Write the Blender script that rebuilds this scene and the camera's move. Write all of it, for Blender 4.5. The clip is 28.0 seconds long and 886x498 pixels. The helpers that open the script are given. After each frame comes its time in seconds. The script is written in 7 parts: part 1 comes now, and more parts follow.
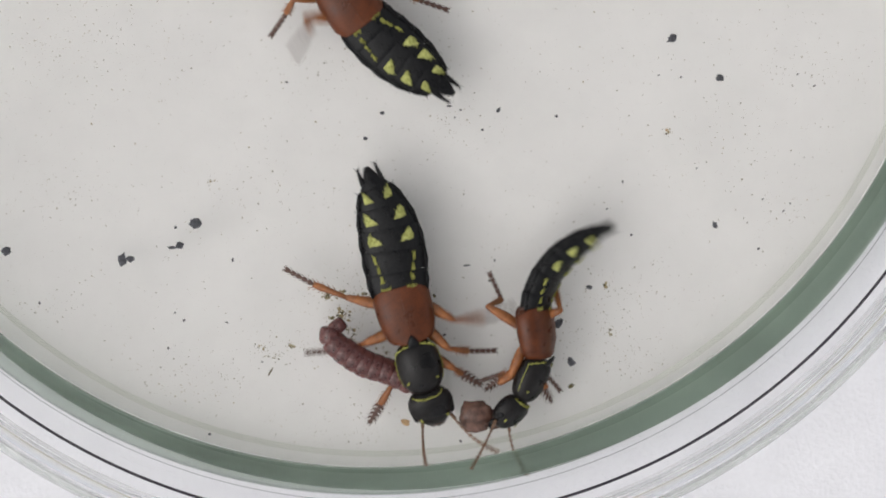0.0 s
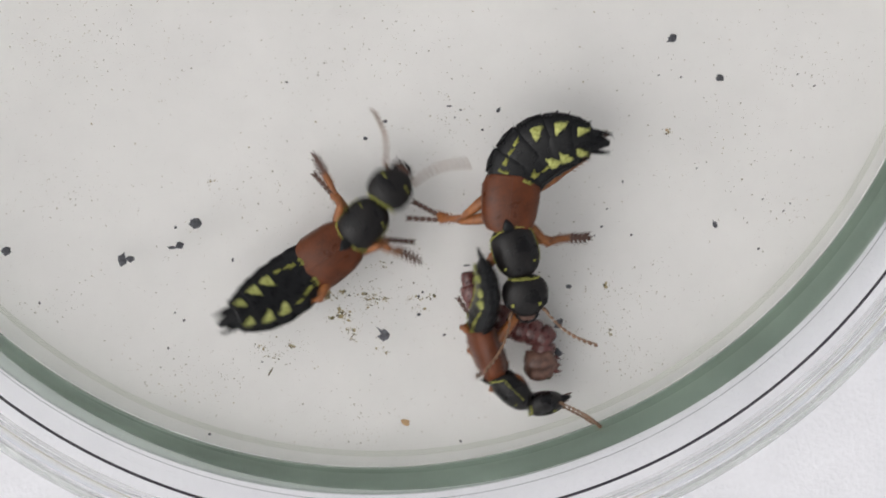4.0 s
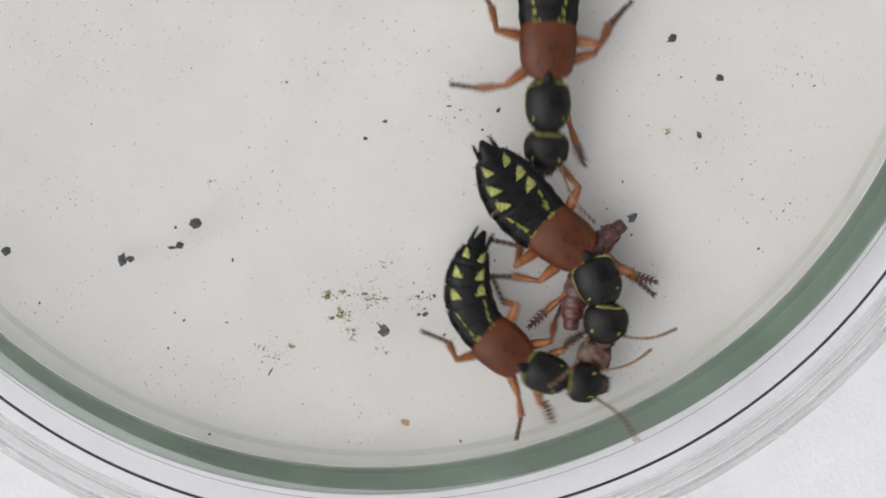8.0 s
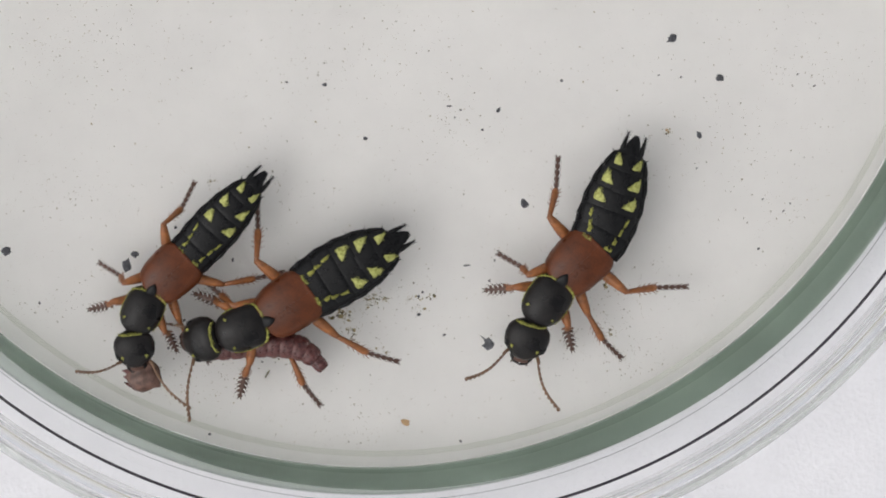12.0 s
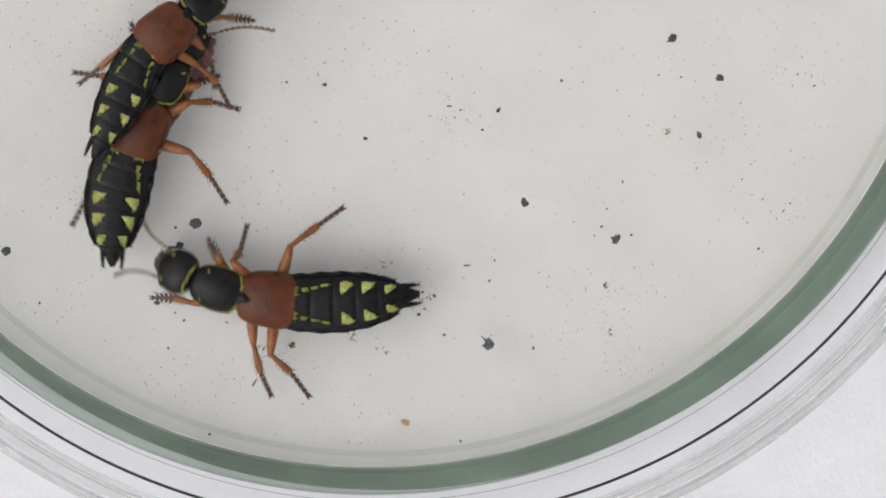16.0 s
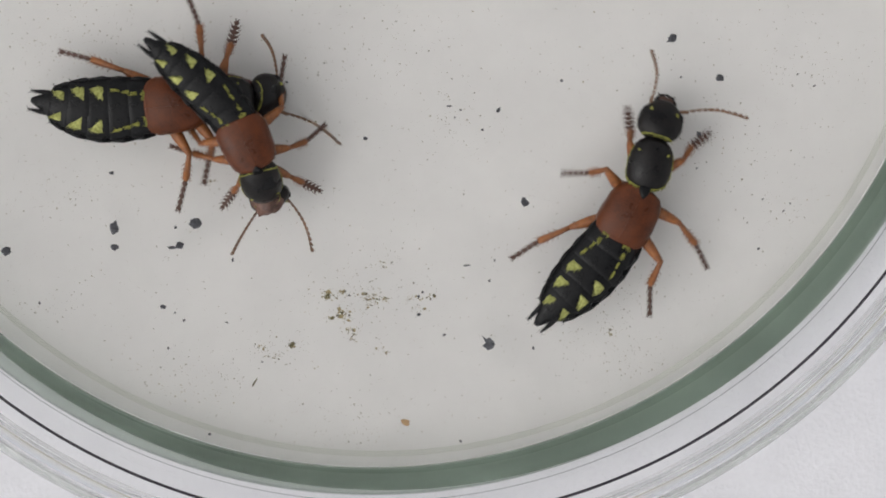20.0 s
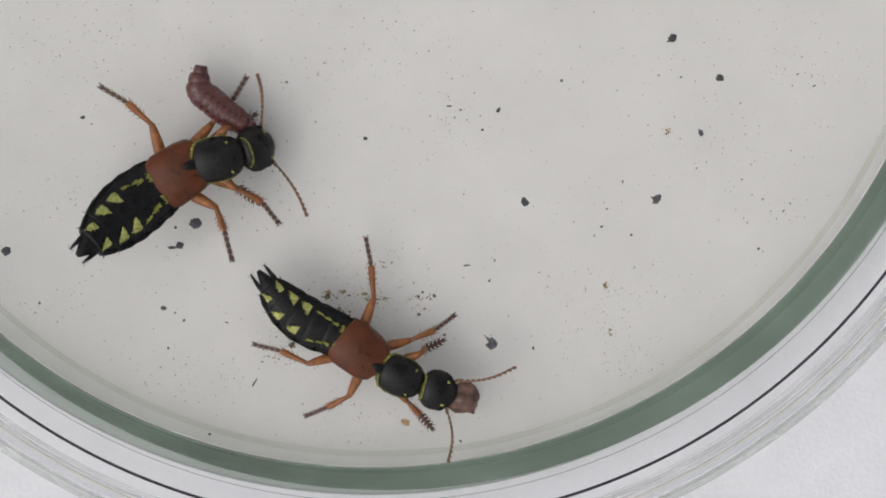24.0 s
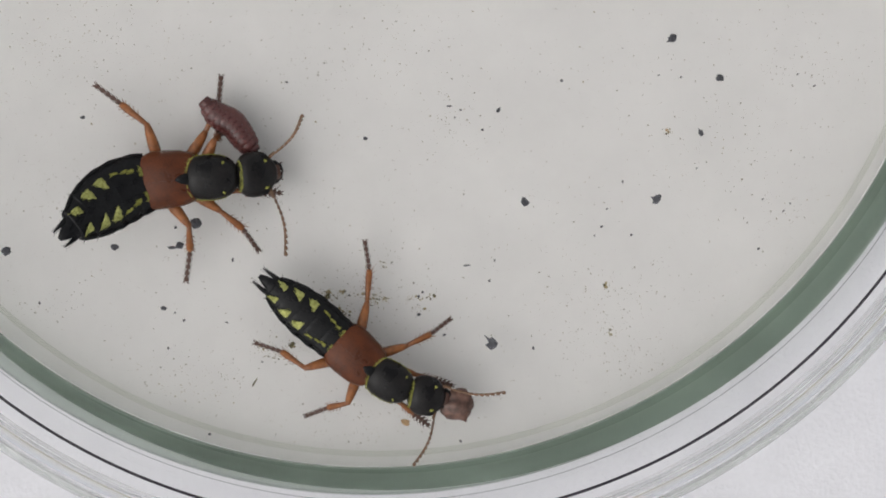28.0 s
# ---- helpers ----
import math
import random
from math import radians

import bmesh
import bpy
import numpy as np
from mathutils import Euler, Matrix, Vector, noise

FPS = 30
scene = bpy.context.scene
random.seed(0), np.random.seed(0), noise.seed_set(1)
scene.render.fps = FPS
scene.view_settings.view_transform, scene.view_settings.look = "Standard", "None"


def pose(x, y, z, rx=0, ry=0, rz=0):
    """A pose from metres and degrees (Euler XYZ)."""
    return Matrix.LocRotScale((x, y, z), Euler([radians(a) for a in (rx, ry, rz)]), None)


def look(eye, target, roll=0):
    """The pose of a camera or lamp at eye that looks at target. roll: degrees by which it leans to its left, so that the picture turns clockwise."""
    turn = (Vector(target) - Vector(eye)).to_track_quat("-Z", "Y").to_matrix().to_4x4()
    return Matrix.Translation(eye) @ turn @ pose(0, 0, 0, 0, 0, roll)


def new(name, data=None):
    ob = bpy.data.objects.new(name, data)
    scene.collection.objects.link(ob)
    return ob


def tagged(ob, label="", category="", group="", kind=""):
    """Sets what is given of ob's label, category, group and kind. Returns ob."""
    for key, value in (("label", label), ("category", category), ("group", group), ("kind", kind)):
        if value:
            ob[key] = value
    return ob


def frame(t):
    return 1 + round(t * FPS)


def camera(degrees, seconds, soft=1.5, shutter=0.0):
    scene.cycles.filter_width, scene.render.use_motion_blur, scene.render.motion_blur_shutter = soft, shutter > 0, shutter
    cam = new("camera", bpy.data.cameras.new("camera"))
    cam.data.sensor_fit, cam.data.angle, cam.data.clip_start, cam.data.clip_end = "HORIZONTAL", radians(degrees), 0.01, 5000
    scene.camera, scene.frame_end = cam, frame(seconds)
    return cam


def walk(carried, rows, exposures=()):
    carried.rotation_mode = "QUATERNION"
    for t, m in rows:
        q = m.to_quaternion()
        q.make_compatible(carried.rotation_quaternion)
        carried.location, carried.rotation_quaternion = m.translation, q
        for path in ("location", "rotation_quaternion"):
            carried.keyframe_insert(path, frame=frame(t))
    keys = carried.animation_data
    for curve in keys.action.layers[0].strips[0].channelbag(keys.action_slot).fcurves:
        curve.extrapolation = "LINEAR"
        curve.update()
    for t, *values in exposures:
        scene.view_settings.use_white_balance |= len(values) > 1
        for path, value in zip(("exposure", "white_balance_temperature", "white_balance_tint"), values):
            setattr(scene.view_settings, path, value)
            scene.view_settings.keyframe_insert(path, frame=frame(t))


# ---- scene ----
MM = 0.001

# camera: stands still above the middle of the dish, tipped a little towards its near rim
cam = camera(16.83, 28.0, soft=1.85, shutter=0.55)
STILL = pose(0.0, 0.0, 0.250, -6.72, -1.32, 0.0)
walk(cam, [(0.0, STILL), (28.0, STILL)], exposures=[(0.0, 0.44), (10.0, 0.43), (16.0, 0.43), (17.0, 0.32), (18.0, 0.21), (20.0, 0.22), (24.0, 0.25), (28.0, 0.25)])

# light: a broad soft window-side daylight and the open sky
world = bpy.data.worlds.new("daylight")
scene.world = world
world.use_nodes = True
wn = world.node_tree.nodes
wl = world.node_tree.links
sky = wn.new("ShaderNodeTexSky")
sky.sky_type = "NISHITA"
sky.sun_disc = False
sky.sun_elevation = radians(52)
sky.sun_rotation = radians(-110)
sky.dust_density = 2.0
sky.air_density = 1.0
sky.ozone_density = 1.0
cloud = wn.new("ShaderNodeHueSaturation")   # thin cloud greys the blue
cloud.inputs["Saturation"].default_value = 0.10
wl.new(sky.outputs[0], cloud.inputs["Color"])
wl.new(cloud.outputs[0], wn["Background"].inputs[0])
wn["Background"].inputs[1].default_value = 0.125
sun = new("sun", bpy.data.lights.new("sun", "SUN"))
sun.data.energy = 0.66
sun.data.angle = radians(85)
sun.data.color = (1.0, 0.965, 0.90)
sun.matrix_world = look((-0.38, -0.14, 0.52), (0, 0, 0))


# ---- materials ----
def mat(name, color, rough=0.5, vary=0.25, fine=2500.0, coarse=250.0, bump=0.25, metal=0.0, spec=0.5, second=None, sheen=0.0, dist=0.00005):
    m = bpy.data.materials.new(name)
    m.use_nodes = True
    n, l = m.node_tree.nodes, m.node_tree.links
    b = n["Principled BSDF"]
    co = n.new("ShaderNodeTexCoord")
    a = n.new("ShaderNodeTexNoise")
    a.inputs["Scale"].default_value = fine
    a.inputs["Detail"].default_value = 4
    c = n.new("ShaderNodeTexNoise")
    c.inputs["Scale"].default_value = coarse
    c.inputs["Detail"].default_value = 3
    l.new(co.outputs["Object"], a.inputs["Vector"])
    l.new(co.outputs["Object"], c.inputs["Vector"])
    mix = n.new("ShaderNodeMix")
    mix.data_type = "RGBA"
    dark = tuple(v * (1 - vary) for v in color)
    light = second or tuple(min(1, v * (1 + vary)) for v in color)
    mix.inputs[6].default_value = (*dark, 1)
    mix.inputs[7].default_value = (*light, 1)
    add = n.new("ShaderNodeMath")
    add.operation = "ADD"
    half = n.new("ShaderNodeMath")
    half.operation = "MULTIPLY"
    half.inputs[1].default_value = 0.5
    l.new(a.outputs["Fac"], add.inputs[0])
    l.new(c.outputs["Fac"], add.inputs[1])
    l.new(add.outputs[0], half.inputs[0])
    ramp = n.new("ShaderNodeMapRange")
    ramp.inputs["From Min"].default_value = 0.35
    ramp.inputs["From Max"].default_value = 0.65
    l.new(half.outputs[0], ramp.inputs["Value"])
    l.new(ramp.outputs[0], mix.inputs[0])
    l.new(mix.outputs[2], b.inputs["Base Color"])
    gloss = n.new("ShaderNodeMapRange")
    gloss.inputs["From Min"].default_value = 0.35
    gloss.inputs["From Max"].default_value = 0.65
    gloss.inputs["To Min"].default_value = max(0.12, rough - 0.14)
    gloss.inputs["To Max"].default_value = min(1.0, rough + 0.12)
    l.new(c.outputs["Fac"], gloss.inputs["Value"])
    l.new(gloss.outputs[0], b.inputs["Roughness"])
    b.inputs["Metallic"].default_value = metal
    b.inputs["Specular IOR Level"].default_value = spec
    if sheen:
        b.inputs["Sheen Weight"].default_value = sheen
    bp = n.new("ShaderNodeBump")
    bp.inputs["Strength"].default_value = bump
    bp.inputs["Distance"].default_value = dist
    l.new(a.outputs["Fac"], bp.inputs["Height"])
    l.new(bp.outputs[0], b.inputs["Normal"])
    return m


def glass(name, color, rough=0.0, ior=1.5, vary=0.035, scale=180.0, clear=0.0):
    """clear: the share of light that passes straight through, unbent."""
    m = bpy.data.materials.new(name)
    m.use_nodes = True
    n, l = m.node_tree.nodes, m.node_tree.links
    b = n["Principled BSDF"]
    b.inputs["Base Color"].default_value = (*color, 1)
    b.inputs["Roughness"].default_value = rough
    b.inputs["IOR"].default_value = ior
    b.inputs["Transmission Weight"].default_value = 1.0
    co = n.new("ShaderNodeTexCoord")
    a = n.new("ShaderNodeTexNoise")
    a.inputs["Scale"].default_value = scale
    a.inputs["Detail"].default_value = 8
    a.inputs["Roughness"].default_value = 0.65
    l.new(co.outputs["Object"], a.inputs["Vector"])
    mix = n.new("ShaderNodeMix")
    mix.data_type = "RGBA"
    mix.inputs[6].default_value = (*(v * (1 - vary) for v in color), 1)
    mix.inputs[7].default_value = (*(min(1, v * (1 + vary)) for v in color), 1)
    l.new(a.outputs["Fac"], mix.inputs[0])
    l.new(mix.outputs[2], b.inputs["Base Color"])
    if clear:
        see, both = n.new("ShaderNodeBsdfTransparent"), n.new("ShaderNodeMixShader")
        both.inputs[0].default_value = clear
        l.new(b.outputs[0], both.inputs[1])
        l.new(see.outputs[0], both.inputs[2])
        l.new(both.outputs[0], n["Material Output"].inputs["Surface"])
    return m


def streak(name, color, cover):
    """A faint see-through film of colour for streaks and lines on clear glass. cover: how much of what lies behind it
    hides.
    """
    m = mat(name, color, 0.5, 0.2, 900, 60, 0.1)
    n, l = m.node_tree.nodes, m.node_tree.links
    see, both = n.new("ShaderNodeBsdfTransparent"), n.new("ShaderNodeMixShader")
    both.inputs[0].default_value = cover
    l.new(see.outputs[0], both.inputs[1])
    l.new(n["Principled BSDF"].outputs[0], both.inputs[2])
    l.new(both.outputs[0], n["Material Output"].inputs["Surface"])
    return m


BLACK = mat("black_cuticle", (0.004, 0.004, 0.005), 0.38, 0.35, 3500, 500, 0.5, spec=0.20, second=(0.011, 0.011, 0.012))
BLUEBLACK = mat("dark_pubescent_cuticle", (0.003, 0.003, 0.004), 0.34, 0.35, 5500, 700, 0.5, spec=0.26, second=(0.0125, 0.0102, 0.0098))
RUST = mat("rust_red_elytron", (0.050, 0.0125, 0.0042), 0.40, 0.25, 11000, 480, 0.10, spec=0.30, second=(0.145, 0.037, 0.0095))
ORANGE = mat("orange_brown_leg", (0.17, 0.054, 0.016), 0.42, 0.25, 3000, 600, 0.3, second=(0.315, 0.112, 0.031))
BROWN = mat("brown_tarsus", (0.085, 0.042, 0.03), 0.55, 0.3, 3000, 500, 0.3)
ANTENNA = mat("brown_antenna", (0.17, 0.095, 0.055), 0.55, 0.35, 3000, 400, 0.3)
YELLOW = mat("yellow_hair", (0.34, 0.35, 0.085), 0.75, 0.3, 6000, 1500, 0.8, spec=0.15, second=(0.60, 0.61, 0.23))
MAROON = mat("maroon_grub_skin", (0.055, 0.015, 0.016), 0.30, 0.35, 2600, 700, 0.45, second=(0.150, 0.052, 0.046))
FLESH = mat("torn_brown_flesh", (0.08, 0.038, 0.027), 0.45, 0.4, 1800, 500, 0.6, second=(0.20, 0.105, 0.078))
GOLD = mat("dull_golden_hair", (0.16, 0.155, 0.035), 0.75, 0.3, 6000, 1200, 0.8, spec=0.15, second=(0.46, 0.46, 0.12))
GRIT = mat("dark_grit", (0.045, 0.046, 0.055), 0.75, 0.45, 4000, 900, 0.8, second=(0.13, 0.13, 0.145))
DUST = mat("grey_brown_dust", (0.47, 0.44, 0.38), 0.9, 0.5, 4000, 300, 0.3)
OCHRE = mat("pale_ochre_stain", (0.33, 0.27, 0.15), 0.9, 0.3, 4000, 300, 0.3)
STAIN = mat("olive_brown_smear", (0.075, 0.065, 0.030), 0.8, 0.4, 4000, 900, 0.3, second=(0.20, 0.17, 0.08))
RUSTSPOT = mat("rust_coloured_stain", (0.46, 0.30, 0.16), 0.8, 0.3, 3000, 600, 0.3)
PAPER = mat("white_paper", (0.765, 0.755, 0.785), 0.85, 0.04, 2300, 260, 0.45, spec=0.2, dist=0.0002)
CLEAR = glass("clear_glass", (0.868, 0.864, 0.836), 0.3, 1.15, 0.10, 240.0)
WALL = glass("clear_wall_glass", (0.95, 0.955, 0.96), 0.06, 1.06, clear=0.76)
GREEN = glass("green_tinted_glass", (0.60, 0.652, 0.605), 0.2, 1.15, 0.30, 90.0)
SHADED = glass("shaded_green_glass", (0.54, 0.60, 0.548), 0.3, 1.1, 0.42, 48.0)
PALE = glass("pale_green_glass", (0.99, 0.985, 0.96), 0.1, 1.12, clear=0.92)
GREY = streak("grey_hairline", (0.30, 0.30, 0.33), 0.7)
OLIVE = streak("olive_glass_edge", (0.40, 0.38, 0.27), 0.6)
# next three: light bent and mirrored in the rim, painted as coloured films
GLEAM = streak("grey_gleam_film", (0.42, 0.43, 0.42), 0.22)
BLUISH = streak("bluish_gleam_film", (0.42, 0.47, 0.56), 0.16)
YELLOWISH = streak("yellowish_gleam_film", (0.55, 0.54, 0.42), 0.18)
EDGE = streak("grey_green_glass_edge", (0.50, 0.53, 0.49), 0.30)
HAZE = glass("hazy_green_glass", (0.86, 0.88, 0.83), 0.2, 1.1, clear=0.35)
DARKLINE = mat("black_line", (0.018, 0.013, 0.022), 0.6, 0.3)


# ---- building helpers ----
def thing(name, label, category, group="", kind=""):
    return tagged(new(name), label, category, group, kind)


def part(name, bm, material, parent, label="", smooth=True):
    """One mesh object under a thing or a part. bm: a bmesh or ready mesh data."""
    if isinstance(bm, bmesh.types.BMesh):
        me = bpy.data.meshes.new(name)
        bmesh.ops.recalc_face_normals(bm, faces=bm.faces[:])
        bm.to_mesh(me)
        bm.free()
        for p in me.polygons:
            p.use_smooth = smooth
        me.materials.append(material)
    else:
        me = bm
    ob = new(name, me)
    ob.parent = parent
    if label:
        ob["label"] = label
    return ob


def loft(sections, n=14, power=2.0, bm=None, flat=0.0):
    """A closed body along x. sections: x, half width, half height, height of the middle (mm). flat: how far the underside is flattened."""
    bm = bm or bmesh.new()
    rings = []
    for s in sections:
        x, w, h = s[0], s[1], s[2]
        z = s[3] if len(s) > 3 else 0.0
        y0 = s[4] if len(s) > 4 else 0.0
        ring = []
        for i in range(n):
            a = 2 * math.pi * i / n
            c, d = math.cos(a), math.sin(a)
            yy = w * math.copysign(abs(c) ** (2 / power), c)
            zz = h * math.copysign(abs(d) ** (2 / power), d)
            if zz < 0:
                zz *= 1 - flat
            ring.append(bm.verts.new((x * MM, (y0 + yy) * MM, (z + zz) * MM)))
        rings.append(ring)
    for r, q in zip(rings, rings[1:]):
        for i in range(n):
            bm.faces.new((r[i], r[(i + 1) % n], q[(i + 1) % n], q[i]))
    bm.faces.new(rings[0][::-1])
    bm.faces.new(rings[-1])
    return bm


def tube(points, radii, n=8, bm=None):
    """A tapering tube through points (mm)."""
    bm = bm or bmesh.new()
    rings = []
    pts = [Vector(p) for p in points]
    for i, p in enumerate(pts):
        d = (pts[min(i + 1, len(pts) - 1)] - pts[max(i - 1, 0)]).normalized()
        u = d.cross(Vector((0, 0, 1)))
        u = u.normalized() if u.length > 1e-4 else Vector((0, 1, 0))
        v = u.cross(d)
        rings.append([bm.verts.new((p + (u * math.cos(2 * math.pi * k / n) + v * math.sin(2 * math.pi * k / n)) * radii[i]) * MM) for k in range(n)])
    for r, q in zip(rings, rings[1:]):
        for i in range(n):
            bm.faces.new((r[i], r[(i + 1) % n], q[(i + 1) % n], q[i]))
    bm.faces.new(rings[0][::-1])
    bm.faces.new(rings[-1])
    return bm


def lathe(profile, n=256, bm=None, lean=(0.0, 0.0), centre=(0.0, 0.0)):
    """A turned ring: closed profile of (radius, height) in mm. lean: how far the pressed wall's middle drifts for each mm of height above the floor."""
    bm = bm or bmesh.new()
    cols = []
    for k in range(n):
        a = 2 * math.pi * k / n
        cols.append([bm.verts.new(((centre[0] + lean[0] * max(0, z - 2.4) + r * math.cos(a)) * MM, (centre[1] + lean[1] * max(0, z - 2.4) + r * math.sin(a)) * MM, z * MM)) for r, z in profile])
    m = len(profile)
    for k in range(n):
        a, b = cols[k], cols[(k + 1) % n]
        for i in range(m):
            bm.faces.new((a[i], b[i], b[(i + 1) % m], a[(i + 1) % m]))
    return bm


# ---- table and dish ----
def sheet():
    bm = bmesh.new()
    bmesh.ops.create_grid(bm, x_segments=8, y_segments=8, size=0.6)
    me = bpy.data.meshes.new("ground")
    bm.to_mesh(me)
    bm.free()
    me.materials.append(PAPER)
    ob = tagged(new("ground", me), "white textured paper sheet under the glass dish", "ground", kind="structure")
    ob.location.z = -2.4 * MM


def glass_dish():
    dish = thing("petri_dish", "clear round glass petri dish with greenish wall, standing on white paper", "dish")
    dish.location.z = -2.4 * MM
    base = bmesh.new()
    bmesh.ops.create_cone(base, cap_ends=True, segments=512, radius1=49.2 * MM, radius2=48.28 * MM, depth=1.9 * MM)
    bmesh.ops.translate(base, verts=base.verts[:], vec=(0, 0.32 * MM, 1.45 * MM))
    pieces = [part("base", base, CLEAR, dish, "clear flat glass bottom with specks of dirt", smooth=False)]
    foot = (0.4, -0.3)
    fillet = [(46.45, 2.41), (46.8, 2.46), (47.1, 2.52), (47.5, 2.62), (47.9, 2.78), (48.28, 2.98), (48.28, 2.41)]
    pieces.append(part("fillet", lathe(fillet, 512, centre=(0.0, 0.3)), PALE, dish, "pale green curve at the foot of the wall"))
    corner = [(49.3, 0.4), (48.3, 2.98), (48.6, 3.25), (49.1, 3.42), (49.66, 3.46), (50.1, 3.4), (50.5, 3.2), (50.72, 2.8), (50.72, 1.0), (50.2, 0.3), (49.0, 0.1)]
    pieces.append(part("corner", lathe(corner, 512, centre=(0.0, 0.32)), GREEN, dish, "grey-green thick glass corner"))
    # off-centre overlay: the corner's dark refraction band, wider at right, put into tint
    shade, n = bmesh.new(), 512
    cols = []
    for k in range(n):
        c, d = math.cos(2 * math.pi * k / n), math.sin(2 * math.pi * k / n)
        ring = ((48.36 * c, 0.32 + 48.36 * d, 3.06), (49.0 * c + 0.3, 0.2 + 49.0 * d, 3.52), (49.82 * c + 1.05, 49.82 * d, 3.56), (49.82 * c + 1.05, 49.82 * d, 3.50), (49.0 * c + 0.3, 0.2 + 49.0 * d, 3.46), (48.36 * c, 0.32 + 48.36 * d, 3.02))
        cols.append([shade.verts.new((x * MM, y * MM, z * MM)) for x, y, z in ring])
    for a, b in zip(cols, cols[1:] + cols[:1]):
        for i in range(6):
            shade.faces.new((a[i], b[i], b[(i + 1) % 6], a[(i + 1) % 6]))
    pieces.append(part("corner_shade", shade, SHADED, dish, "painted grey-green refraction shade round the inside of the corner"))
    lean = (0.0645, -0.0335)
    wall = [(50.76, 0.8), (50.6, 6.0), (50.18, 13.0)] + [(51.98 - 1.8 * math.cos(k * math.pi / 12), 13.0 + 1.6 * math.sin(k * math.pi / 12)) for k in range(1, 12)] + [(53.95, 12.4), (54.05, 3.0), (53.8, 1.5), (52.5, 0.5), (51.6, 0.2)]
    pieces.append(part("wall", lathe(wall, 512, lean=lean), WALL, dish, "clear glass side wall"))
    for ob in pieces[:4]:
        ob.visible_shadow = False

    def hoop(radius, z, thick, wide=1.0):
        return lathe([(radius + wide * thick * math.cos(k * math.pi / 3), z + thick * math.sin(k * math.pi / 3)) for k in range(6)], 512, lean=lean)
    line = [(46.35, 2.412), (46.45, 2.43), (46.75, 2.45), (46.85, 2.43), (46.85, 2.412)]
    ob = part("inner_line", lathe([(r, z + 0.12 * (r - 46.2)) for r, z in line], 512, centre=foot), HAZE, dish, "faint green line where the floor curves up")
    ob.visible_shadow = False
    part("rim_line", hoop(50.29, 13.5, 0.125), DARKLINE, dish, "thin black line round the rim")
    part("wall_line", hoop(49.55, 8.6, 0.028), GREY, dish, "hair-fine grey line in the wall")
    part("rim_ridge", hoop(51.86, 14.9, 0.04), OLIVE, dish, "thin olive ridge on the rim")
    # painted gleams laid on as flat rings, then the outer edge
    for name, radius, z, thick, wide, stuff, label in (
            ("rim_gleam", 51.25, 14.75, 0.03, 6.0, GLEAM, "painted grey gleam in the rim"), ("rim_gleam", 51.60, 14.8, 0.03, 4.0, GLEAM, "painted grey gleam in the rim"),
            ("rim_gleam", 52.0, 14.85, 0.03, 5.0, YELLOWISH, "painted yellowish gleam in the rim"), ("rim_gleam", 52.35, 14.85, 0.03, 6.0, BLUISH, "painted bluish gleam in the rim"),
            ("rim_gleam", 52.85, 14.75, 0.03, 4.5, GLEAM, "painted grey gleam in the rim"), ("rim_edge", 53.62, 12.9, 0.03, 13.0, EDGE, "grey-green outer edge of the rim")):
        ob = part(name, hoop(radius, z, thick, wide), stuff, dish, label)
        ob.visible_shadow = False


sheet()
glass_dish()


# ---- rove beetles ----
SEG = ((1.9, 2.26, 2.44), (2.05, 2.45, 2.54), (2.1, 2.54, 2.42), (2.0, 2.42, 2.06), (1.75, 2.05, 1.44), (1.25, 1.38, 0.62))
LEG = {"f": (2.5, 2.1, 2.0), "m": (3.2, 2.65, 2.4), "h": (3.65, 3.15, 2.75)}
COXA = {"f": (1.5, 0.95, -1.0), "m": (-0.95, 1.05, -1.05), "h": (-3.1, 1.2, -1.0)}
REST = {"f": (4.6, 4.6), "m": (-0.6, 7.0), "h": (-8.0, 6.2)}
PRON, HEAD, ELY = 4.4, 3.4, 4.35
BODY_Z = 2.35


def surface_pad(outline, x0, x1, w0, w1, h, lift=0.035, ragged=0, power=2.3):
    """A thin hairy pad lying on a domed segment: outline in (x, y) mm as a fan round its middle."""
    bm = bmesh.new()

    def top(x, y):
        f = min(1, max(0, (x - x0) / (x1 - x0)))
        w = w0 + (w1 - w0) * f
        return h * max(0.02, 1 - abs(y / w) ** power) ** (1 / power)
    if ragged:
        dice, fine = random.Random(ragged), []
        for k, (x, y) in enumerate(outline):
            u, v = outline[(k + 1) % len(outline)]
            for f in (0.0, 0.34, 0.67):
                fine.append((x + (u - x) * f + dice.uniform(-1, 1) * 0.045, y + (v - y) * f + dice.uniform(-1, 1) * 0.045))
        outline = fine
    cx = sum(p[0] for p in outline) / len(outline)
    cy = sum(p[1] for p in outline) / len(outline)
    mid = bm.verts.new((cx * MM, cy * MM, (top(cx, cy) + lift * 2.2) * MM))
    inner, outer = [], []
    for x, y in outline:
        xi, yi = cx + (x - cx) * 0.72, cy + (y - cy) * 0.72
        inner.append(bm.verts.new((xi * MM, yi * MM, (top(xi, yi) + lift * 2) * MM)))
        outer.append(bm.verts.new((x * MM, y * MM, (top(x, y) - lift) * MM)))
    k = len(outline)
    for i in range(k):
        j = (i + 1) % k
        bm.faces.new((mid, inner[i], inner[j]))
        bm.faces.new((inner[i], outer[i], outer[j], inner[j]))
    return bm


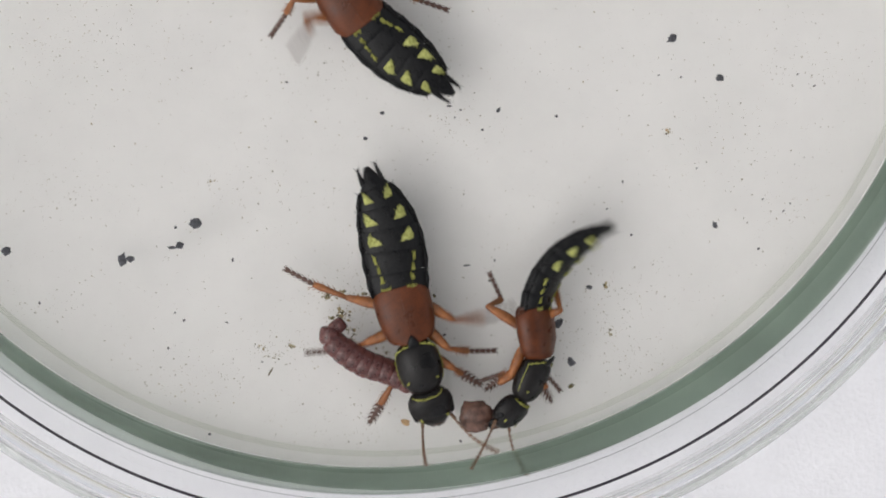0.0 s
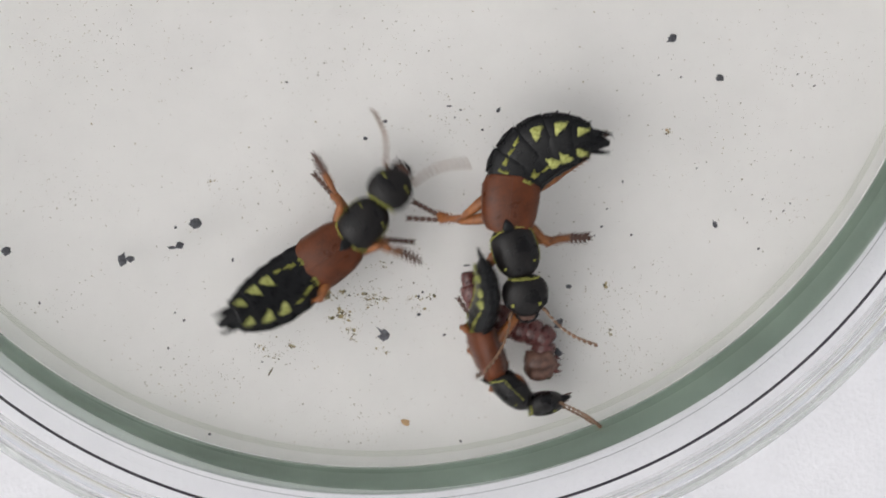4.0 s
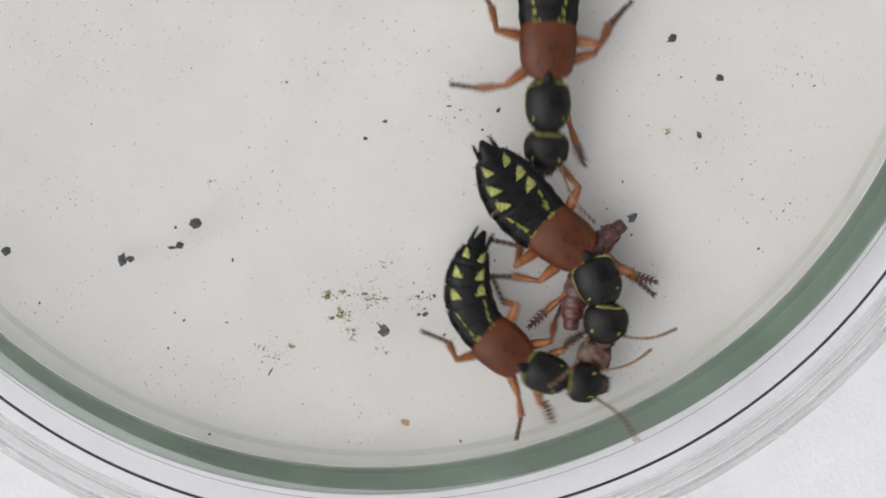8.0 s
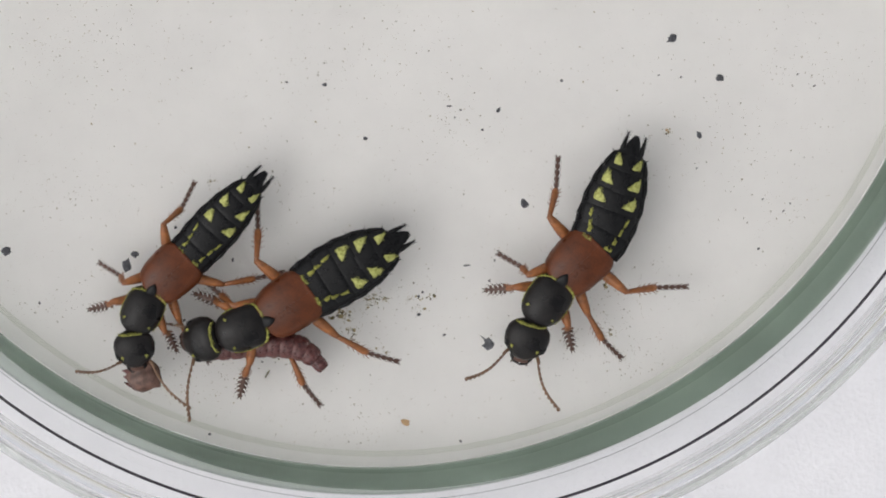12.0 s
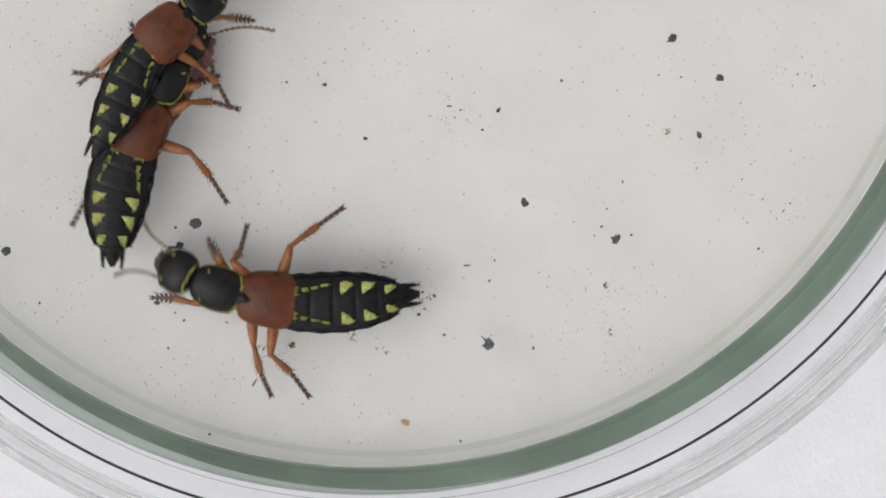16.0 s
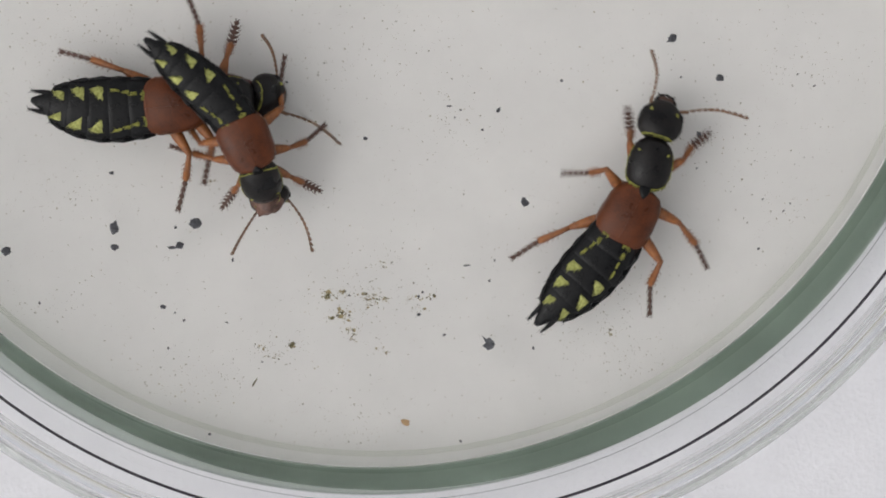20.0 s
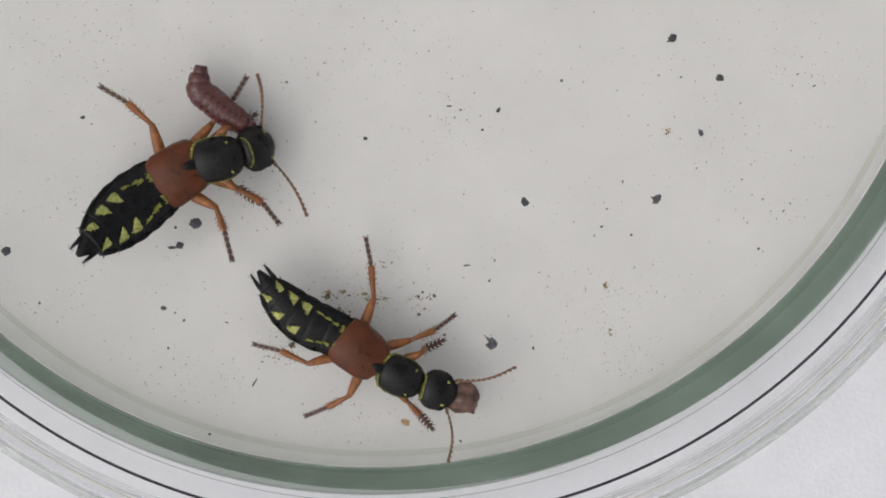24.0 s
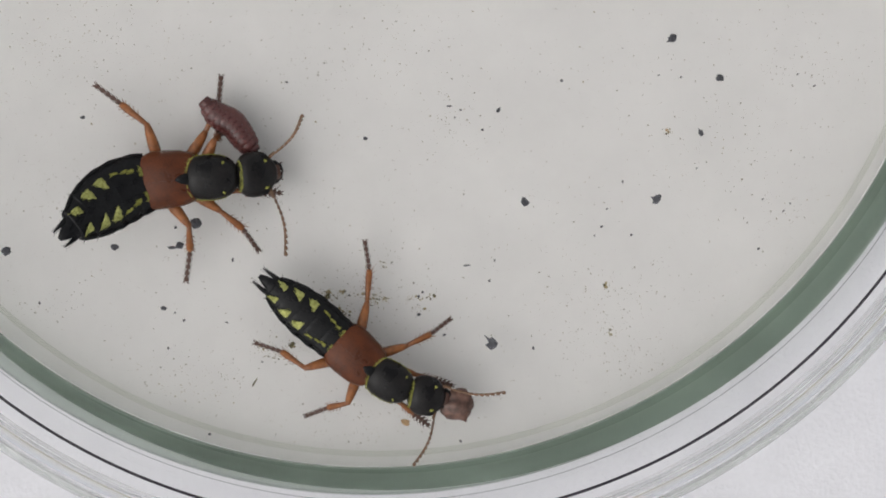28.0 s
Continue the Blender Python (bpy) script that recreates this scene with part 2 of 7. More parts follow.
def tuft(outline, bm, seed, top, count):
    """Lying hairs strewn over a patch and past its edge, combed towards the tail."""
    dice = random.Random(seed)
    cx, cy = sum(p[0] for p in outline) / len(outline), sum(p[1] for p in outline) / len(outline)
    for k in range(count):
        a, b = dice.choice(tuple(zip(outline, outline[1:] + outline[:1])))
        f, r = dice.random(), math.sqrt(dice.uniform(0.05, 1.1))
        x, y = cx + (a[0] + (b[0] - a[0]) * f - cx) * r, cy + (a[1] + (b[1] - a[1]) * f - cy) * r
        u, v = x - dice.uniform(0.12, 0.34), y + dice.uniform(-0.10, 0.10)
        tube([(x, y, top(x, y)), (u, v, top(u, v) + dice.uniform(0.01, 0.08))], [0.032, 0.010], 3, bm)
    return bm


def abdomen_segment(root, i, wide):
    ln, w0, w1 = SEG[i]
    w0, w1 = w0 * wide, w1 * wide
    h = 1.25 if i < 4 else (1.1 if i == 4 else 0.8)
    h1 = (1.25, 1.25, 1.22, 1.12, 0.85, 0.4)[i]
    ov = 0.35
    secs = [(0.25, w0 * 0.90, h * 0.88), (0.0, w0 * 0.97, h * 0.97), (-ln * 0.35, (w0 * 2 + w1) / 3, h), (-ln * 0.8, w1, h1), (-ln, w1 * 1.005, h1 * 1.0), (-ln - ov * 0.5, w1 * 0.95, h1 * 0.9)]
    if i == 5:
        secs = [(0.25, w0 * 0.9, h * 0.9), (-ln * 0.4, w0 * 0.86, h * 0.9), (-ln * 0.8, w1 * 1.15, h1 * 1.2), (-ln * 1.25, w1 * 0.85, h1 * 0.8), (-ln * 1.75, 0.2, 0.12)]
    seg = part("abdomen_segment", loft(secs, 18, 2.3, flat=0.2), BLACK, root)
    # raised side margin
    for sgn in (-1, 1):
        if i < 5:
            part("side_margin", tube([(0.05, sgn * w0 * 0.985, 0.25), (-ln * 0.5, sgn * (w0 + w1) / 2 * 1.01, 0.28), (-ln, sgn * w1 * 0.99, 0.25)], [0.12, 0.2, 0.1], 6), BLACK, seg)
            # bristles at the rear corner
            bm = bmesh.new()
            for k in range(3):
                yb = sgn * w1 * (0.97 - 0.03 * k)
                tube([(-ln + 0.12 * k, yb, 0.1), (-ln - 0.30 + 0.1 * k, yb + sgn * 0.28, 0.05)], [0.035, 0.01], 3, bm)
            part("bristles", bm, BLACK, seg)
        hair = []
        ww = (w0 + w1) / 2
        if i in (2, 3, 4):
            # a right-angled wedge: straight in front, drawn out along the side
            k, rear = (1.0, 1.12) if i < 4 else (0.90, 0.98)
            back = -ln * (0.38, 0.36, 0.45)[i - 2]
            hair = [[(back + x, sgn * ww * y * k) for x, y in ((0.02, 0.27), (0.04, 0.52), (0.0, 0.76), (-0.5, 0.77), (-rear, 0.70), (-rear * 0.96, 0.60), (-0.55, 0.42))]]
        elif i == 1:
            hair = [[(-0.15, sgn * w0 * 0.52), (-0.20, sgn * w0 * 0.61), (-ln * 0.36, sgn * w0 * 0.62), (-ln * 0.36, sgn * w0 * 0.55)],
                    [(-ln * 0.46, sgn * w0 * 0.60), (-ln * 0.50, sgn * w0 * 0.68), (-ln * 0.88, sgn * w0 * 0.72), (-ln * 0.80, sgn * w0 * 0.64)]]
        elif i == 0:
            hair = [[(-0.50, sgn * w0 * 0.30), (-0.42, sgn * w0 * 0.60), (-0.66, sgn * w0 * 0.66), (-0.72, sgn * w0 * 0.30)],
                    [(-1.10, sgn * w0 * 0.48), (-1.05, sgn * w0 * 0.62), (-ln * 0.90, sgn * w0 * 0.58), (-ln * 0.88, sgn * w0 * 0.50)]]
        for q, o in enumerate(hair):
            mx, my = sum(p[0] for p in o) / len(o), sum(p[1] for p in o) / len(o)
            o = [(mx + (x - mx) * (0.88 if i > 1 else 0.8), my + (y - my) * (0.9 if i > 1 else 1.0)) for x, y in o]
            seed = 1 + i * 4 + (sgn > 0) * 2 + q * 31 + round(wide * 1000)
            bm = surface_pad(o, 0, -ln, w0, w1, h * 1.0, 0.03, seed)
            tuft(o, bm, seed, lambda x, y: 0.05 + h * max(0.02, 1 - abs(y / (w0 + (w1 - w0) * -x / ln)) ** 2.3) ** (1 / 2.3), 46 if i > 1 else 26)
            part("hair_patch", bm, YELLOW if i > 1 else GOLD, seg, "yellow hair patch" if i > 1 else "dull yellow hair patch")
    if i == 5:
        for sgn in (-1, 1):
            bm = tube([(-0.3, sgn * 0.75, 0.0), (-0.9, sgn * 0.84, 0.08), (-1.6, sgn * 0.82, 0.12), (-2.35, sgn * 0.78, 0.12)], [0.32, 0.24, 0.17, 0.04], 7)
            for k in range(5):
                tube([(-0.8 - 0.3 * k, sgn * 0.84, 0.12), (-1.25 - 0.3 * k, sgn * (1.10 - 0.02 * k), 0.2)], [0.035, 0.012], 3, bm)
                tube([(-0.9 - 0.28 * k, sgn * 0.80, 0.12), (-1.4 - 0.28 * k, sgn * (0.60 - 0.02 * k), 0.2)], [0.03, 0.012], 3, bm)
            part("tail_stylus", bm, BLACK, seg, "black bristly tail stylus")
    return seg


def elytron(root, sgn):
    bm = bmesh.new()
    rows = []
    prof = ((0.30, 1.05), (0.05, 1.75), (-0.4, 2.12), (-1.3, 2.36), (-2.6, 2.48), (-3.7, 2.50), (-4.25, 2.42), (-4.55, 2.30), (-4.72, 2.10))
    for x, w in prof:
        lift = 1.42 if -4.2 < x < -1 else (1.25 if x < -4 else 1.1)
        row = []
        for k in range(9):
            f = k / 8
            y = 0.004 + (w - 0.004) * math.sin(f * math.pi / 2)
            z = lift * math.cos(f * math.pi / 2) ** 0.62 - 0.45 * f ** 3
            row.append((x + (0.45 * f ** 4 if x < -4.2 else 0.0), y, z))
        row += [(x, w * 0.93, -0.55), (x, 0.004, -0.3)]
        rows.append([bm.verts.new((a * MM, sgn * b * MM, c * MM)) for a, b, c in row])
    n = len(rows[0])
    for r, q in zip(rows, rows[1:]):
        for i in range(n):
            bm.faces.new((r[i], r[(i + 1) % n], q[(i + 1) % n], q[i]))
    bm.faces.new(rows[0])
    bm.faces.new(rows[-1][::-1])
    bm.normal_update()
    for e in bm.edges:
        if all(abs(v.co.y) < 0.03 * MM for v in e.verts):
            e.smooth = False
    return part("elytron", bm, RUST, root, "rust-red leathery wing case")


def tarsus_mesh(kind):
    ln = LEG[kind][2]
    broad = kind == "f"
    bm = bmesh.new()
    secs = []
    for k in range(5):
        a, b = ln * k / 5, ln * (k + 1) / 5
        w = (0.52 - 0.03 * k if broad and k < 4 else 0.25)
        secs += [(a, 0.09, 0.09), (a + (b - a) * 0.7, w, 0.13), (b - 0.03, w * 0.75, 0.1)]
        if not broad or k < 4:
            for s in (-1, 1):
                tube([(b - 0.08, s * w * 0.55, 0), (b + 0.22, s * (w * 0.7 + (0.24 if broad else 0.13)), -0.02)], [0.05, 0.014], 3, bm)
    loft(secs, 6, bm=bm)
    for s in (-1, 1):
        tube([(ln - 0.05, s * 0.05, 0), (ln + 0.16, s * 0.14, 0.03), (ln + 0.26, s * 0.18, -0.05)], [0.06, 0.045, 0.01], 4, bm)
    return bm


def antenna_mesh(s):
    pts = [(0, 0, 0), (0.45, 0.02, 0), (0.95, -s * 0.08, 0)]
    rad = [0.11, 0.17, 0.15]
    x = 1.1
    for k in range(10):
        w, y = 0.135 + 0.005 * k, -s * (0.12 + 0.38 * math.sin(0.25 + k * 0.33))
        pts += [(x, y, 0), (x + 0.18, y - s * 0.02, 0), (x + 0.40, y - s * 0.03, 0)]
        rad += [0.065, w * 0.85, w]
        x += 0.52
    return tube(pts + [(x, pts[-1][1], 0)], rad + [0.03], 6)


def fringe(points, bm, seed, back):
    """Short hairs standing off a band, combed towards the tail."""
    dice = random.Random(seed)
    for a, b in zip(points, points[1:]):
        for k in range(5):
            f = dice.random()
            p = [u + (v - u) * f for u, v in zip(a, b)]
            q = (p[0] + back * dice.uniform(0.4, 1.2), p[1] * dice.uniform(0.97, 1.07), p[2] + dice.uniform(0.0, 0.10))
            tube([p, q], [0.045, 0.012], 3, bm)
    return bm


def rove_beetle(label, wide=1.0):
    root = thing("rove_beetle", label, "beetle", "rove beetles in the dish")
    rig = {"root": root}
    for s in (-1, 1):
        elytron(root, s)
    part("thorax_underside", loft([(0.3, 1.0, 0.7, -0.5), (-0.6, 1.9, 1.0, -0.5), (-2.6, 2.15, 1.1, -0.5), (-4.4, 2.1, 1.05, -0.4), (-4.9, 1.9, 0.9, -0.3)], 14), BROWN, root, "dark brown underside of the thorax")
    pron = part("pronotum", loft([(-0.1, 0.85, 0.6), (0.05, 1.25, 0.9), (0.3, 1.53, 1.1), (0.7, 1.76, 1.28), (1.3, 1.92, 1.38), (2.2, 1.97, 1.4), (3.0, 1.87, 1.32), (3.65, 1.63, 1.15), (4.05, 1.33, 0.95), (4.3, 0.96, 0.7), (4.45, 0.7, 0.5)], 24, 2.05), BLUEBLACK, root, "dark pubescent pronotum")
    rig["pron"] = pron
    part("scutellum", loft([(0.4, 0.5, 0.12, 0.95), (0.0, 0.5, 0.16, 1.05), (-0.35, 0.4, 0.16, 1.16), (-0.8, 0.08, 0.08, 1.28)], 10), BLACK, pron, "small black scutellum")
    rear = bmesh.new()
    pts, rad = [], []
    for k in range(17):
        a = radians(-88 + 176 * k / 16)
        pts.append((0.10 + 0.75 * (1 - math.cos(a)), 1.77 * math.sin(a), 1.05 * math.cos(a) ** 0.7 - 0.02))
        rad.append(0.045 + 0.02 * math.sin(k * 2.3))
    side = ((1.4, 1.91, 0.22), (2.2, 1.95, 0.22), (3.0, 1.86, 0.22), (3.5, 1.69, 0.22))
    pts = [(x, -y, z) for x, y, z in side[::-1]] + pts + list(side)
    rad = [0.02, 0.03, 0.035, 0.04] + rad + [0.04, 0.035, 0.03, 0.02]
    fringe(pts, rear, 3, -0.22)
    part("hair_band", tube(pts, rad, 6, rear), GOLD, pron, "golden-yellow hair fringe")
    head = part("head", loft([(-0.15, 0.75, 0.5), (0.05, 1.2, 0.8), (0.3, 1.57, 1.0), (0.7, 1.86, 1.15), (1.3, 1.98, 1.2), (2.0, 1.91, 1.15), (2.5, 1.69, 1.02), (2.9, 1.31, 0.85), (3.2, 0.98, 0.65), (3.4, 0.6, 0.4)], 24, 2.15), BLUEBLACK, root, "broad dark head")
    rig["head"] = head
    pts = [(0.12 + 0.1 * abs(math.sin(radians(a))), 1.33 * math.sin(radians(a)), 0.93 * math.cos(radians(a))) for a in range(-85, 86, 10)]
    part("hair_band", fringe(pts, tube(pts, [0.055 + 0.02 * math.sin(k * 1.9) for k in range(len(pts))], 6), 5, -0.26), GOLD, head, "golden-yellow neck fringe")
    for s in (-1, 1):
        spot = [(3.2, s * 1.12), (3.4, s * 1.25), (3.28, s * 1.45), (3.1, s * 1.32)]
        part("hair_patch", surface_pad(spot, 0, 4, 2.0, 2.0, 1.22, 0.02, 77 + s), GOLD, pron, "small yellow hair spot")
        spot = [(2.15, s * 1.0), (2.45, s * 1.05), (2.4, s * 1.3), (2.1, s * 1.25)]
        part("hair_patch", surface_pad(spot, 0, 4, 1.9, 1.9, 1.12, 0.02, 87 + s), GOLD, head, "small yellow hair spot")
    part("labrum", loft([(2.9, 0.6, 0.2, 0.1), (3.3, 0.72, 0.2, 0.08), (3.65, 0.62, 0.14, 0.02), (3.8, 0.4, 0.08, 0.0)], 10), BROWN, head, "brown upper lip")
    for s in (-1, 1):
        part("eye", loft([(1.75, 0.12, 0.2, 0.3, s * 1.64), (2.0, 0.22, 0.42, 0.3, s * 1.66), (2.35, 0.22, 0.42, 0.3, s * 1.58), (2.6, 0.1, 0.2, 0.3, s * 1.43)], 10), BLACK, head, "glossy dark compound eye")
        part("mandible", tube([(2.9, s * 0.6, -0.15), (3.4, s * 0.72, -0.2), (3.85, s * 0.45, -0.24), (4.1, s * -0.05, -0.27 + 0.08 * s)], [0.34, 0.3, 0.2, 0.05], 8), BLACK, head, "curved black mandible")
        part("palp", tube([(3.2, s * 0.35, -0.4), (3.7, s * 0.5, -0.5), (4.15, s * 0.75, -0.55)], [0.1, 0.1, 0.06], 5), BROWN, head)
    for i in range(6):
        rig["seg%d" % i] = abdomen_segment(root, i, wide)
    for key in LEG:
        fl, tl, _ = LEG[key]
        for side, s in (("l", 1), ("r", -1)):
            fm = part("femur", loft([(-0.15, 0.34, 0.34), (0.3, 0.50, 0.55), (fl * 0.5, 0.50, 0.55), (fl * 0.85, 0.36, 0.38), (fl + 0.12, 0.24, 0.26)], 8), ORANGE, root)
            bm = loft([(-0.1, 0.2, 0.2), (tl * 0.4, 0.25, 0.25), (tl * 0.85, 0.33, 0.3), (tl + 0.03, 0.24, 0.24)], 8)
            for k in range(4):
                for q in (-1, 1):
                    x = tl * (0.4 + 0.16 * k)
                    tube([(x, q * 0.24, 0.03), (x + 0.30, q * 0.52, 0.05)], [0.05, 0.015], 3, bm)
            for q in (-1, 1):
                tube([(tl * 0.95, q * 0.2, -0.05), (tl + 0.38, q * 0.42, -0.1)], [0.055, 0.015], 4, bm)
            tb = part("tibia", bm, ORANGE, root)
            ts = part("tarsus", tarsus_mesh(key), BROWN, tb, "dark bristly clawed foot" if key != "f" else "broad bristly clawed forefoot")
            rig[side + key] = (fm, tb, ts)
    for side, s in (("l", 1), ("r", -1)):
        rig[side + "a"] = part("antenna", antenna_mesh(s), ANTENNA, head, "brown beaded antenna")
    return rig


# ---- posing ----
def bone(origin, way, up=Vector((0, 0, 1))):
    """The pose of a part at origin whose x axis runs along way."""
    x = way.normalized()
    y = up.cross(x)
    y = y.normalized() if y.length > 1e-6 else Vector((0, 1, 0))
    z = x.cross(y)
    return Matrix(((x.x, y.x, z.x, origin.x), (x.y, y.y, z.y, origin.y), (x.z, y.z, z.z, origin.z), (0, 0, 0, 1)))


def pchip(ts, vs, t):
    """Smooth interpolation with no overshoot."""
    n = len(ts)
    if t <= ts[0]:
        return vs[0]
    if t >= ts[-1]:
        return vs[-1]
    i = max(k for k in range(n) if ts[k] <= t)
    d = [(vs[k + 1] - vs[k]) / (ts[k + 1] - ts[k]) for k in range(max(0, i - 1), min(n - 1, i + 2))]
    off = i - max(0, i - 1)

    def slope(k):
        lo, hi = k - 1, k
        if lo < 0 or hi >= len(d):
            return 0.0
        if d[lo] * d[hi] <= 0:
            return 0.0
        return 2 * d[lo] * d[hi] / (d[lo] + d[hi])
    h = ts[i + 1] - ts[i]
    s = (t - ts[i]) / h
    m0, m1 = slope(off) * h, slope(off + 1) * h
    return (2 * s ** 3 - 3 * s ** 2 + 1) * vs[i] + (s ** 3 - 2 * s ** 2 + s) * m0 + (-2 * s ** 3 + 3 * s ** 2) * vs[i + 1] + (s ** 3 - s ** 2) * m1


def turned(values):
    """Angles with no jumps over half a turn."""
    out = [values[0]]
    for v in values[1:]:
        out.append(out[-1] + (v - out[-1] + math.pi) % (2 * math.pi) - math.pi)
    return out


def bends(b1, b2, short, i):
    """Turn, pitch and pull-in of abdomen segment i. short: 0 drawn out, 1 telescoped, up to 2 raised as well."""
    turn = b1 * (0.6, 0.4, 0, 0, 0, 0)[i] + b2 * (0, 0.1, 0.3, 0.3, 0.2, 0.1)[i]
    rise = 4 + 58 * max(0.0, short - 1)
    return turn, radians(rise) * (0.35, 0.3, 0.2, 0.15, 0, 0)[i] - radians((0.5, 1.5, 1.5, 1.5, 1, 1)[i]), 1 - 0.22 * min(1.0, short)


def abdomen_line(b1, b2, short):
    """Plan of the abdomen in the space of the wing cases (mm): its middle and its tip."""
    m = Matrix.Translation((-ELY + 0.25, 0, 0))
    for i in range(6):
        a, p, pull = bends(b1, b2, short, i)
        m = m @ Matrix.Rotation(a, 4, "Z") @ Matrix.Rotation(p, 4, "Y")
        if i == 5:
            tip = m @ Vector((-1.65, 0, 0))
        m = m @ Matrix.Translation((-SEG[i][0] * pull, 0, 0))
        if i == 2:
            mid = m.translation.copy()
    return np.array((mid.x, mid.y, tip.x, tip.y))


def fit_abdomen(mid, tip):
    """Bends and shortening that lay the abdomen through two points (mm, space of the wing cases)."""
    want, weigh = np.array((*mid, *tip)), np.array((0.5, 0.5, 1.0, 1.0))
    v, keep = np.array((0.0, 0.0, 0.6)), np.array((0.25, 0.25, 0.02))
    for _ in range(14):
        base = abdomen_line(*v)
        e = np.concatenate(((base - want) * weigh, keep * (v - (0, 0, 0.6))))
        jac = np.zeros((7, 3))
        for k, step in enumerate((0.01, 0.01, 0.01)):
            w = v.copy()
            w[k] += step
            jac[:4, k] = (abdomen_line(*w) - base) / step * weigh
            jac[4 + k, k] = keep[k]
        v = v - np.linalg.solve(jac.T @ jac + np.eye(3) * 1e-4, jac.T @ e) * 0.8
        v = np.clip(v, (-1.2, -2.2, 0.0), (1.2, 2.2, 2.0))
    return v


class Actor:
    """Collects the stances of one beetle and keys its parts along them. Places in mm from the middle of the dish."""

    def __init__(self, rig, scale):
        self.rig, self.scale, self.rows = rig, scale, []

    def at(self, t, spine, lift=0.0, roll=0.0, nose=0.0, **limbs):
        """spine: x, y of mouth, neck, waist, rear of the wing cases, middle of the abdomen, its tip."""
        p = [Vector((spine[2 * k], spine[2 * k + 1])) for k in range(6)]
        k = self.scale
        down = lambda got, full: math.degrees(math.acos(max(0.4, min(1.0, got / (full * k * 0.92)))))
        nose = nose - (down((p[1] - p[2]).length, PRON) if lift > 0.9 else 0)
        nod = min(55.0, down((p[0] - p[1]).length, HEAD)) * 0.8
        ang = lambda a, b: math.atan2((a - b).y, (a - b).x)
        slide = max(-1.0, min(0.3, (p[2] - p[3]).length / k - 4.2))
        at = p[3] + (p[2] - p[3]).normalized() * 4.2 * k
        th = ang(p[2], p[3])
        spin = Matrix.Rotation(-th, 2)
        b1, b2, short = fit_abdomen((spin @ (p[4] - at)) / k, (spin @ (p[5] - at)) / k)
        self.rows.append((t, at.x, at.y, th, ang(p[1], p[2]), ang(p[0], p[1]), b1, b2, lift, roll, short, nose, nod, slide, limbs))

    def smooth(self):
        r = self.rows
        self.ts = [x[0] for x in r]
        cols = [[x[k] for x in r] for k in range(1, 14)]
        cols[2] = turned(cols[2])
        for k in (3, 4):
            cols[k] = [c + (v - c + math.pi) % (2 * math.pi) - math.pi for c, v in zip(cols[2], cols[k])]
        # bends are kept relative to the wing cases, within what a beetle can do
        for k in (3,):
            cols[k] = [max(-1.0, min(1.0, v - c)) for c, v in zip(cols[2], cols[k])]
        cols[4] = [max(-1.2, min(1.2, (v - c + math.pi) % (2 * math.pi) - math.pi - b)) for c, b, v in zip(cols[2], cols[3], cols[4])]
        self.cols = cols

    def body(self, t):
        """World poses of root, pronotum, head, segments at t; metres."""
        k = self.scale * MM
        x, y, th, bp, bh, b1, b2, lift, roll, short, nose, nod, slide = (pchip(self.ts, c, t) for c in self.cols)
        z = (BODY_Z * self.scale + lift) * MM
        root = Matrix.Translation((x * MM, y * MM, z)) @ Matrix.Rotation(th, 4, "Z") @ Matrix.Rotation(radians(roll), 4, "X") @ Matrix.Scale(self.scale, 4)
        pron = Matrix.Translation(((0.05 + slide) * MM, 0, (0.05 - 0.15 * slide) * MM)) @ Matrix.Rotation(bp, 4, "Z") @ Matrix.Rotation(radians(-nose), 4, "Y")
        head = pron @ Matrix.Translation((PRON * MM, 0, 0)) @ Matrix.Rotation(bh, 4, "Z") @ Matrix.Rotation(radians(4 + nod), 4, "Y")
        segs = []
        m = Matrix.Translation((-ELY * MM + 0.25 * MM, 0, -0.1 * MM))
        for i in range(6):
            turn, pitch, pull = bends(b1, b2, short, i)
            m = m @ Matrix.Rotation(turn, 4, "Z") @ Matrix.Rotation(pitch, 4, "Y")
            segs.append(m)
            m = m @ Matrix.Translation((-SEG[i][0] * pull * MM, 0, 0))
        on, off = Matrix.Rotation(radians(roll), 4, "X"), Matrix.Rotation(radians(-roll), 4, "X")
        return root, off @ pron @ on, off @ head @ on, [off @ g @ on for g in segs]

    def feet(self):
        """Where each foot stands at each stance, in root space where it was not seen."""
        self.spots = {}
        for key in LEG:
            for side, s in (("l", 1), ("r", -1)):
                name, row = side + key, []
                for r in self.rows:
                    root, pron, head, segs = self.body(r[0])
                    seen = r[-1].get(name)
                    if seen:
                        w = Vector((seen[0] * MM, seen[1] * MM, 0.1 * MM))
                    else:
                        base = root @ pron if key == "f" else root
                        w = base @ Vector((REST[key][0] * MM - (0 if key != "f" else 0), s * REST[key][1] * MM, 0))
                        w.z = 0.1 * MM
                    row.append(root.inverted() @ w)
                self.spots[name] = row

    def ideal(self, name, t):
        row = self.spots[name]
        p = Vector([pchip(self.ts, [q[k] for q in row], t) for k in range(3)])
        w = self.body(t)[0] @ p
        w.z = 0.1 * MM
        return w

    def foot(self, name, t):
        """Feet stand and swing in turn; two sets of three."""
        ts = self.ts
        if t >= ts[-1]:
            return self.ideal(name, ts[-1])
        i = max(k for k in range(len(ts)) if ts[k] <= t)
        a, b = ts[i], ts[i + 1]
        way = (self.ideal(name, b) - self.ideal(name, a)).length / MM
        n = max(1, min(int((b - a) / 0.2), round(way / 6.0)))
        u = (t - a) / (b - a) * n
        k = min(int(u), n - 1)
        f = u - k
        first = name in ("lf", "rm", "lh")
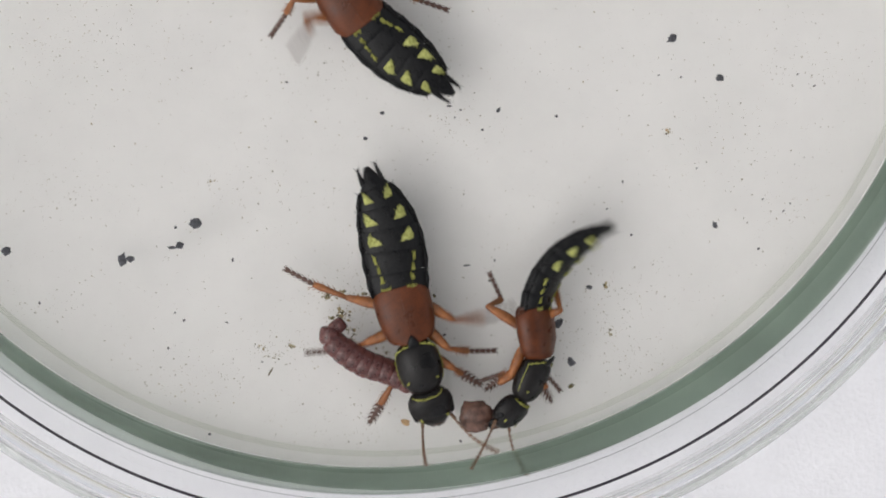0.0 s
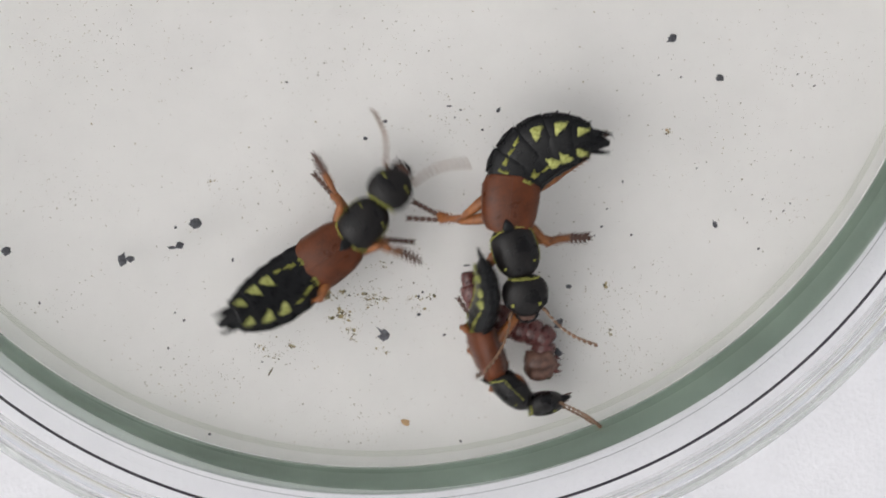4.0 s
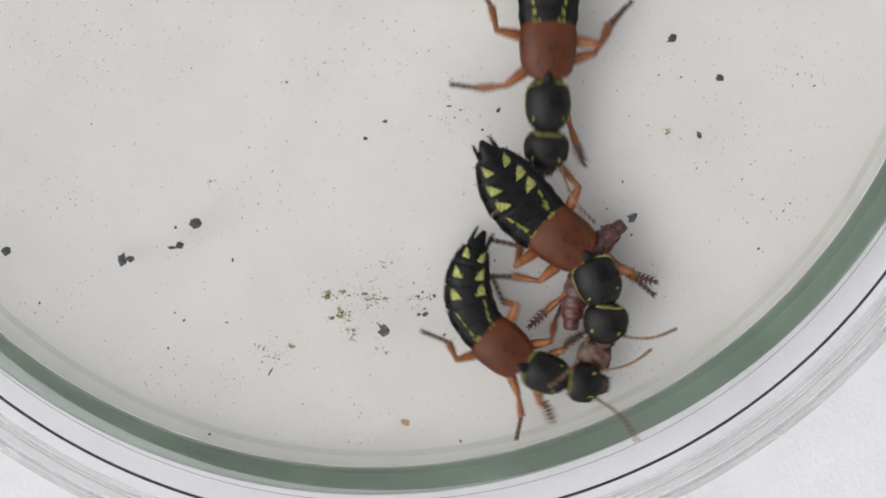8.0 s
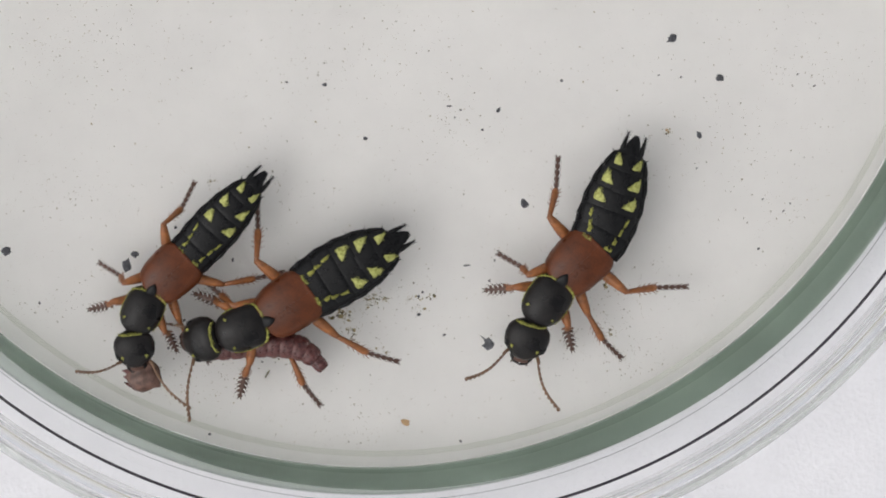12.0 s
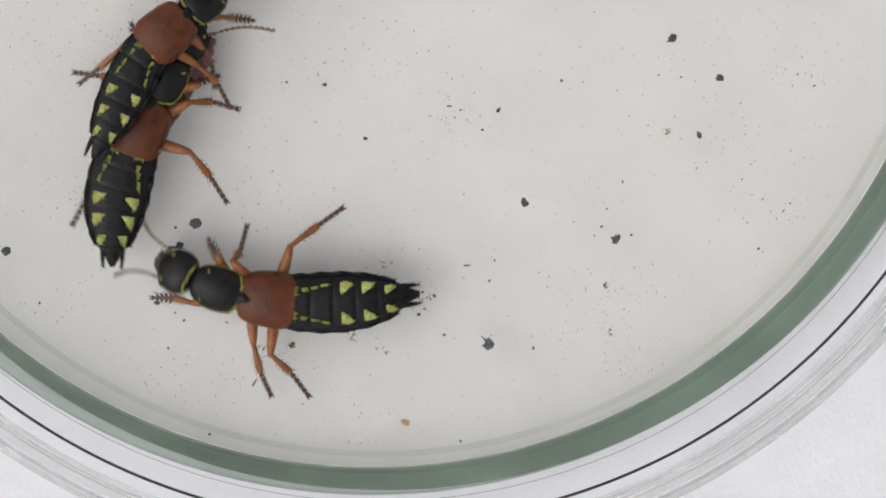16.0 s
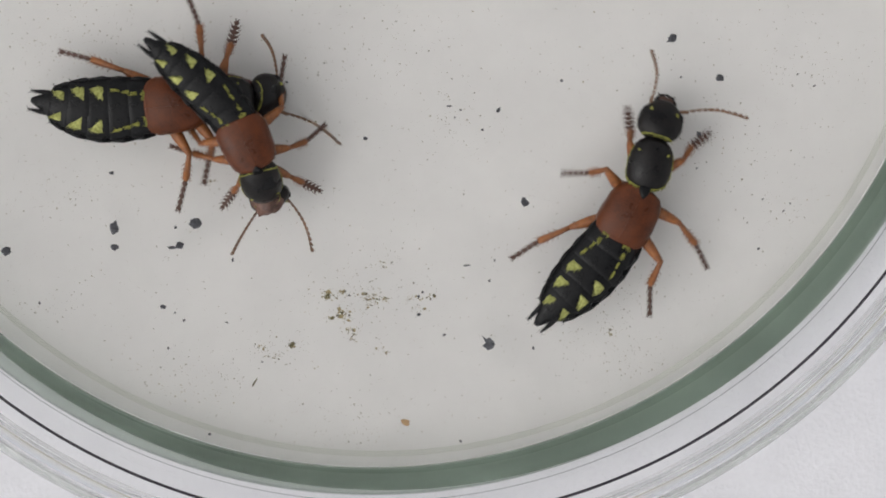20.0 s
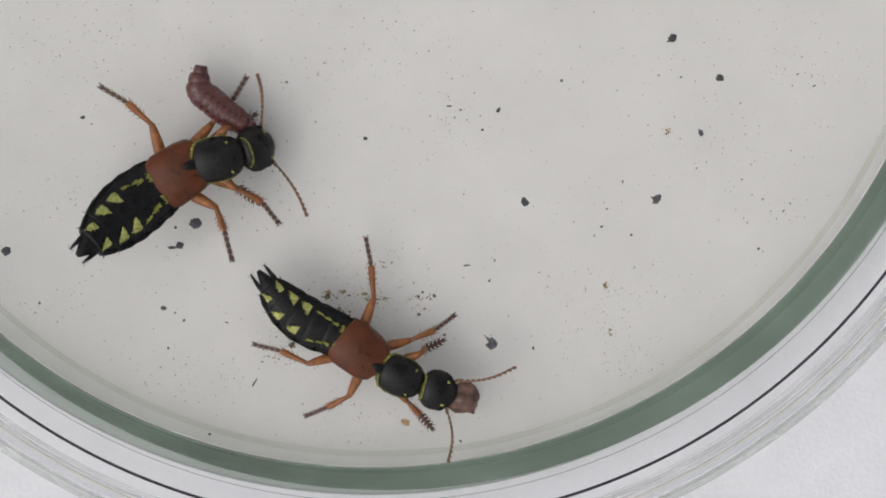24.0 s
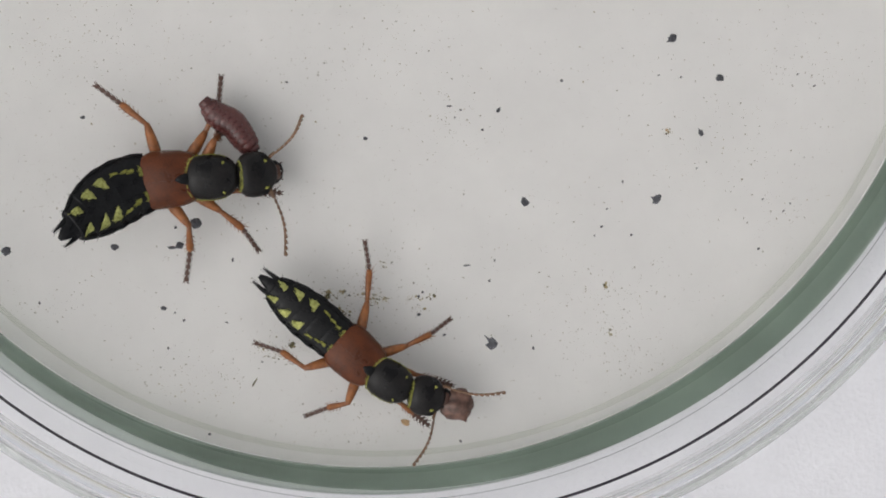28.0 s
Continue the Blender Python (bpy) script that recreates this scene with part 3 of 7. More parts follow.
        s = min(1.0, max(0.0, (f - (0.02 if first else 0.48)) / 0.5))
        s = s * s * (3 - 2 * s)
        p0 = self.ideal(name, a + (b - a) * k / n)
        p1 = self.ideal(name, a + (b - a) * (k + 1) / n)
        p = p0.lerp(p1, s)
        p.z += min(1.0, (p1 - p0).length / MM * 0.2) * math.sin(math.pi * s) * MM
        return p

    def key_all(self, step=0.1, end=28.0):
        self.smooth()
        self.feet()
        rows = {}

        def put(ob, t, m):
            rows.setdefault(ob, []).append((t, m))
        feelers = {}
        for side, s in (("l", 1), ("r", -1)):
            vals = []
            for r in self.rows:
                root, pron, head, segs = self.body(r[0])
                tip = r[-1].get(side + "a")
                base = Vector((2.75 * MM, s * 1.15 * MM, 0.1 * MM))
                if tip:
                    hw = root @ head
                    w = Vector((tip[0] * MM, tip[1] * MM, 0))
                    o = hw @ base
                    way = w - o
                    way.z = 0
                    flat = way.length / (6.3 * MM * self.scale)
                    way = Vector((way.x, way.y, way.length * math.tan(math.acos(max(0.45, min(0.99, flat))))))
                    loc = hw.to_3x3().inverted() @ way
                    yaw, pitch = math.atan2(loc.y, loc.x), math.atan2(loc.z, math.hypot(loc.x, loc.y))
                else:
                    yaw, pitch = s * (0.85 + 0.3 * math.sin(r[0] * 5.3 + s)), 0.55
                if yaw * s < -1.2:
                    yaw += s * 2 * math.pi
                vals.append((yaw, pitch))
            feelers[side] = vals
        for t in sorted({round(q * step, 3) for q in range(round(end / step) + 1)} | {r[0] for r in self.rows}):
            root, pron, head, segs = self.body(t)
            inv = root.inverted()
            bare = Matrix.LocRotScale(root.translation, root.to_quaternion(), None)
            put(self.rig["root"], t, bare)
            put(self.rig["pron"], t, pron)
            put(self.rig["head"], t, head)
            for i, m in enumerate(segs):
                put(self.rig["seg%d" % i], t, m)
            up = (inv.to_3x3() @ Vector((0, 0, 1))).normalized()
            for key in LEG:
                fl, tl, sl = (v * MM for v in LEG[key])
                for side, s in (("l", 1), ("r", -1)):
                    tip = inv @ self.foot(side + key, t)
                    c = Vector((COXA[key][0], s * COXA[key][1], COXA[key][2])) * MM
                    if key == "f":
                        c = pron @ c
                    out = tip - c
                    out -= up * out.dot(up)
                    d = out.length
                    out = out.normalized() if d > 1e-6 else Vector((0, s, 0))
                    foot_way = out if key == "f" else (out + Vector((-0.38, 0, 0))).normalized()
                    ankle = tip - foot_way * sl * 0.95 + up * 0.28 * MM
                    if d < sl * 1.3:
                        ankle = tip - out * sl * 0.5 + up * 0.9 * MM
                    v = ankle - c
                    reach = (fl + tl) * 0.995
                    if v.length > reach:
                        v = v.normalized() * reach
                        ankle = c + v
                        if (tip - ankle).length > 1e-6:
                            tip = ankle + (tip - ankle).normalized() * sl
                    L = max(v.length, abs(fl - tl) + 1e-5)
                    ca = max(-1, min(1, (fl * fl + L * L - tl * tl) / (2 * fl * L)))
                    vn = v.normalized()
                    lean = Vector((0.1, s * 0.3, 0)) if key == "f" else Vector((0.6, s * 0.2, 0))
                    n = up * (0.8 if key == "f" else 0.5 + 1.6 * (1 - min(1.0, L / (fl + tl)))) + lean
                    n = (n - vn * n.dot(vn)).normalized()
                    knee = c + vn * fl * ca + n * fl * math.sqrt(max(0, 1 - ca * ca))
                    fm, tb, ts = self.rig[side + key]
                    mf, mt = bone(c, knee - c, up), bone(knee, ankle - knee, up)
                    put(fm, t, mf)
                    put(tb, t, mt)
                    put(ts, t, mt.inverted() @ bone(ankle, tip - ankle, up))
            for side, s in (("l", 1), ("r", -1)):
                yaw = pchip(self.ts, [v[0] for v in feelers[side]], t)
                pitch = pchip(self.ts, [v[1] for v in feelers[side]], t)
                way = Vector((math.cos(yaw) * math.cos(pitch), math.sin(yaw) * math.cos(pitch), math.sin(pitch)))
                put(self.rig[side + "a"], t, bone(Vector((2.75 * MM, s * 1.15 * MM, 0.1 * MM)), way))
        self.rig["root"].scale = (self.scale,) * 3
        for ob, r in rows.items():
            walk(ob, r)


# ---- prey ----
def grub():
    root = thing("grub", "maroon segmented fly grub gripped by the beetles", "grub")
    root_parts = []
    for i in range(11):
        r = 1.16 * (0.55, 0.80, 0.95, 1.02, 1.05, 1.05, 1.02, 1.0, 0.95, 0.85, 0.6)[i]
        bm = loft([(-0.75, r * 0.78, r * 0.72), (-0.5, r * 0.93, r * 0.88), (-0.12, r, r * 0.95), (0.08, r * 0.97, r * 0.92), (0.28, r * 0.99, r * 0.94), (0.5, r * 0.92, r * 0.87), (0.68, r * 0.8, r * 0.75)], 14)
        for k in range(5):
            a = 0.5 + 0.5 * k
            tube([(0.1, r * 0.9 * math.cos(a), r * 0.85 * math.sin(a)), (0.15, r * 1.03 * math.cos(a), r * 0.98 * math.sin(a))], [0.12, 0.04], 5, bm)
        ob = part("grub_segment", bm, MAROON, root)
        root_parts.append(ob)
    return root, root_parts


def scrap():
    root = thing("prey_scrap", "torn brown-pink lump of grub held in the jaws", "prey")
    bm = bmesh.new()
    bmesh.ops.create_icosphere(bm, subdivisions=3, radius=1.0 * MM)
    for v in bm.verts:
        p = v.co / MM
        k = 1 + 0.35 * noise.noise(p * 1.6) + 0.15 * noise.noise(p * 4.5)
        v.co = Vector((p.x * 1.5 * k, p.y * 1.25 * k, p.z * 0.85 * k)) * MM
    part("flesh", bm, FLESH, root)
    for q in range(3):
        part("shred", tube([(-0.9, 0.4 * (q - 1), 0), (-1.5, 0.6 * (q - 1), 0.1), (-1.9, 0.5 * (q - 1) + 0.2, -0.2)], [0.3, 0.2, 0.05], 6), MAROON, root)
    return root


# ---- crumbs, dust and stains on the glass ----
def lump(seed, sx, sy, sz):
    bm = bmesh.new()
    bmesh.ops.create_icosphere(bm, subdivisions=2 if max(sx, sy) > 0.25 else 1, radius=1.0)
    off = Vector((seed * 7.3, seed * 1.9, seed * 4.1))
    for v in bm.verts:
        k = 1 + 0.6 * noise.noise(v.co * 1.3 + off) + 0.42 * noise.noise(v.co * 2.6 + off)
        v.co = Vector((v.co.x * sx * k, v.co.y * sy * k, v.co.z * sz * k)) * MM
    lo = min(v.co.z for v in bm.verts)
    for v in bm.verts:
        v.co.z -= lo
    return bm


def chip(outline, thick):
    """A flat angular flake with a slightly smaller, tilted top."""
    bm = bmesh.new()
    low = [bm.verts.new((x * MM, y * MM, 0.02 * MM)) for x, y in outline]
    top = [bm.verts.new((x * 0.93 * MM, y * 0.93 * MM, (thick + 0.12 * x) * MM)) for x, y in outline]
    bm.faces.new(low[::-1])
    bm.faces.new(top)
    for k in range(len(low)):
        j = (k + 1) % len(low)
        bm.faces.new((low[k], low[j], top[j], top[k]))
    return bm


def crumb(x, y, sx, sy, turn=0.0, material=None, label="dark grey grain of grit on the glass", outline=None):
    crumb.count += 1
    bm = chip(outline, 0.16) if outline else lump(crumb.count, sx, sy, min(sx, sy) * 0.55)
    me = bpy.data.meshes.new("grit")
    bm.to_mesh(me)
    bm.free()
    me.materials.append(material or GRIT)
    ob = tagged(new("grit", me), label, "grit", "grains of grit")
    ob.matrix_basis = pose(x * MM, y * MM, 0, 0, 0, turn)
    return ob


crumb.count = 0


def flecks(name, label, spots, material):
    """Many tiny flakes lying on the glass, as one thing. spots: x, y, size (mm)."""
    verts, faces = [], []
    rnd = random.Random(5)
    for x, y, s in spots:
        b = len(verts)
        n = 5
        st, tu = rnd.uniform(0.3, 1.0), rnd.uniform(0, math.pi)
        for k in range(n):
            a = 2 * math.pi * k / n
            r = s * rnd.uniform(0.35, 1.3)
            u, v = r * math.cos(a), r * math.sin(a) * st
            verts.append(((x + u * math.cos(tu) - v * math.sin(tu)) * MM, (y + u * math.sin(tu) + v * math.cos(tu)) * MM, 0.004 * MM))
        verts.append((x * MM, y * MM, (0.01 + s * 0.35) * MM))
        for k in range(n):
            faces.append((b + k, b + (k + 1) % n, b + n))
    me = bpy.data.meshes.new(name)
    me.from_pydata(verts, [], faces)
    me.materials.append(material)
    return tagged(new(name, me), label, "dirt", kind="stuff")


rnd = random.Random(11)
# loose grains that stay where they lie
for x, y, sx, sy, turn in (
        (24.88, -11.79, 0.38, 0.32, 20), (28.94, -15.10, 0.30, 0.30, 0), (-30.85, -29.51, 0.38, 0.34, 30), (-15.04, -27.21, 0.52, 0.40, 10), (-16.34, -29.07, 0.32, 0.30, 0),
        (-16.95, -29.26, 0.34, 0.13, 0), (-16.65, -27.59, 0.16, 0.14, 0), (10.39, -17.77, 0.24, 0.16, 60), (6.28, -17.43, 0.24, 0.09, 0),
        (7.23, -17.76, 0.11, 0.09, 0), (-0.72, -20.12, 0.20, 0.17, 0), (9.07, -19.42, 0.12, 0.10, 0), (-28.14, -33.91, 0.10, 0.14, 0), (19.12, -27.59, 0.16, 0.09, 30),
        (32.34, -29.49, 0.16, 0.10, 40), (7.71, -30.86, 0.28, 0.08, 5), (10.09, -30.43, 0.10, 0.10, 0), (7.25, -45.86, 0.12, 0.12, 0), (-13.97, -45.14, 0.14, 0.12, 0),
        (-11.90, -30.37, 0.10, 0.20, 0), (-7.26, -15.42, 0.12, 0.09, 0), (13.40, -37.90, 0.12, 0.17, 20), (21.60, -28.31, 0.10, 0.12, 0), (20.85, -23.82, 0.08, 0.14, 0), (-17.38, -37.79, 0.08, 0.14, 0),
        (35.44, -14.82, 0.06, 0.15, -30), (36.87, -15.77, 0.17, 0.07, 30), (25.67, -15.05, 0.09, 0.09, 0), (23.82, -14.85, 0.13, 0.06, 35), (19.54, -26.11, 0.09, 0.08, 0),
        (27.07, -22.69, 0.08, 0.08, 0), (32.67, -25.33, 0.12, 0.06, 60), (34.97, -25.67, 0.11, 0.08, 30), (34.40, -26.33, 0.16, 0.07, 40), (18.51, -28.35, 0.11, 0.07, -40),
        (6.75, -18.38, 0.10, 0.08, 0), (9.66, -32.16, 0.11, 0.10, 0), (3.71, -35.02, 0.20, 0.13, 15), (5.86, -36.76, 0.17, 0.11, 40),
        (3.71, -33.44, 0.12, 0.15, 20), (4.05, -33.10, 0.13, 0.10, 50), (-2.14, -33.37, 0.14, 0.09, 0), (-16.02, -35.44, 0.15, 0.13, 20), (-16.78, -34.76, 0.10, 0.10, 0), (-9.49, -39.02, 0.09, 0.09, 0), (-12.42, -35.64, 0.18, 0.07, -25)):
    crumb(x, y, sx, sy, turn)
crumb(24.52, -19.45, 0.12, 0.14, 0, RUSTSPOT, "tiny rust-coloured speck on the glass")
crumb(2.56, -44.19, 0.40, 0.22, -25, RUSTSPOT, "rust-coloured spot on the glass")

spots = []
for k in range(15000):
    r, a = 46 * math.sqrt(rnd.random()), rnd.uniform(0, 2 * math.pi)
    spots.append((r * math.cos(a), r * math.sin(a), 0.014 + 0.075 * rnd.random() ** 7))
for cx, cy, sd, n in ((-0.62, -33.23, 3.0, 90), (19.87, -33.77, 2.6, 70), (-1.13, -45.05, 3.2, 110), (6.52, -18.71, 2.4, 50), (21.82, -39.08, 2.0, 45), (-14.94, -41.36, 2.2, 45), (-8.73, -38.01, 2.0, 40), (-27.82, -13.70, 3.5, 70), (-20.31, -13.24, 3.0, 60), (2.74, -12.33, 3.0, 50), (34.12, -26.62, 2.0, 30), (30.23, -20.41, 4.0, 60), (36.33, -14.26, 2.0, 40), (-26.11, -24.57, 3.0, 50), (-28.61, -34.10, 2.0, 35), (-17.30, -39.91, 2.4, 45), (-4.80, -14.20, 2.4, 40), (-11.00, -24.13, 2.6, 40), (-24.48, -9.95, 3.0, 60), (18.46, -37.14, 2.4, 50)):
    for k in range(2 * n):
        spots.append((rnd.gauss(cx, sd), rnd.gauss(cy, sd * 0.6), 0.028 + 0.085 * rnd.random() ** 3))
flecks("dust", "fine grey-brown dust and specks scattered over the glass floor", [s for s in spots if math.hypot(s[0], s[1]) < 46.5], DUST)
smears = []
for cx, cy, sx, sy, n, big in ((-3.71, -33.41, 0.7, 0.25, 26, 0.15), (-0.38, -33.62, 0.9, 0.4, 40, 0.13), (-2.52, -35.05, 0.6, 0.3, 26, 0.15), (-1.81, -36.35, 0.4, 0.4, 16, 0.14), (3.90, -33.97, 0.6, 0.6, 18, 0.12), (-6.96, -37.54, 0.3, 0.12, 9, 0.13), (-8.39, -38.40, 0.25, 0.1, 8, 0.13), (-9.20, -38.01, 0.5, 0.4, 14, 0.08), (19.63, -32.67, 0.2, 0.2, 8, 0.13), (20.13, -36.28, 0.3, 0.3, 9, 0.1), (0.58, -30.60, 0.6, 0.5, 14, 0.08), (0.32, -38.04, 0.5, 0.5, 10, 0.08), (-13.59, -23.74, 0.4, 0.4, 8, 0.08), (24.53, -19.69, 0.2, 0.2, 6, 0.12)):
    for k in range(n // 3):
        u, v = rnd.gauss(cx, sx * 0.75), rnd.gauss(cy, sy * 0.75)
        for j in range(7):
            smears.append((rnd.gauss(u, 0.16), rnd.gauss(v, 0.10), big * (0.30 + 1.2 * rnd.random() ** 4)))
    for k in range(n):
        smears.append((rnd.gauss(cx, sx * 1.3), rnd.gauss(cy, sy * 1.3), 0.03 + 0.03 * rnd.random()))
for k in range(420):
    r, a = 45 * math.sqrt(rnd.random()), rnd.uniform(0, 2 * math.pi)
    smears.append((r * math.cos(a), r * math.sin(a), 0.03 + 0.05 * rnd.random() ** 2))
flecks("droppings_smear", "olive-brown smears and crumbs dried on the glass", smears[::2], STAIN)
flecks("ochre_stain", "pale ochre stains dried on the glass", [(x + 0.2 * math.sin(7 * y), y, 1.3 * s) for x, y, s in smears[1::2]], OCHRE)

beetle_a = rove_beetle("black rove beetle with wide yellow-spotted abdomen and rust-red wing cases", 1.05)
beetle_b = rove_beetle("smaller slim black rove beetle with rust-red wing cases and yellow spots", 0.86)
beetle_c = rove_beetle("roaming black rove beetle with rust-red wing cases and orange legs", 1.0)
grub_root, grub_parts = grub()
scrap_root = scrap()


FLAKE = ((-0.74, 0.83), (-0.22, 0.46), (-0.02, 0.62), (0.26, 0.39), (0.5, 0.07), (0.35, -0.3), (-0.09, -0.52), (-0.39, -0.26), (-0.61, -0.09), (-0.3, 0.13), (-0.44, 0.44))
HEART = ((-0.46, 0.16), (-0.12, 0.20), (0.0, 0.36), (0.16, 0.30), (0.22, 0.42), (0.46, 0.30), (0.38, -0.1), (0.1, -0.46), (-0.3, -0.38), (-0.24, -0.1))


def pushed(sx, sy, *rows, turn=0.0, outline=None, **look_of):
    """A grain that the beetles kick about. rows: seconds, x, y."""
    ob = crumb(rows[0][1], rows[0][2], sx, sy, turn, outline=outline, **look_of)
    return ob, [(t, pose(x * MM, y * MM, 0, 0, 0, turn)) for t, x, y in rows]


LOOSE = [
    pushed(0.32, 0.42, (0, 15.44, -35.78), (5, 15.44, -35.78), (5.5, 15.97, -35.21), (7.0, 15.97, -35.30), (7.8, 21.64, -26.83), (8.3, 21.64, -26.83), (9.0, 23.60, -22.78), (10.6, 23.13, -22.78), (11.2, 20.33, -29.94), (12.5, 18.91, -31.85), (14.4, 20.27, -28.64), (20.0, 20.27, -28.64), (20.6, 23.67, -25.26), (28, 23.67, -25.26), outline=HEART),
    pushed(0.40, 0.50, (0, 3.43, -33.48), (2.2, 3.43, -33.48), (2.8, 0.80, -36.94), (5.0, 0.80, -36.60), (9.1, 0.80, -36.41), (9.9, 9.58, -37.59), (20.0, 9.67, -37.59), (20.5, 9.82, -37.55), (28, 9.91, -37.55), outline=FLAKE),
    pushed(0.22, 0.30, (0, 28.65, -27.47), (3.5, 28.65, -27.47), (5.6, 28.61, -24.22), (6.6, 27.24, -19.88), (20.0, 27.24, -19.88), (20.6, 27.38, -19.74), (28, 27.38, -19.69), turn=30),
    pushed(0.30, 0.17, (0, 16.57, -41.15), (3.5, 16.57, -41.15), (5.4, 5.81, -36.62), (7.3, 5.81, -36.62), (8.0, 4.24, -34.98), (9.2, 4.24, -34.98), (9.8, -6.96, -37.49), (28, -6.96, -37.49), turn=25, material=STAIN, label="olive-brown crumb on the glass"),
    pushed(0.32, 0.40, (0, 16.56, -39.07), (3.5, 16.08, -38.58), (5.4, 12.92, -37.32), (6.6, 12.92, -37.32), (7.0, 11.84, -25.94), (10.0, 11.74, -25.90), (10.5, 12.55, -25.66), (28, 12.60, -25.47), turn=10),
    pushed(0.50, 0.36, (0, -21.13, -30.30), (11.2, -21.13, -30.30), (12.0, -20.76, -30.78), (14.2, -21.67, -27.91), (28, -21.80, -27.53), turn=90),
    pushed(0.30, 0.24, (0, -20.42, -30.21), (11.2, -20.42, -30.21), (12.0, -20.04, -29.82), (14.2, -21.73, -29.25), (28, -21.73, -29.20)),
    pushed(0.20, 0.18, (0, 0.70, -17.99), (2.3, 0.70, -17.99), (2.6, 0.94, -18.70), (10.2, 0.94, -18.70), (10.8, -4.10, -15.62), (16.2, -4.10, -15.62), (17.2, -21.93, -22.97), (21.4, -21.93, -22.97), (23.5, -24.27, -18.32), (28, -24.27, -18.32)),
    pushed(0.38, 0.08, (0, -8.83, -39.89), (11.2, -8.83, -39.89), (14.0, -10.17, -40.80), (28, -10.17, -40.80), turn=58, material=STAIN, label="thin olive-green sliver on the glass"),
    pushed(0.15, 0.13, (0, 15.27, -18.30), (3.6, 15.27, -18.30), (5.4, 15.68, -15.32), (28, 15.68, -15.32)),
    pushed(0.26, 0.18, (0, 18.10, -32.71), (3.5, 18.10, -32.71), (5.4, 7.90, -32.35), (9.0, 7.90, -32.35), (9.8, 2.71, -35.16), (12.5, -8.72, -37.05), (14.5, -17.25, -35.10), (16.9, -18.33, -33.75), (17.8, -17.81, -34.14), (28, -17.72, -34.38)),
]


def crawl(rows):
    """Lays the grub's segments along its back line, time by time, and keys them."""
    ts = [r[0] for r in rows]
    n = len(grub_parts)
    keyed = {ob: [] for ob in (grub_root, *grub_parts)}
    last = [None] * (n + 1)
    for q in range(141):
        t = q * 0.2
        p = [Vector((pchip(ts, [r[1][2 * k] for r in rows], t), pchip(ts, [r[1][2 * k + 1] for r in rows], t), 0.95)) * MM for k in range(5)]
        fine = []
        for k in range(4):
            a, b, c, d = p[max(0, k - 1)], p[k], p[k + 1], p[min(4, k + 2)]
            for j in range(12):
                u = j / 12
                fine.append(0.5 * (2 * b + (c - a) * u + (2 * a - 5 * b + 4 * c - d) * u * u + (3 * b - a - 3 * c + d) * u ** 3))
        fine.append(p[4])
        run = [0.0]
        for u, v in zip(fine, fine[1:]):
            run.append(run[-1] + (v - u).length)
        total = min(run[-1], 11.5 * MM)
        base = fine[len(fine) // 2].copy()
        base.z = 0
        keyed[grub_root].append((t, Matrix.Translation(base)))
        for i, ob in enumerate(grub_parts):
            s = total * (i + 0.5) / n
            k = max(j for j in range(len(run)) if run[j] <= s)
            k = min(k, len(fine) - 2)
            way = fine[k + 1] - fine[k]
            at = fine[k].lerp(fine[k + 1], (s - run[k]) / max(1e-9, run[k + 1] - run[k]))
            ang = math.atan2(way.y, way.x)
            if last[i] is not None:
                ang = last[i] + max(-1.4, min(1.4, (ang - last[i] + math.pi) % (2 * math.pi) - math.pi))
            last[i] = ang
            keyed[ob].append((t, Matrix.Translation(at - base) @ Matrix.Rotation(ang, 4, "Z")))
    for ob, r in keyed.items():
        walk(ob, r)


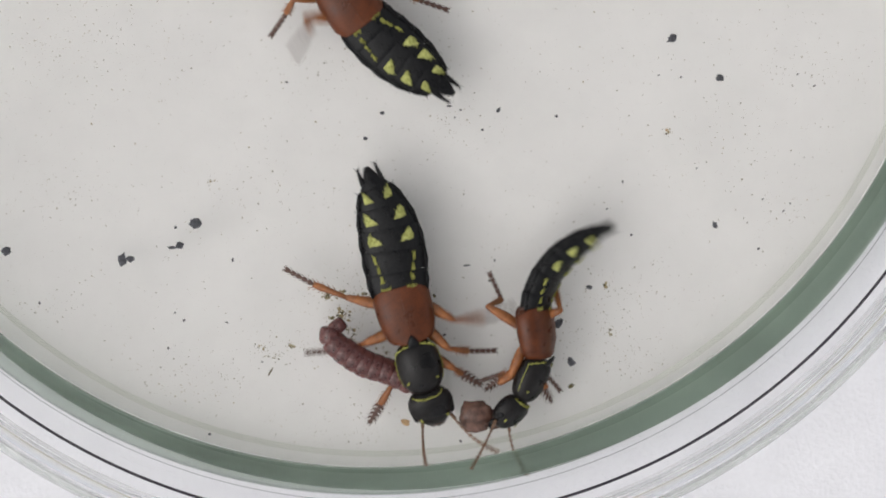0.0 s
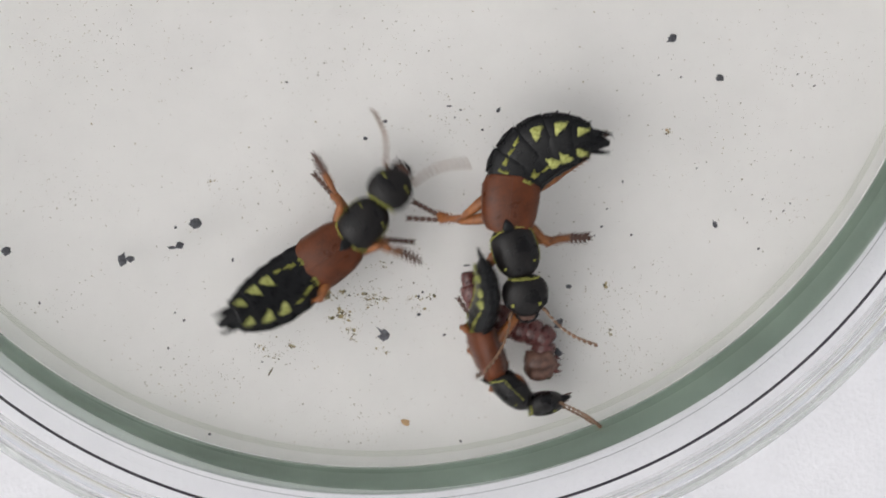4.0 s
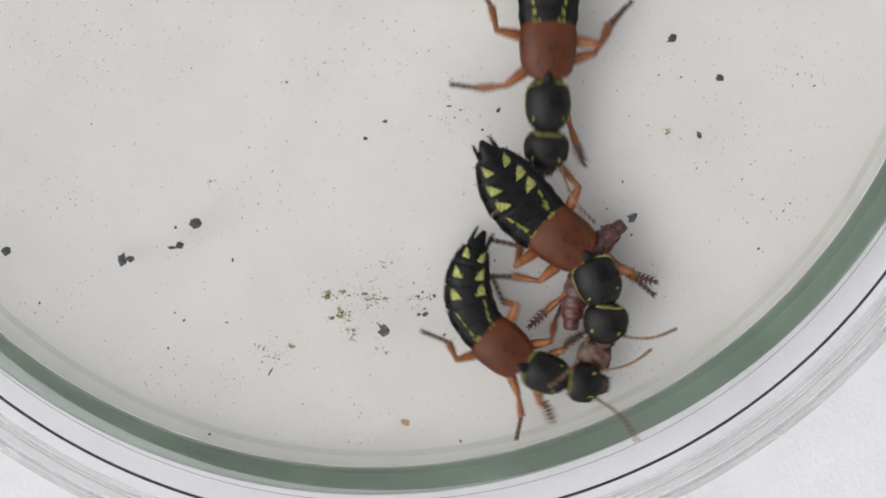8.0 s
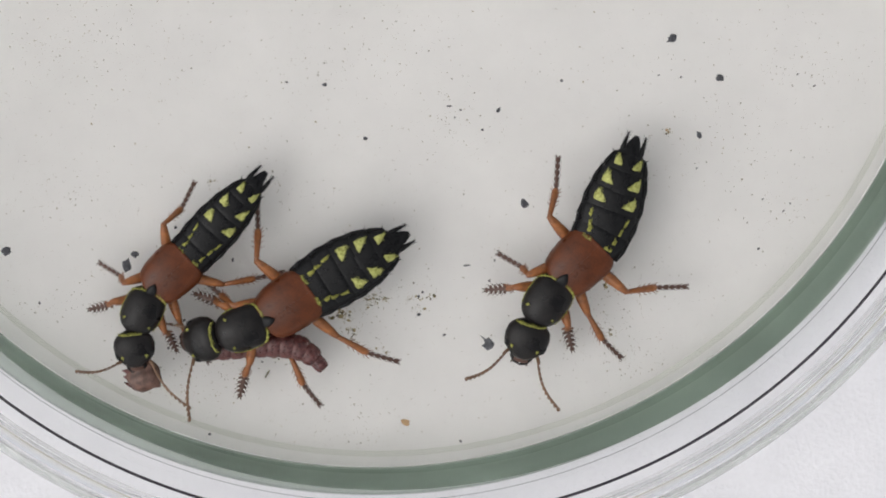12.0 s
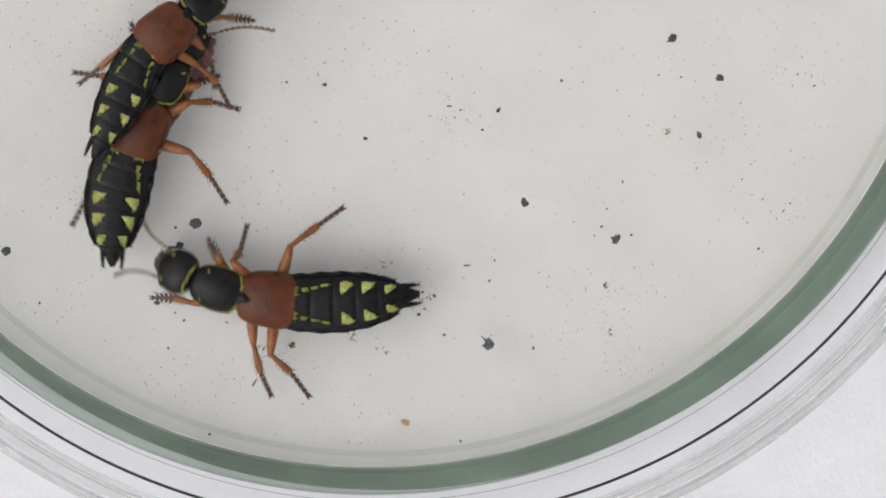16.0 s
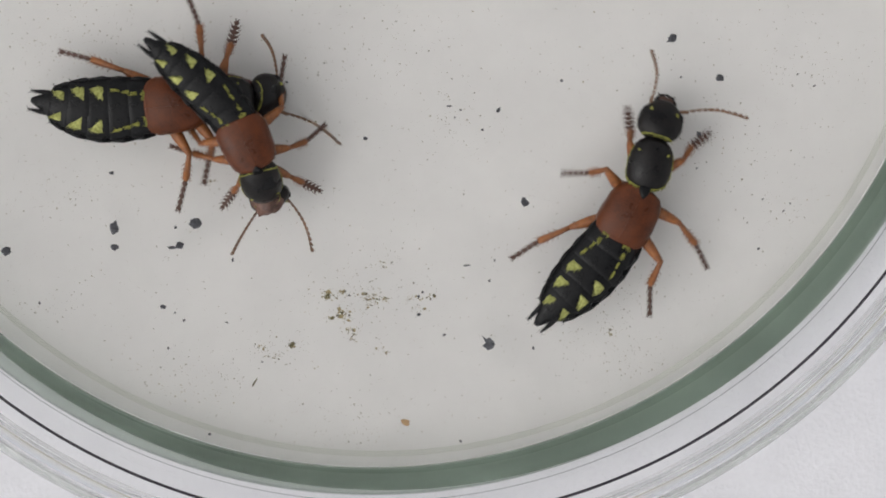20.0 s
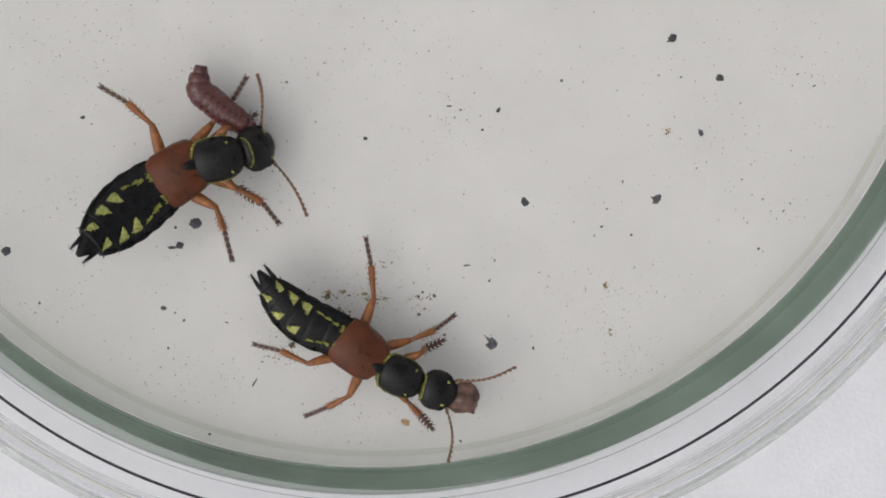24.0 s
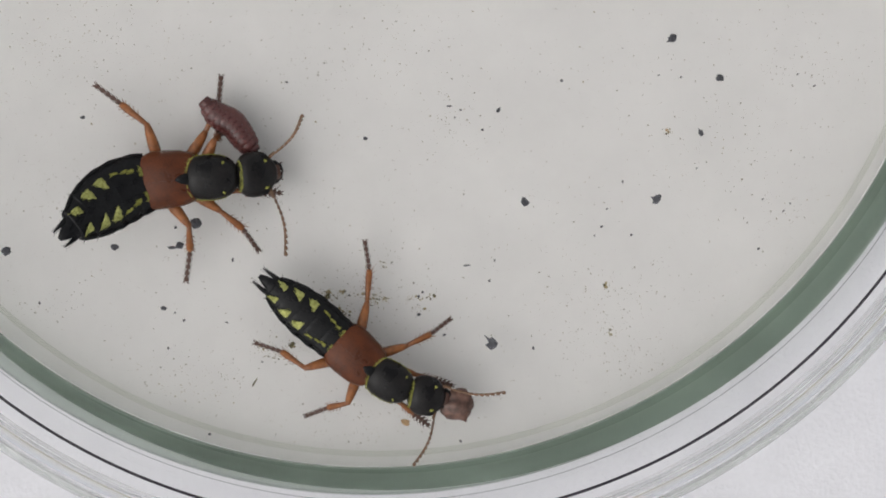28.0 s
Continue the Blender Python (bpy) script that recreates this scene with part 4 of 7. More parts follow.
def motions():
    a, b, c = Actor(beetle_a, 0.98), Actor(beetle_b, 0.88), Actor(beetle_c, 0.97)
    # the wide beetle that keeps the grub
    a.at(0, (5.1, -43.6, 4.3, -41.1, 3.2, -37.0, 2.1, -32.8, 1.3, -27.7, -0.5, -22.8), rf=(-0.9, -45.0), rm=(-7.3, -38.3), rh=(-8.4, -30.6), lh=(11.7, -34.6), lm=(10.1, -38.1), lf=(8.9, -41.0), ra=(4.2, -46.2), la=(10.3, -45.9))
    a.at(0.2, (6.9, -44.6, 4.0, -42.9, 2.1, -38.5, 1.6, -34.4, 1.4, -29.4, 1.2, -24.6), rm=(-6.4, -40.1))
    a.at(0.5, (7.3, -43.4, 4.6, -41.2, 2.1, -37.1, 1.6, -33.4, -0.3, -29.8, -2.6, -25.7), rm=(-6.1, -38.2), rf=(0.2, -41.8), lh=(2.9, -24.6), lm=(10.5, -39.2), lf=(9.8, -40.9), ra=(3.5, -44.2))
    a.at(0.7, (8.7, -42.4, 5.8, -40.5, 3.6, -36.1, 2.9, -32.2, 2.0, -27.9, 1.3, -23.2), rm=(-5.2, -38.2))
    a.at(0.9, (8.3, -42.1, 6.0, -39.4, 5.0, -35.1, 4.8, -31.1, 4.2, -26.5, 3.5, -22.0), rh=(-1.9, -26.8), lh=(7.5, -22.3), rf=(0.8, -40.9), rm=(-2.8, -37.5))
    a.at(0.95, (6.7, -39.2, 5.9, -36.0, 4.5, -32.4, 4.0, -28.3, 2.3, -24.7, -1.0, -20.8), rh=(-4.9, -33.2), rm=(-3.0, -36.6))
    a.at(1, (7.9, -38.2, 6.9, -35.1, 5.4, -31.4, 4.8, -27.4, 2.9, -23.7, -0.5, -19.8), rm=(-3.0, -36.6), rh=(-5.6, -35.1))
    a.at(1.05, (9.1, -37.5, 8.0, -34.4, 6.4, -30.8, 5.6, -26.7, 3.6, -23.1, 0.0, -19.2), rh=(-4.4, -33.2), rm=(-2.0, -35.6))
    a.at(1.1, (8.2, -38.2, 7.2, -35.2, 6.3, -31.6, 5.8, -27.4, 5.0, -23.9, 3.4, -20.5), lift=1, rh=(-1.1, -28.0), rm=(-0.6, -33.2))
    a.at(1.2, (8.0, -38.7, 7.0, -35.5, 7.3, -31.0, 8.2, -27.2, 9.2, -23.9, 10.6, -21.2), lift=1.5, rh=(-1.2, -28.3))
    a.at(1.5, (9.1, -39.1, 8.6, -36.0, 10.2, -31.3, 11.1, -27.7, 12.1, -23.9, 12.4, -18.9), lift=2.2, rh=(2.0, -28.4), rm=(2.8, -31.4), rf=(4.4, -36.0), lf=(17.9, -35.3), lm=(15.8, -29.5), ra=(7.7, -44.9), la=(14.5, -44.0))
    a.at(1.7, (7.6, -39.0, 8.6, -35.4, 9.8, -30.9, 10.7, -27.1, 10.9, -23.3, 10.2, -18.9), lift=2.2)
    a.at(2, (8.4, -41.1, 8.4, -38.3, 9.6, -33.3, 9.4, -29.3, 9.4, -24.9, 9.2, -21.3), lift=2.5, lh=(16.5, -25.4), lm=(15.3, -35.9), lf=(18.0, -39.3), rh=(2.5, -27.6), rm=(3.4, -34.4), rf=(6.3, -35.9), ra=(1.5, -41.3))
    a.at(2.2, (4.4, -41.6, 3.5, -37.9, 5.7, -33.7, 7.9, -30.6, 11.0, -26.3, 13.2, -21.6), lift=2, rh=(3.1, -27.2))
    a.at(2.5, (4.4, -43.0, 2.1, -39.1, 3.0, -33.9, 4.2, -30.7, 6.8, -27.7, 9.2, -24.2), lift=1.5, ra=(0.1, -46.2), la=(9.6, -45.9))
    a.at(2.7, (2.0, -43.1, 2.0, -40.2, 3.9, -35.9, 5.1, -32.5, 5.8, -28.2, 6.4, -24.0), lift=1.5)
    a.at(2.9, (6.9, -44.1, 4.6, -40.6, 4.9, -37.0, 5.7, -32.4, 6.2, -27.3, 7.8, -22.5), lift=2.5, lf=(14.7, -41.5), lm=(14.2, -41.0))
    a.at(3, (9.5, -41.4, 10.8, -38.8, 11.5, -35.2, 11.1, -30.8, 10.0, -27.0, 5.9, -25.2), lift=2.5, lm=(18.0, -39.3), lf=(17.0, -39.1), rh=(2.7, -26.3))
    a.at(3.1, (13.2, -41.9, 16.5, -42.2, 19.4, -40.0, 20.0, -35.7, 20.0, -31.2, 17.6, -27.3), lift=2.5)
    a.at(3.5, (11.1, -37.1, 11.1, -34.0, 9.5, -29.9, 9.8, -26.1, 12.8, -23.3, 17.5, -24.9), lift=2.5, rh=(1.5, -31.0), rm=(0.1, -29.5))
    a.at(5.5, (22.6, -30.6, 23.8, -26.7, 25.1, -22.9, 25.8, -19.1, 25.5, -15.1, 24.5, -10.2), rh=(18.5, -12.6), lh=(34.7, -18.6))
    a.at(5.7, (26.8, -32.7, 28.2, -29.3, 27.7, -26.0, 24.8, -23.1, 21.9, -18.8, 20.5, -14.1), lh=(32.2, -19.0), rh=(15.0, -24.3))
    a.at(6, (24.5, -34.0, 27.3, -32.5, 29.4, -29.3, 28.4, -24.7, 28.0, -20.8, 31.1, -15.2), roll=-40, rh=(29.0, -15.0), lm=(35.1, -28.6))
    a.at(6.2, (24.5, -34.7, 26.4, -31.8, 27.0, -29.0, 27.3, -25.1, 26.8, -20.3, 28.9, -16.1), rh=(27.2, -15.5), lm=(33.7, -28.8))
    a.at(6.5, (24.9, -34.4, 27.3, -32.8, 27.7, -28.0, 26.7, -24.6, 25.3, -20.8, 26.6, -15.3), lm=(33.8, -29.4))
    a.at(6.7, (21.1, -36.2, 23.5, -35.7, 25.5, -31.4, 25.8, -27.5, 25.7, -22.7, 26.5, -18.0), roll=-40, lm=(33.0, -29.4))
    a.at(7, (17.4, -37.8, 19.2, -36.8, 21.8, -34.9, 24.7, -31.3, 27.2, -26.8, 30.0, -22.4), lh=(31.5, -28.3))
    a.at(7.2, (17.8, -38.0, 19.7, -35.6, 21.6, -31.7, 20.6, -27.9, 22.0, -22.1, 24.1, -17.2), lh=(29.5, -26.2), rh=(11.9, -24.0), lm=(23.8, -38.4))
    a.at(7.5, (16.9, -39.4, 19.3, -37.0, 20.2, -32.5, 20.0, -28.6, 19.7, -24.0, 19.9, -18.6), lh=(28.0, -26.0), lm=(23.6, -37.9), rh=(12.4, -25.4), lf=(17.7, -41.3))
    a.at(7.7, (16.3, -38.0, 18.7, -36.5, 19.8, -32.2, 19.4, -27.9, 18.6, -23.6, 18.4, -18.8), lh=(27.3, -25.3), rh=(11.1, -24.7), lm=(23.9, -37.4), lf=(21.8, -39.8))
    a.at(8, (19.3, -37.3, 19.6, -34.2, 17.8, -29.9, 14.2, -27.3, 11.4, -24.2, 9.0, -20.4), rh=(9.8, -28.7), rm=(9.4, -31.8), lm=(25.1, -34.7), la=(24.9, -35.3), rf=(12.7, -36.4))
    a.at(8.2, (21.0, -36.6, 20.2, -33.7, 17.8, -30.2, 14.0, -28.0, 10.6, -24.1, 8.3, -20.0))
    a.at(8.5, (15.3, -41.2, 14.8, -37.0, 15.6, -32.5, 15.3, -28.7, 15.5, -24.9, 17.1, -20.0), lift=1)
    a.at(8.7, (13.5, -41.5, 15.4, -38.6, 17.3, -34.2, 16.3, -30.8, 13.9, -26.5, 11.0, -22.2))
    a.at(9, (12.1, -40.7, 14.8, -39.1, 17.8, -36.7, 18.3, -32.3, 18.7, -27.3, 17.0, -22.7), lm=(24.2, -33.7), lf=(14.7, -44.9), rh=(9.7, -28.5), rm=(11.5, -35.2), la=(16.4, -43.3))
    a.at(9.2, (4.5, -43.3, 7.3, -41.8, 10.7, -38.4, 13.1, -35.1, 14.5, -30.7, 16.1, -26.1), lm=(18.0, -40.6), rh=(8.4, -27.6))
    a.at(9.5, (2.1, -38.0, 5.1, -40.5, 9.2, -39.5, 12.6, -36.9, 15.9, -34.0, 19.7, -30.6), lm=(15.6, -43.9), lh=(21.2, -37.5), ra=(-3.4, -39.0))
    a.at(9.7, (1.0, -37.2, 4.4, -37.9, 8.7, -37.7, 12.5, -36.0, 15.8, -32.7, 19.6, -29.8), lm=(17.5, -41.0), lf=(3.0, -41.2), la=(-4.7, -39.6))
    a.at(10, (-1.1, -34.8, 1.7, -35.8, 6.0, -35.3, 10.2, -33.9, 14.0, -32.0, 18.6, -28.2), lh=(17.1, -41.1), lm=(7.2, -45.2), lf=(1.3, -38.6), rm=(5.6, -28.7), rf=(0.1, -31.3), la=(-7.0, -37.7))
    a.at(10.2, (-5.1, -35.3, -1.7, -35.7, 2.1, -34.7, 6.4, -33.1, 11.1, -31.2, 16.8, -29.8), lh=(14.6, -37.4), lm=(8.1, -43.2), lf=(-5.1, -38.3))
    a.at(10.5, (-9.5, -40.4, -6.6, -40.2, -2.3, -38.5, 1.0, -35.6, 4.8, -32.3, 9.1, -29.1), lh=(9.7, -33.7), lm=(7.3, -41.8), rh=(0.1, -27.7), rm=(-4.4, -33.3), lf=(-5.7, -44.2))
    a.at(11, (-15.8, -38.2, -13.4, -38.2, -9.0, -37.9, -5.1, -36.7, -1.5, -34.8, 3.3, -31.5), lh=(4.7, -38.3), lm=(-2.1, -45.1), lf=(-13.3, -40.7), rh=(2.6, -28.3), rm=(-12.9, -30.5), rf=(-14.2, -32.4), la=(-20.4, -40.3))
    a.at(11.2, (-14.7, -36.9, -11.6, -36.0, -7.5, -34.7, -3.7, -32.6, -0.4, -30.2, 3.4, -28.1), lh=(3.3, -38.1), lm=(-7.2, -44.4), lf=(-11.5, -40.7), rh=(-9.5, -25.2))
    a.at(11.5, (-14.6, -35.9, -11.4, -36.4, -7.4, -34.7, -4.1, -32.6, 0.0, -29.5, 4.2, -27.1), lh=(2.6, -38.6), lm=(-4.2, -43.2), lf=(-11.4, -40.9), rh=(-8.9, -25.2), rm=(-14.2, -32.4), la=(-13.9, -43.3))
    a.at(12, (-15.9, -37.2, -13.4, -36.6, -9.0, -35.1, -5.7, -32.8, -2.0, -30.6, 2.5, -28.1), lh=(2.3, -39.1), lm=(-4.2, -43.2), lf=(-11.4, -41.9), rh=(-9.8, -25.2), rm=(-14.6, -31.8), rf=(-15.1, -33.2), la=(-15.3, -43.3))
    a.at(12.5, (-16.1, -40.3, -14.2, -37.9, -11.3, -34.0, -8.5, -31.6, -5.1, -28.6, -1.3, -26.1), lh=(1.0, -37.3), lm=(-5.4, -41.9), lf=(-10.1, -41.2), rh=(-7.8, -23.7), rm=(-16.2, -31.4), la=(-10.5, -43.6))
    a.at(14.5, (-23.9, -24.5, -21.6, -26.0, -18.3, -28.5, -15.0, -30.8, -10.8, -33.9, -6.5, -37.0), lh=(-11.9, -39.8), lm=(-19.8, -38.5), lf=(-25.2, -31.2), rh=(-6.3, -33.3))
    a.at(14.7, (-22.5, -20.7, -21.2, -22.6, -18.7, -26.4, -16.1, -30.1, -12.4, -33.9, -8.1, -36.8), lh=(-13.5, -40.6), rh=(-9.4, -27.9), rm=(-14.9, -22.9))
    a.at(15, (-21.7, -19.3, -22.2, -21.8, -22.2, -25.8, -19.5, -29.8, -16.9, -34.8, -13.8, -38.4), rf=(-20.0, -22.9), rm=(-16.6, -26.2), rh=(-12.7, -36.1), ra=(-17.2, -22.0))
    a.at(15.2, (-20.6, -16.8, -20.9, -18.8, -20.7, -22.6, -19.3, -26.4, -17.7, -30.1, -15.8, -33.6), rm=(-17.5, -20.9))
    a.at(15.5, (-19.2, -14.6, -20.6, -16.9, -20.7, -21.2, -20.0, -24.7, -18.9, -29.3, -17.7, -35.5), rm=(-11.8, -24.0), lh=(-21.0, -34.4), rf=(-16.1, -16.2))
    a.at(15.7, (-16.7, -10.3, -17.9, -12.7, -18.6, -16.6, -19.1, -20.5, -17.8, -25.1, -15.7, -30.5), rh=(-11.9, -25.8), lh=(-23.3, -30.0), rm=(-11.2, -17.5))
    a.at(16, (-14.5, -10.1, -16.0, -12.4, -18.2, -16.5, -20.2, -20.7, -21.5, -25.4, -21.8, -30.1), rh=(-12.4, -25.4), rm=(-11.4, -17.6), rf=(-13.0, -14.9), lh=(-25.9, -28.6))
    a.at(16.2, (-14.0, -11.5, -15.9, -13.1, -18.7, -16.7, -21.1, -20.3, -22.5, -24.7, -21.1, -29.2), rh=(-13.3, -23.9), lh=(-30.4, -19.9))
    a.at(16.5, (-11.5, -10.9, -13.9, -11.5, -16.9, -12.8, -19.7, -14.5, -22.9, -18.7, -25.1, -23.9), rh=(-13.6, -19.9))
    a.at(16.7, (-14.3, -10.4, -16.2, -11.1, -18.6, -12.4, -21.4, -14.9, -24.3, -17.9, -27.9, -22.4), lh=(-30.4, -15.5), rh=(-16.0, -21.4))
    a.at(17, (-8.6, -13.1, -11.3, -12.6, -15.1, -12.8, -19.8, -14.2, -23.8, -16.9, -27.3, -20.5), rh=(-14.3, -22.7), rm=(-9.8, -16.9), rf=(-7.9, -17.3), lh=(-29.2, -15.6))
    a.at(17.2, (-11.2, -12.7, -13.0, -12.7, -16.3, -13.4, -19.9, -14.3, -24.8, -15.0, -30.0, -16.5), rh=(-19.4, -18.8))
    a.at(17.5, (-8.8, -12.6, -11.8, -12.8, -15.6, -13.2, -19.2, -13.5, -23.9, -14.5, -28.3, -15.6), rh=(-10.4, -20.9), lh=(-27.4, -13.7))
    a.at(17.7, (-11.5, -11.7, -13.7, -12.4, -16.7, -13.5, -20.5, -14.7, -24.7, -15.4, -29.4, -16.4), rh=(-16.2, -22.5), lh=(-27.1, -11.3))
    a.at(18, (-7.5, -12.7, -10.3, -13.2, -13.8, -14.1, -17.8, -14.7, -22.2, -15.5, -26.9, -16.1), rh=(-19.7, -23.4), rm=(-9.1, -21.3), lh=(-25.2, -9.7))
    a.at(18.2, (-9.7, -12.4, -11.6, -13.0, -14.7, -14.2, -18.2, -15.2, -22.8, -16.2, -27.5, -16.8), rh=(-19.5, -23.2), lh=(-25.0, -9.6), rm=(-9.9, -19.9))
    a.at(18.5, (-7.1, -13.7, -10.3, -13.4, -13.9, -13.4, -17.8, -13.9, -22.4, -15.2, -27.3, -17.1), rh=(-18.1, -22.7), rm=(-12.7, -21.9), lh=(-25.2, -8.5))
    a.at(18.7, (-9.0, -13.7, -11.3, -13.2, -14.4, -13.6, -17.9, -14.9, -22.6, -16.2, -27.9, -17.4), rh=(-18.1, -22.7), lh=(-24.9, -9.0))
    a.at(19, (-8.4, -12.2, -10.3, -12.7, -13.2, -14.9, -17.1, -18.0, -20.4, -19.9, -24.3, -20.7), rh=(-16.2, -22.2), rm=(-9.8, -23.6))
    a.at(19.2, (-8.8, -10.8, -10.9, -12.0, -14.0, -14.3, -16.6, -17.4, -18.8, -22.6, -20.7, -27.7), lh=(-25.2, -15.2), rh=(-11.8, -25.6))
    a.at(19.5, (-8.8, -12.1, -11.2, -13.0, -14.0, -15.3, -16.9, -17.7, -19.9, -20.7, -23.8, -23.9), rh=(-15.5, -26.2), lh=(-25.8, -20.0))
    a.at(19.7, (-8.4, -13.6, -10.9, -14.1, -13.7, -15.3, -17.2, -17.7, -21.0, -20.3, -26.1, -23.8), lh=(-25.5, -17.7), rh=(-15.3, -26.1))
    a.at(20, (-8.6, -16.6, -10.5, -16.5, -14.3, -16.9, -18.4, -17.3, -23.4, -17.5, -27.8, -16.8), rh=(-16.4, -26.0), lh=(-26.2, -12.8), lm=(-15.3, -8.6), lf=(-11.4, -10.4), la=(-9.2, -11.3))
    a.at(20.2, (-8.3, -16.4, -10.9, -16.4, -14.5, -17.1, -18.3, -18.3, -23.0, -19.7, -27.9, -20.0), lh=(-24.5, -12.7), rh=(-15.7, -25.4))
    a.at(20.5, (-8.7, -16.9, -11.6, -17.0, -15.4, -18.7, -18.5, -20.6, -22.7, -21.6, -27.0, -21.3), lm=(-17.0, -10.6), lf=(-11.6, -12.3), lh=(-25.6, -15.8))
    a.at(20.7, (-7.8, -17.2, -10.0, -17.4, -14.1, -18.2, -17.7, -20.0, -22.0, -21.5, -26.7, -20.9), lh=(-25.4, -15.4), lf=(-11.2, -11.4))
    a.at(20.9, (-6.7, -20.4, -8.5, -19.0, -11.8, -17.8, -15.5, -19.2, -20.2, -18.5, -24.6, -19.4), lh=(-22.9, -13.0), lf=(-11.5, -13.2), la=(-6.4, -14.6))
    a.at(21, (-6.1, -22.1, -7.6, -19.5, -11.3, -19.0, -15.6, -19.7, -20.2, -19.9, -25.1, -19.5), lh=(-22.7, -13.0), lm=(-14.4, -13.2))
    a.at(21.1, (-5.5, -18.5, -8.3, -18.3, -11.8, -18.7, -15.5, -19.7, -20.2, -22.0, -24.0, -22.9), lh=(-22.4, -13.9), lm=(-13.7, -14.0), rf=(-5.5, -22.6), la=(-5.9, -13.4), rh=(-15.0, -27.4), rm=(-12.4, -27.9))
    a.at(21.2, (-5.3, -17.6, -8.1, -17.4, -11.9, -18.4, -15.9, -20.7, -19.7, -23.1, -24.0, -25.5), lh=(-22.2, -14.4), lm=(-12.9, -12.5), rm=(-5.6, -22.9), la=(-6.5, -13.2), ra=(-1.3, -21.8))
    a.at(21.5, (-7.7, -15.6, -10.5, -17.6, -14.0, -19.7, -16.6, -22.3, -19.8, -25.7, -22.4, -29.2), lh=(-24.2, -18.4), lm=(-11.9, -11.3), rm=(-7.0, -21.3), rh=(-14.3, -27.6))
    a.at(23.5, (-8.6, -20.2, -10.1, -20.9, -15.3, -22.1, -17.7, -23.8, -20.8, -26.1, -24.0, -28.9), lh=(-22.6, -15.7), lm=(-10.5, -14.6), lf=(-10.0, -18.2), rh=(-12.1, -30.2), rm=(-8.0, -27.4), la=(-9.7, -14.3), ra=(-5.8, -26.1))
    a.at(24, (-8.6, -20.6, -10.1, -21.1, -15.3, -22.2, -17.7, -23.8, -20.8, -26.1, -24.0, -28.9), lh=(-22.7, -15.8), lm=(-10.4, -14.6), lf=(-9.9, -18.1), rh=(-12.0, -30.2), rm=(-7.9, -27.4), la=(-9.6, -14.5), ra=(-5.6, -26.4))
    a.at(25, (-6.9, -21.4, -9.2, -21.6, -13.8, -22.5, -17.1, -23.7, -20.7, -25.9, -24.4, -29.1), lh=(-23.1, -16.1), lm=(-13.1, -13.5), lf=(-8.7, -16.0), rh=(-16.2, -32.5), rm=(-9.2, -30.9), rf=(-5.2, -25.5), la=(-4.9, -15.1), ra=(-4.4, -27.2))
    a.at(26, (-7.3, -21.9, -9.2, -22.4, -14.3, -22.6, -17.7, -23.3, -21.4, -25.2, -24.6, -27.8), lh=(-22.9, -16.1), lm=(-13.0, -13.6), lf=(-8.9, -16.0), rh=(-16.0, -32.1), rm=(-9.2, -30.8), rf=(-5.3, -25.4), la=(-5.0, -16.5), ra=(-5.9, -28.9))
    a.at(27, (-7.7, -22.8, -10.6, -23.0, -15.7, -23.2, -18.8, -23.5, -21.7, -24.7, -25.4, -27.5), lh=(-23.1, -15.8), lm=(-12.8, -14.3), lf=(-11.7, -17.7), rh=(-15.7, -32.0), rm=(-9.1, -30.3), rf=(-6.1, -24.9), la=(-5.5, -17.6), ra=(-7.6, -29.5))
    a.at(28, (-7.7, -22.8, -10.6, -23.0, -15.7, -23.2, -18.8, -23.5, -21.7, -24.7, -25.4, -27.5), lh=(-23.1, -15.7), lm=(-12.7, -14.5), lf=(-12.1, -18.2), rh=(-15.8, -32.0), rm=(-9.2, -30.3), rf=(-6.4, -24.8), la=(-5.9, -17.7), ra=(-7.4, -29.6))
    # the slim beetle that tears a piece off
    b.at(0, (10.2, -44.1, 12.6, -41.6, 13.9, -38.7, 13.3, -34.5, 14.7, -30.6, 19.7, -27.3), roll=-55, lm=(15.6, -41.5), rm=(8.9, -40.7), rf=(9.4, -41.4), lf=(14.9, -42.4))
    b.at(0.2, (9.3, -44.8, 12.1, -43.4, 12.6, -39.5, 12.1, -36.3, 10.7, -32.3, 8.0, -28.6), roll=-45, rm=(7.4, -42.3), lm=(16.1, -39.2))
    b.at(0.5, (9.7, -44.1, 13.1, -41.9, 13.1, -38.1, 12.4, -34.4, 13.3, -31.3, 16.4, -30.2), roll=-50, rh=(6.4, -31.6), rm=(6.2, -34.5), lf=(16.6, -41.6))
    b.at(0.7, (10.6, -43.4, 13.0, -41.9, 13.9, -38.5, 14.4, -34.7, 15.0, -30.4, 16.5, -24.8), roll=-25, lh=(22.2, -34.1), rh=(7.8, -28.9))
    b.at(0.9, (10.2, -43.9, 12.8, -43.0, 13.4, -39.7, 13.1, -35.7, 13.7, -32.5, 16.2, -29.9), roll=-50, lm=(18.7, -39.8))
    b.at(0.95, (10.7, -44.9, 13.6, -41.1, 12.0, -37.3, 13.1, -33.0, 15.2, -30.8, 19.2, -28.2), roll=-60, lm=(18.5, -39.8))
    b.at(1, (9.9, -44.3, 12.6, -40.5, 11.0, -36.7, 11.9, -32.4, 13.9, -30.2, 17.9, -27.6), roll=-60, lm=(18.0, -39.5))
    b.at(1.05, (9.0, -43.5, 11.7, -39.8, 9.9, -35.9, 10.7, -31.6, 12.7, -29.5, 16.5, -26.8), roll=-55)
    b.at(1.1, (9.2, -43.0, 12.9, -40.6, 12.1, -37.7, 11.6, -34.2, 11.8, -29.9, 11.8, -25.3), roll=-40)
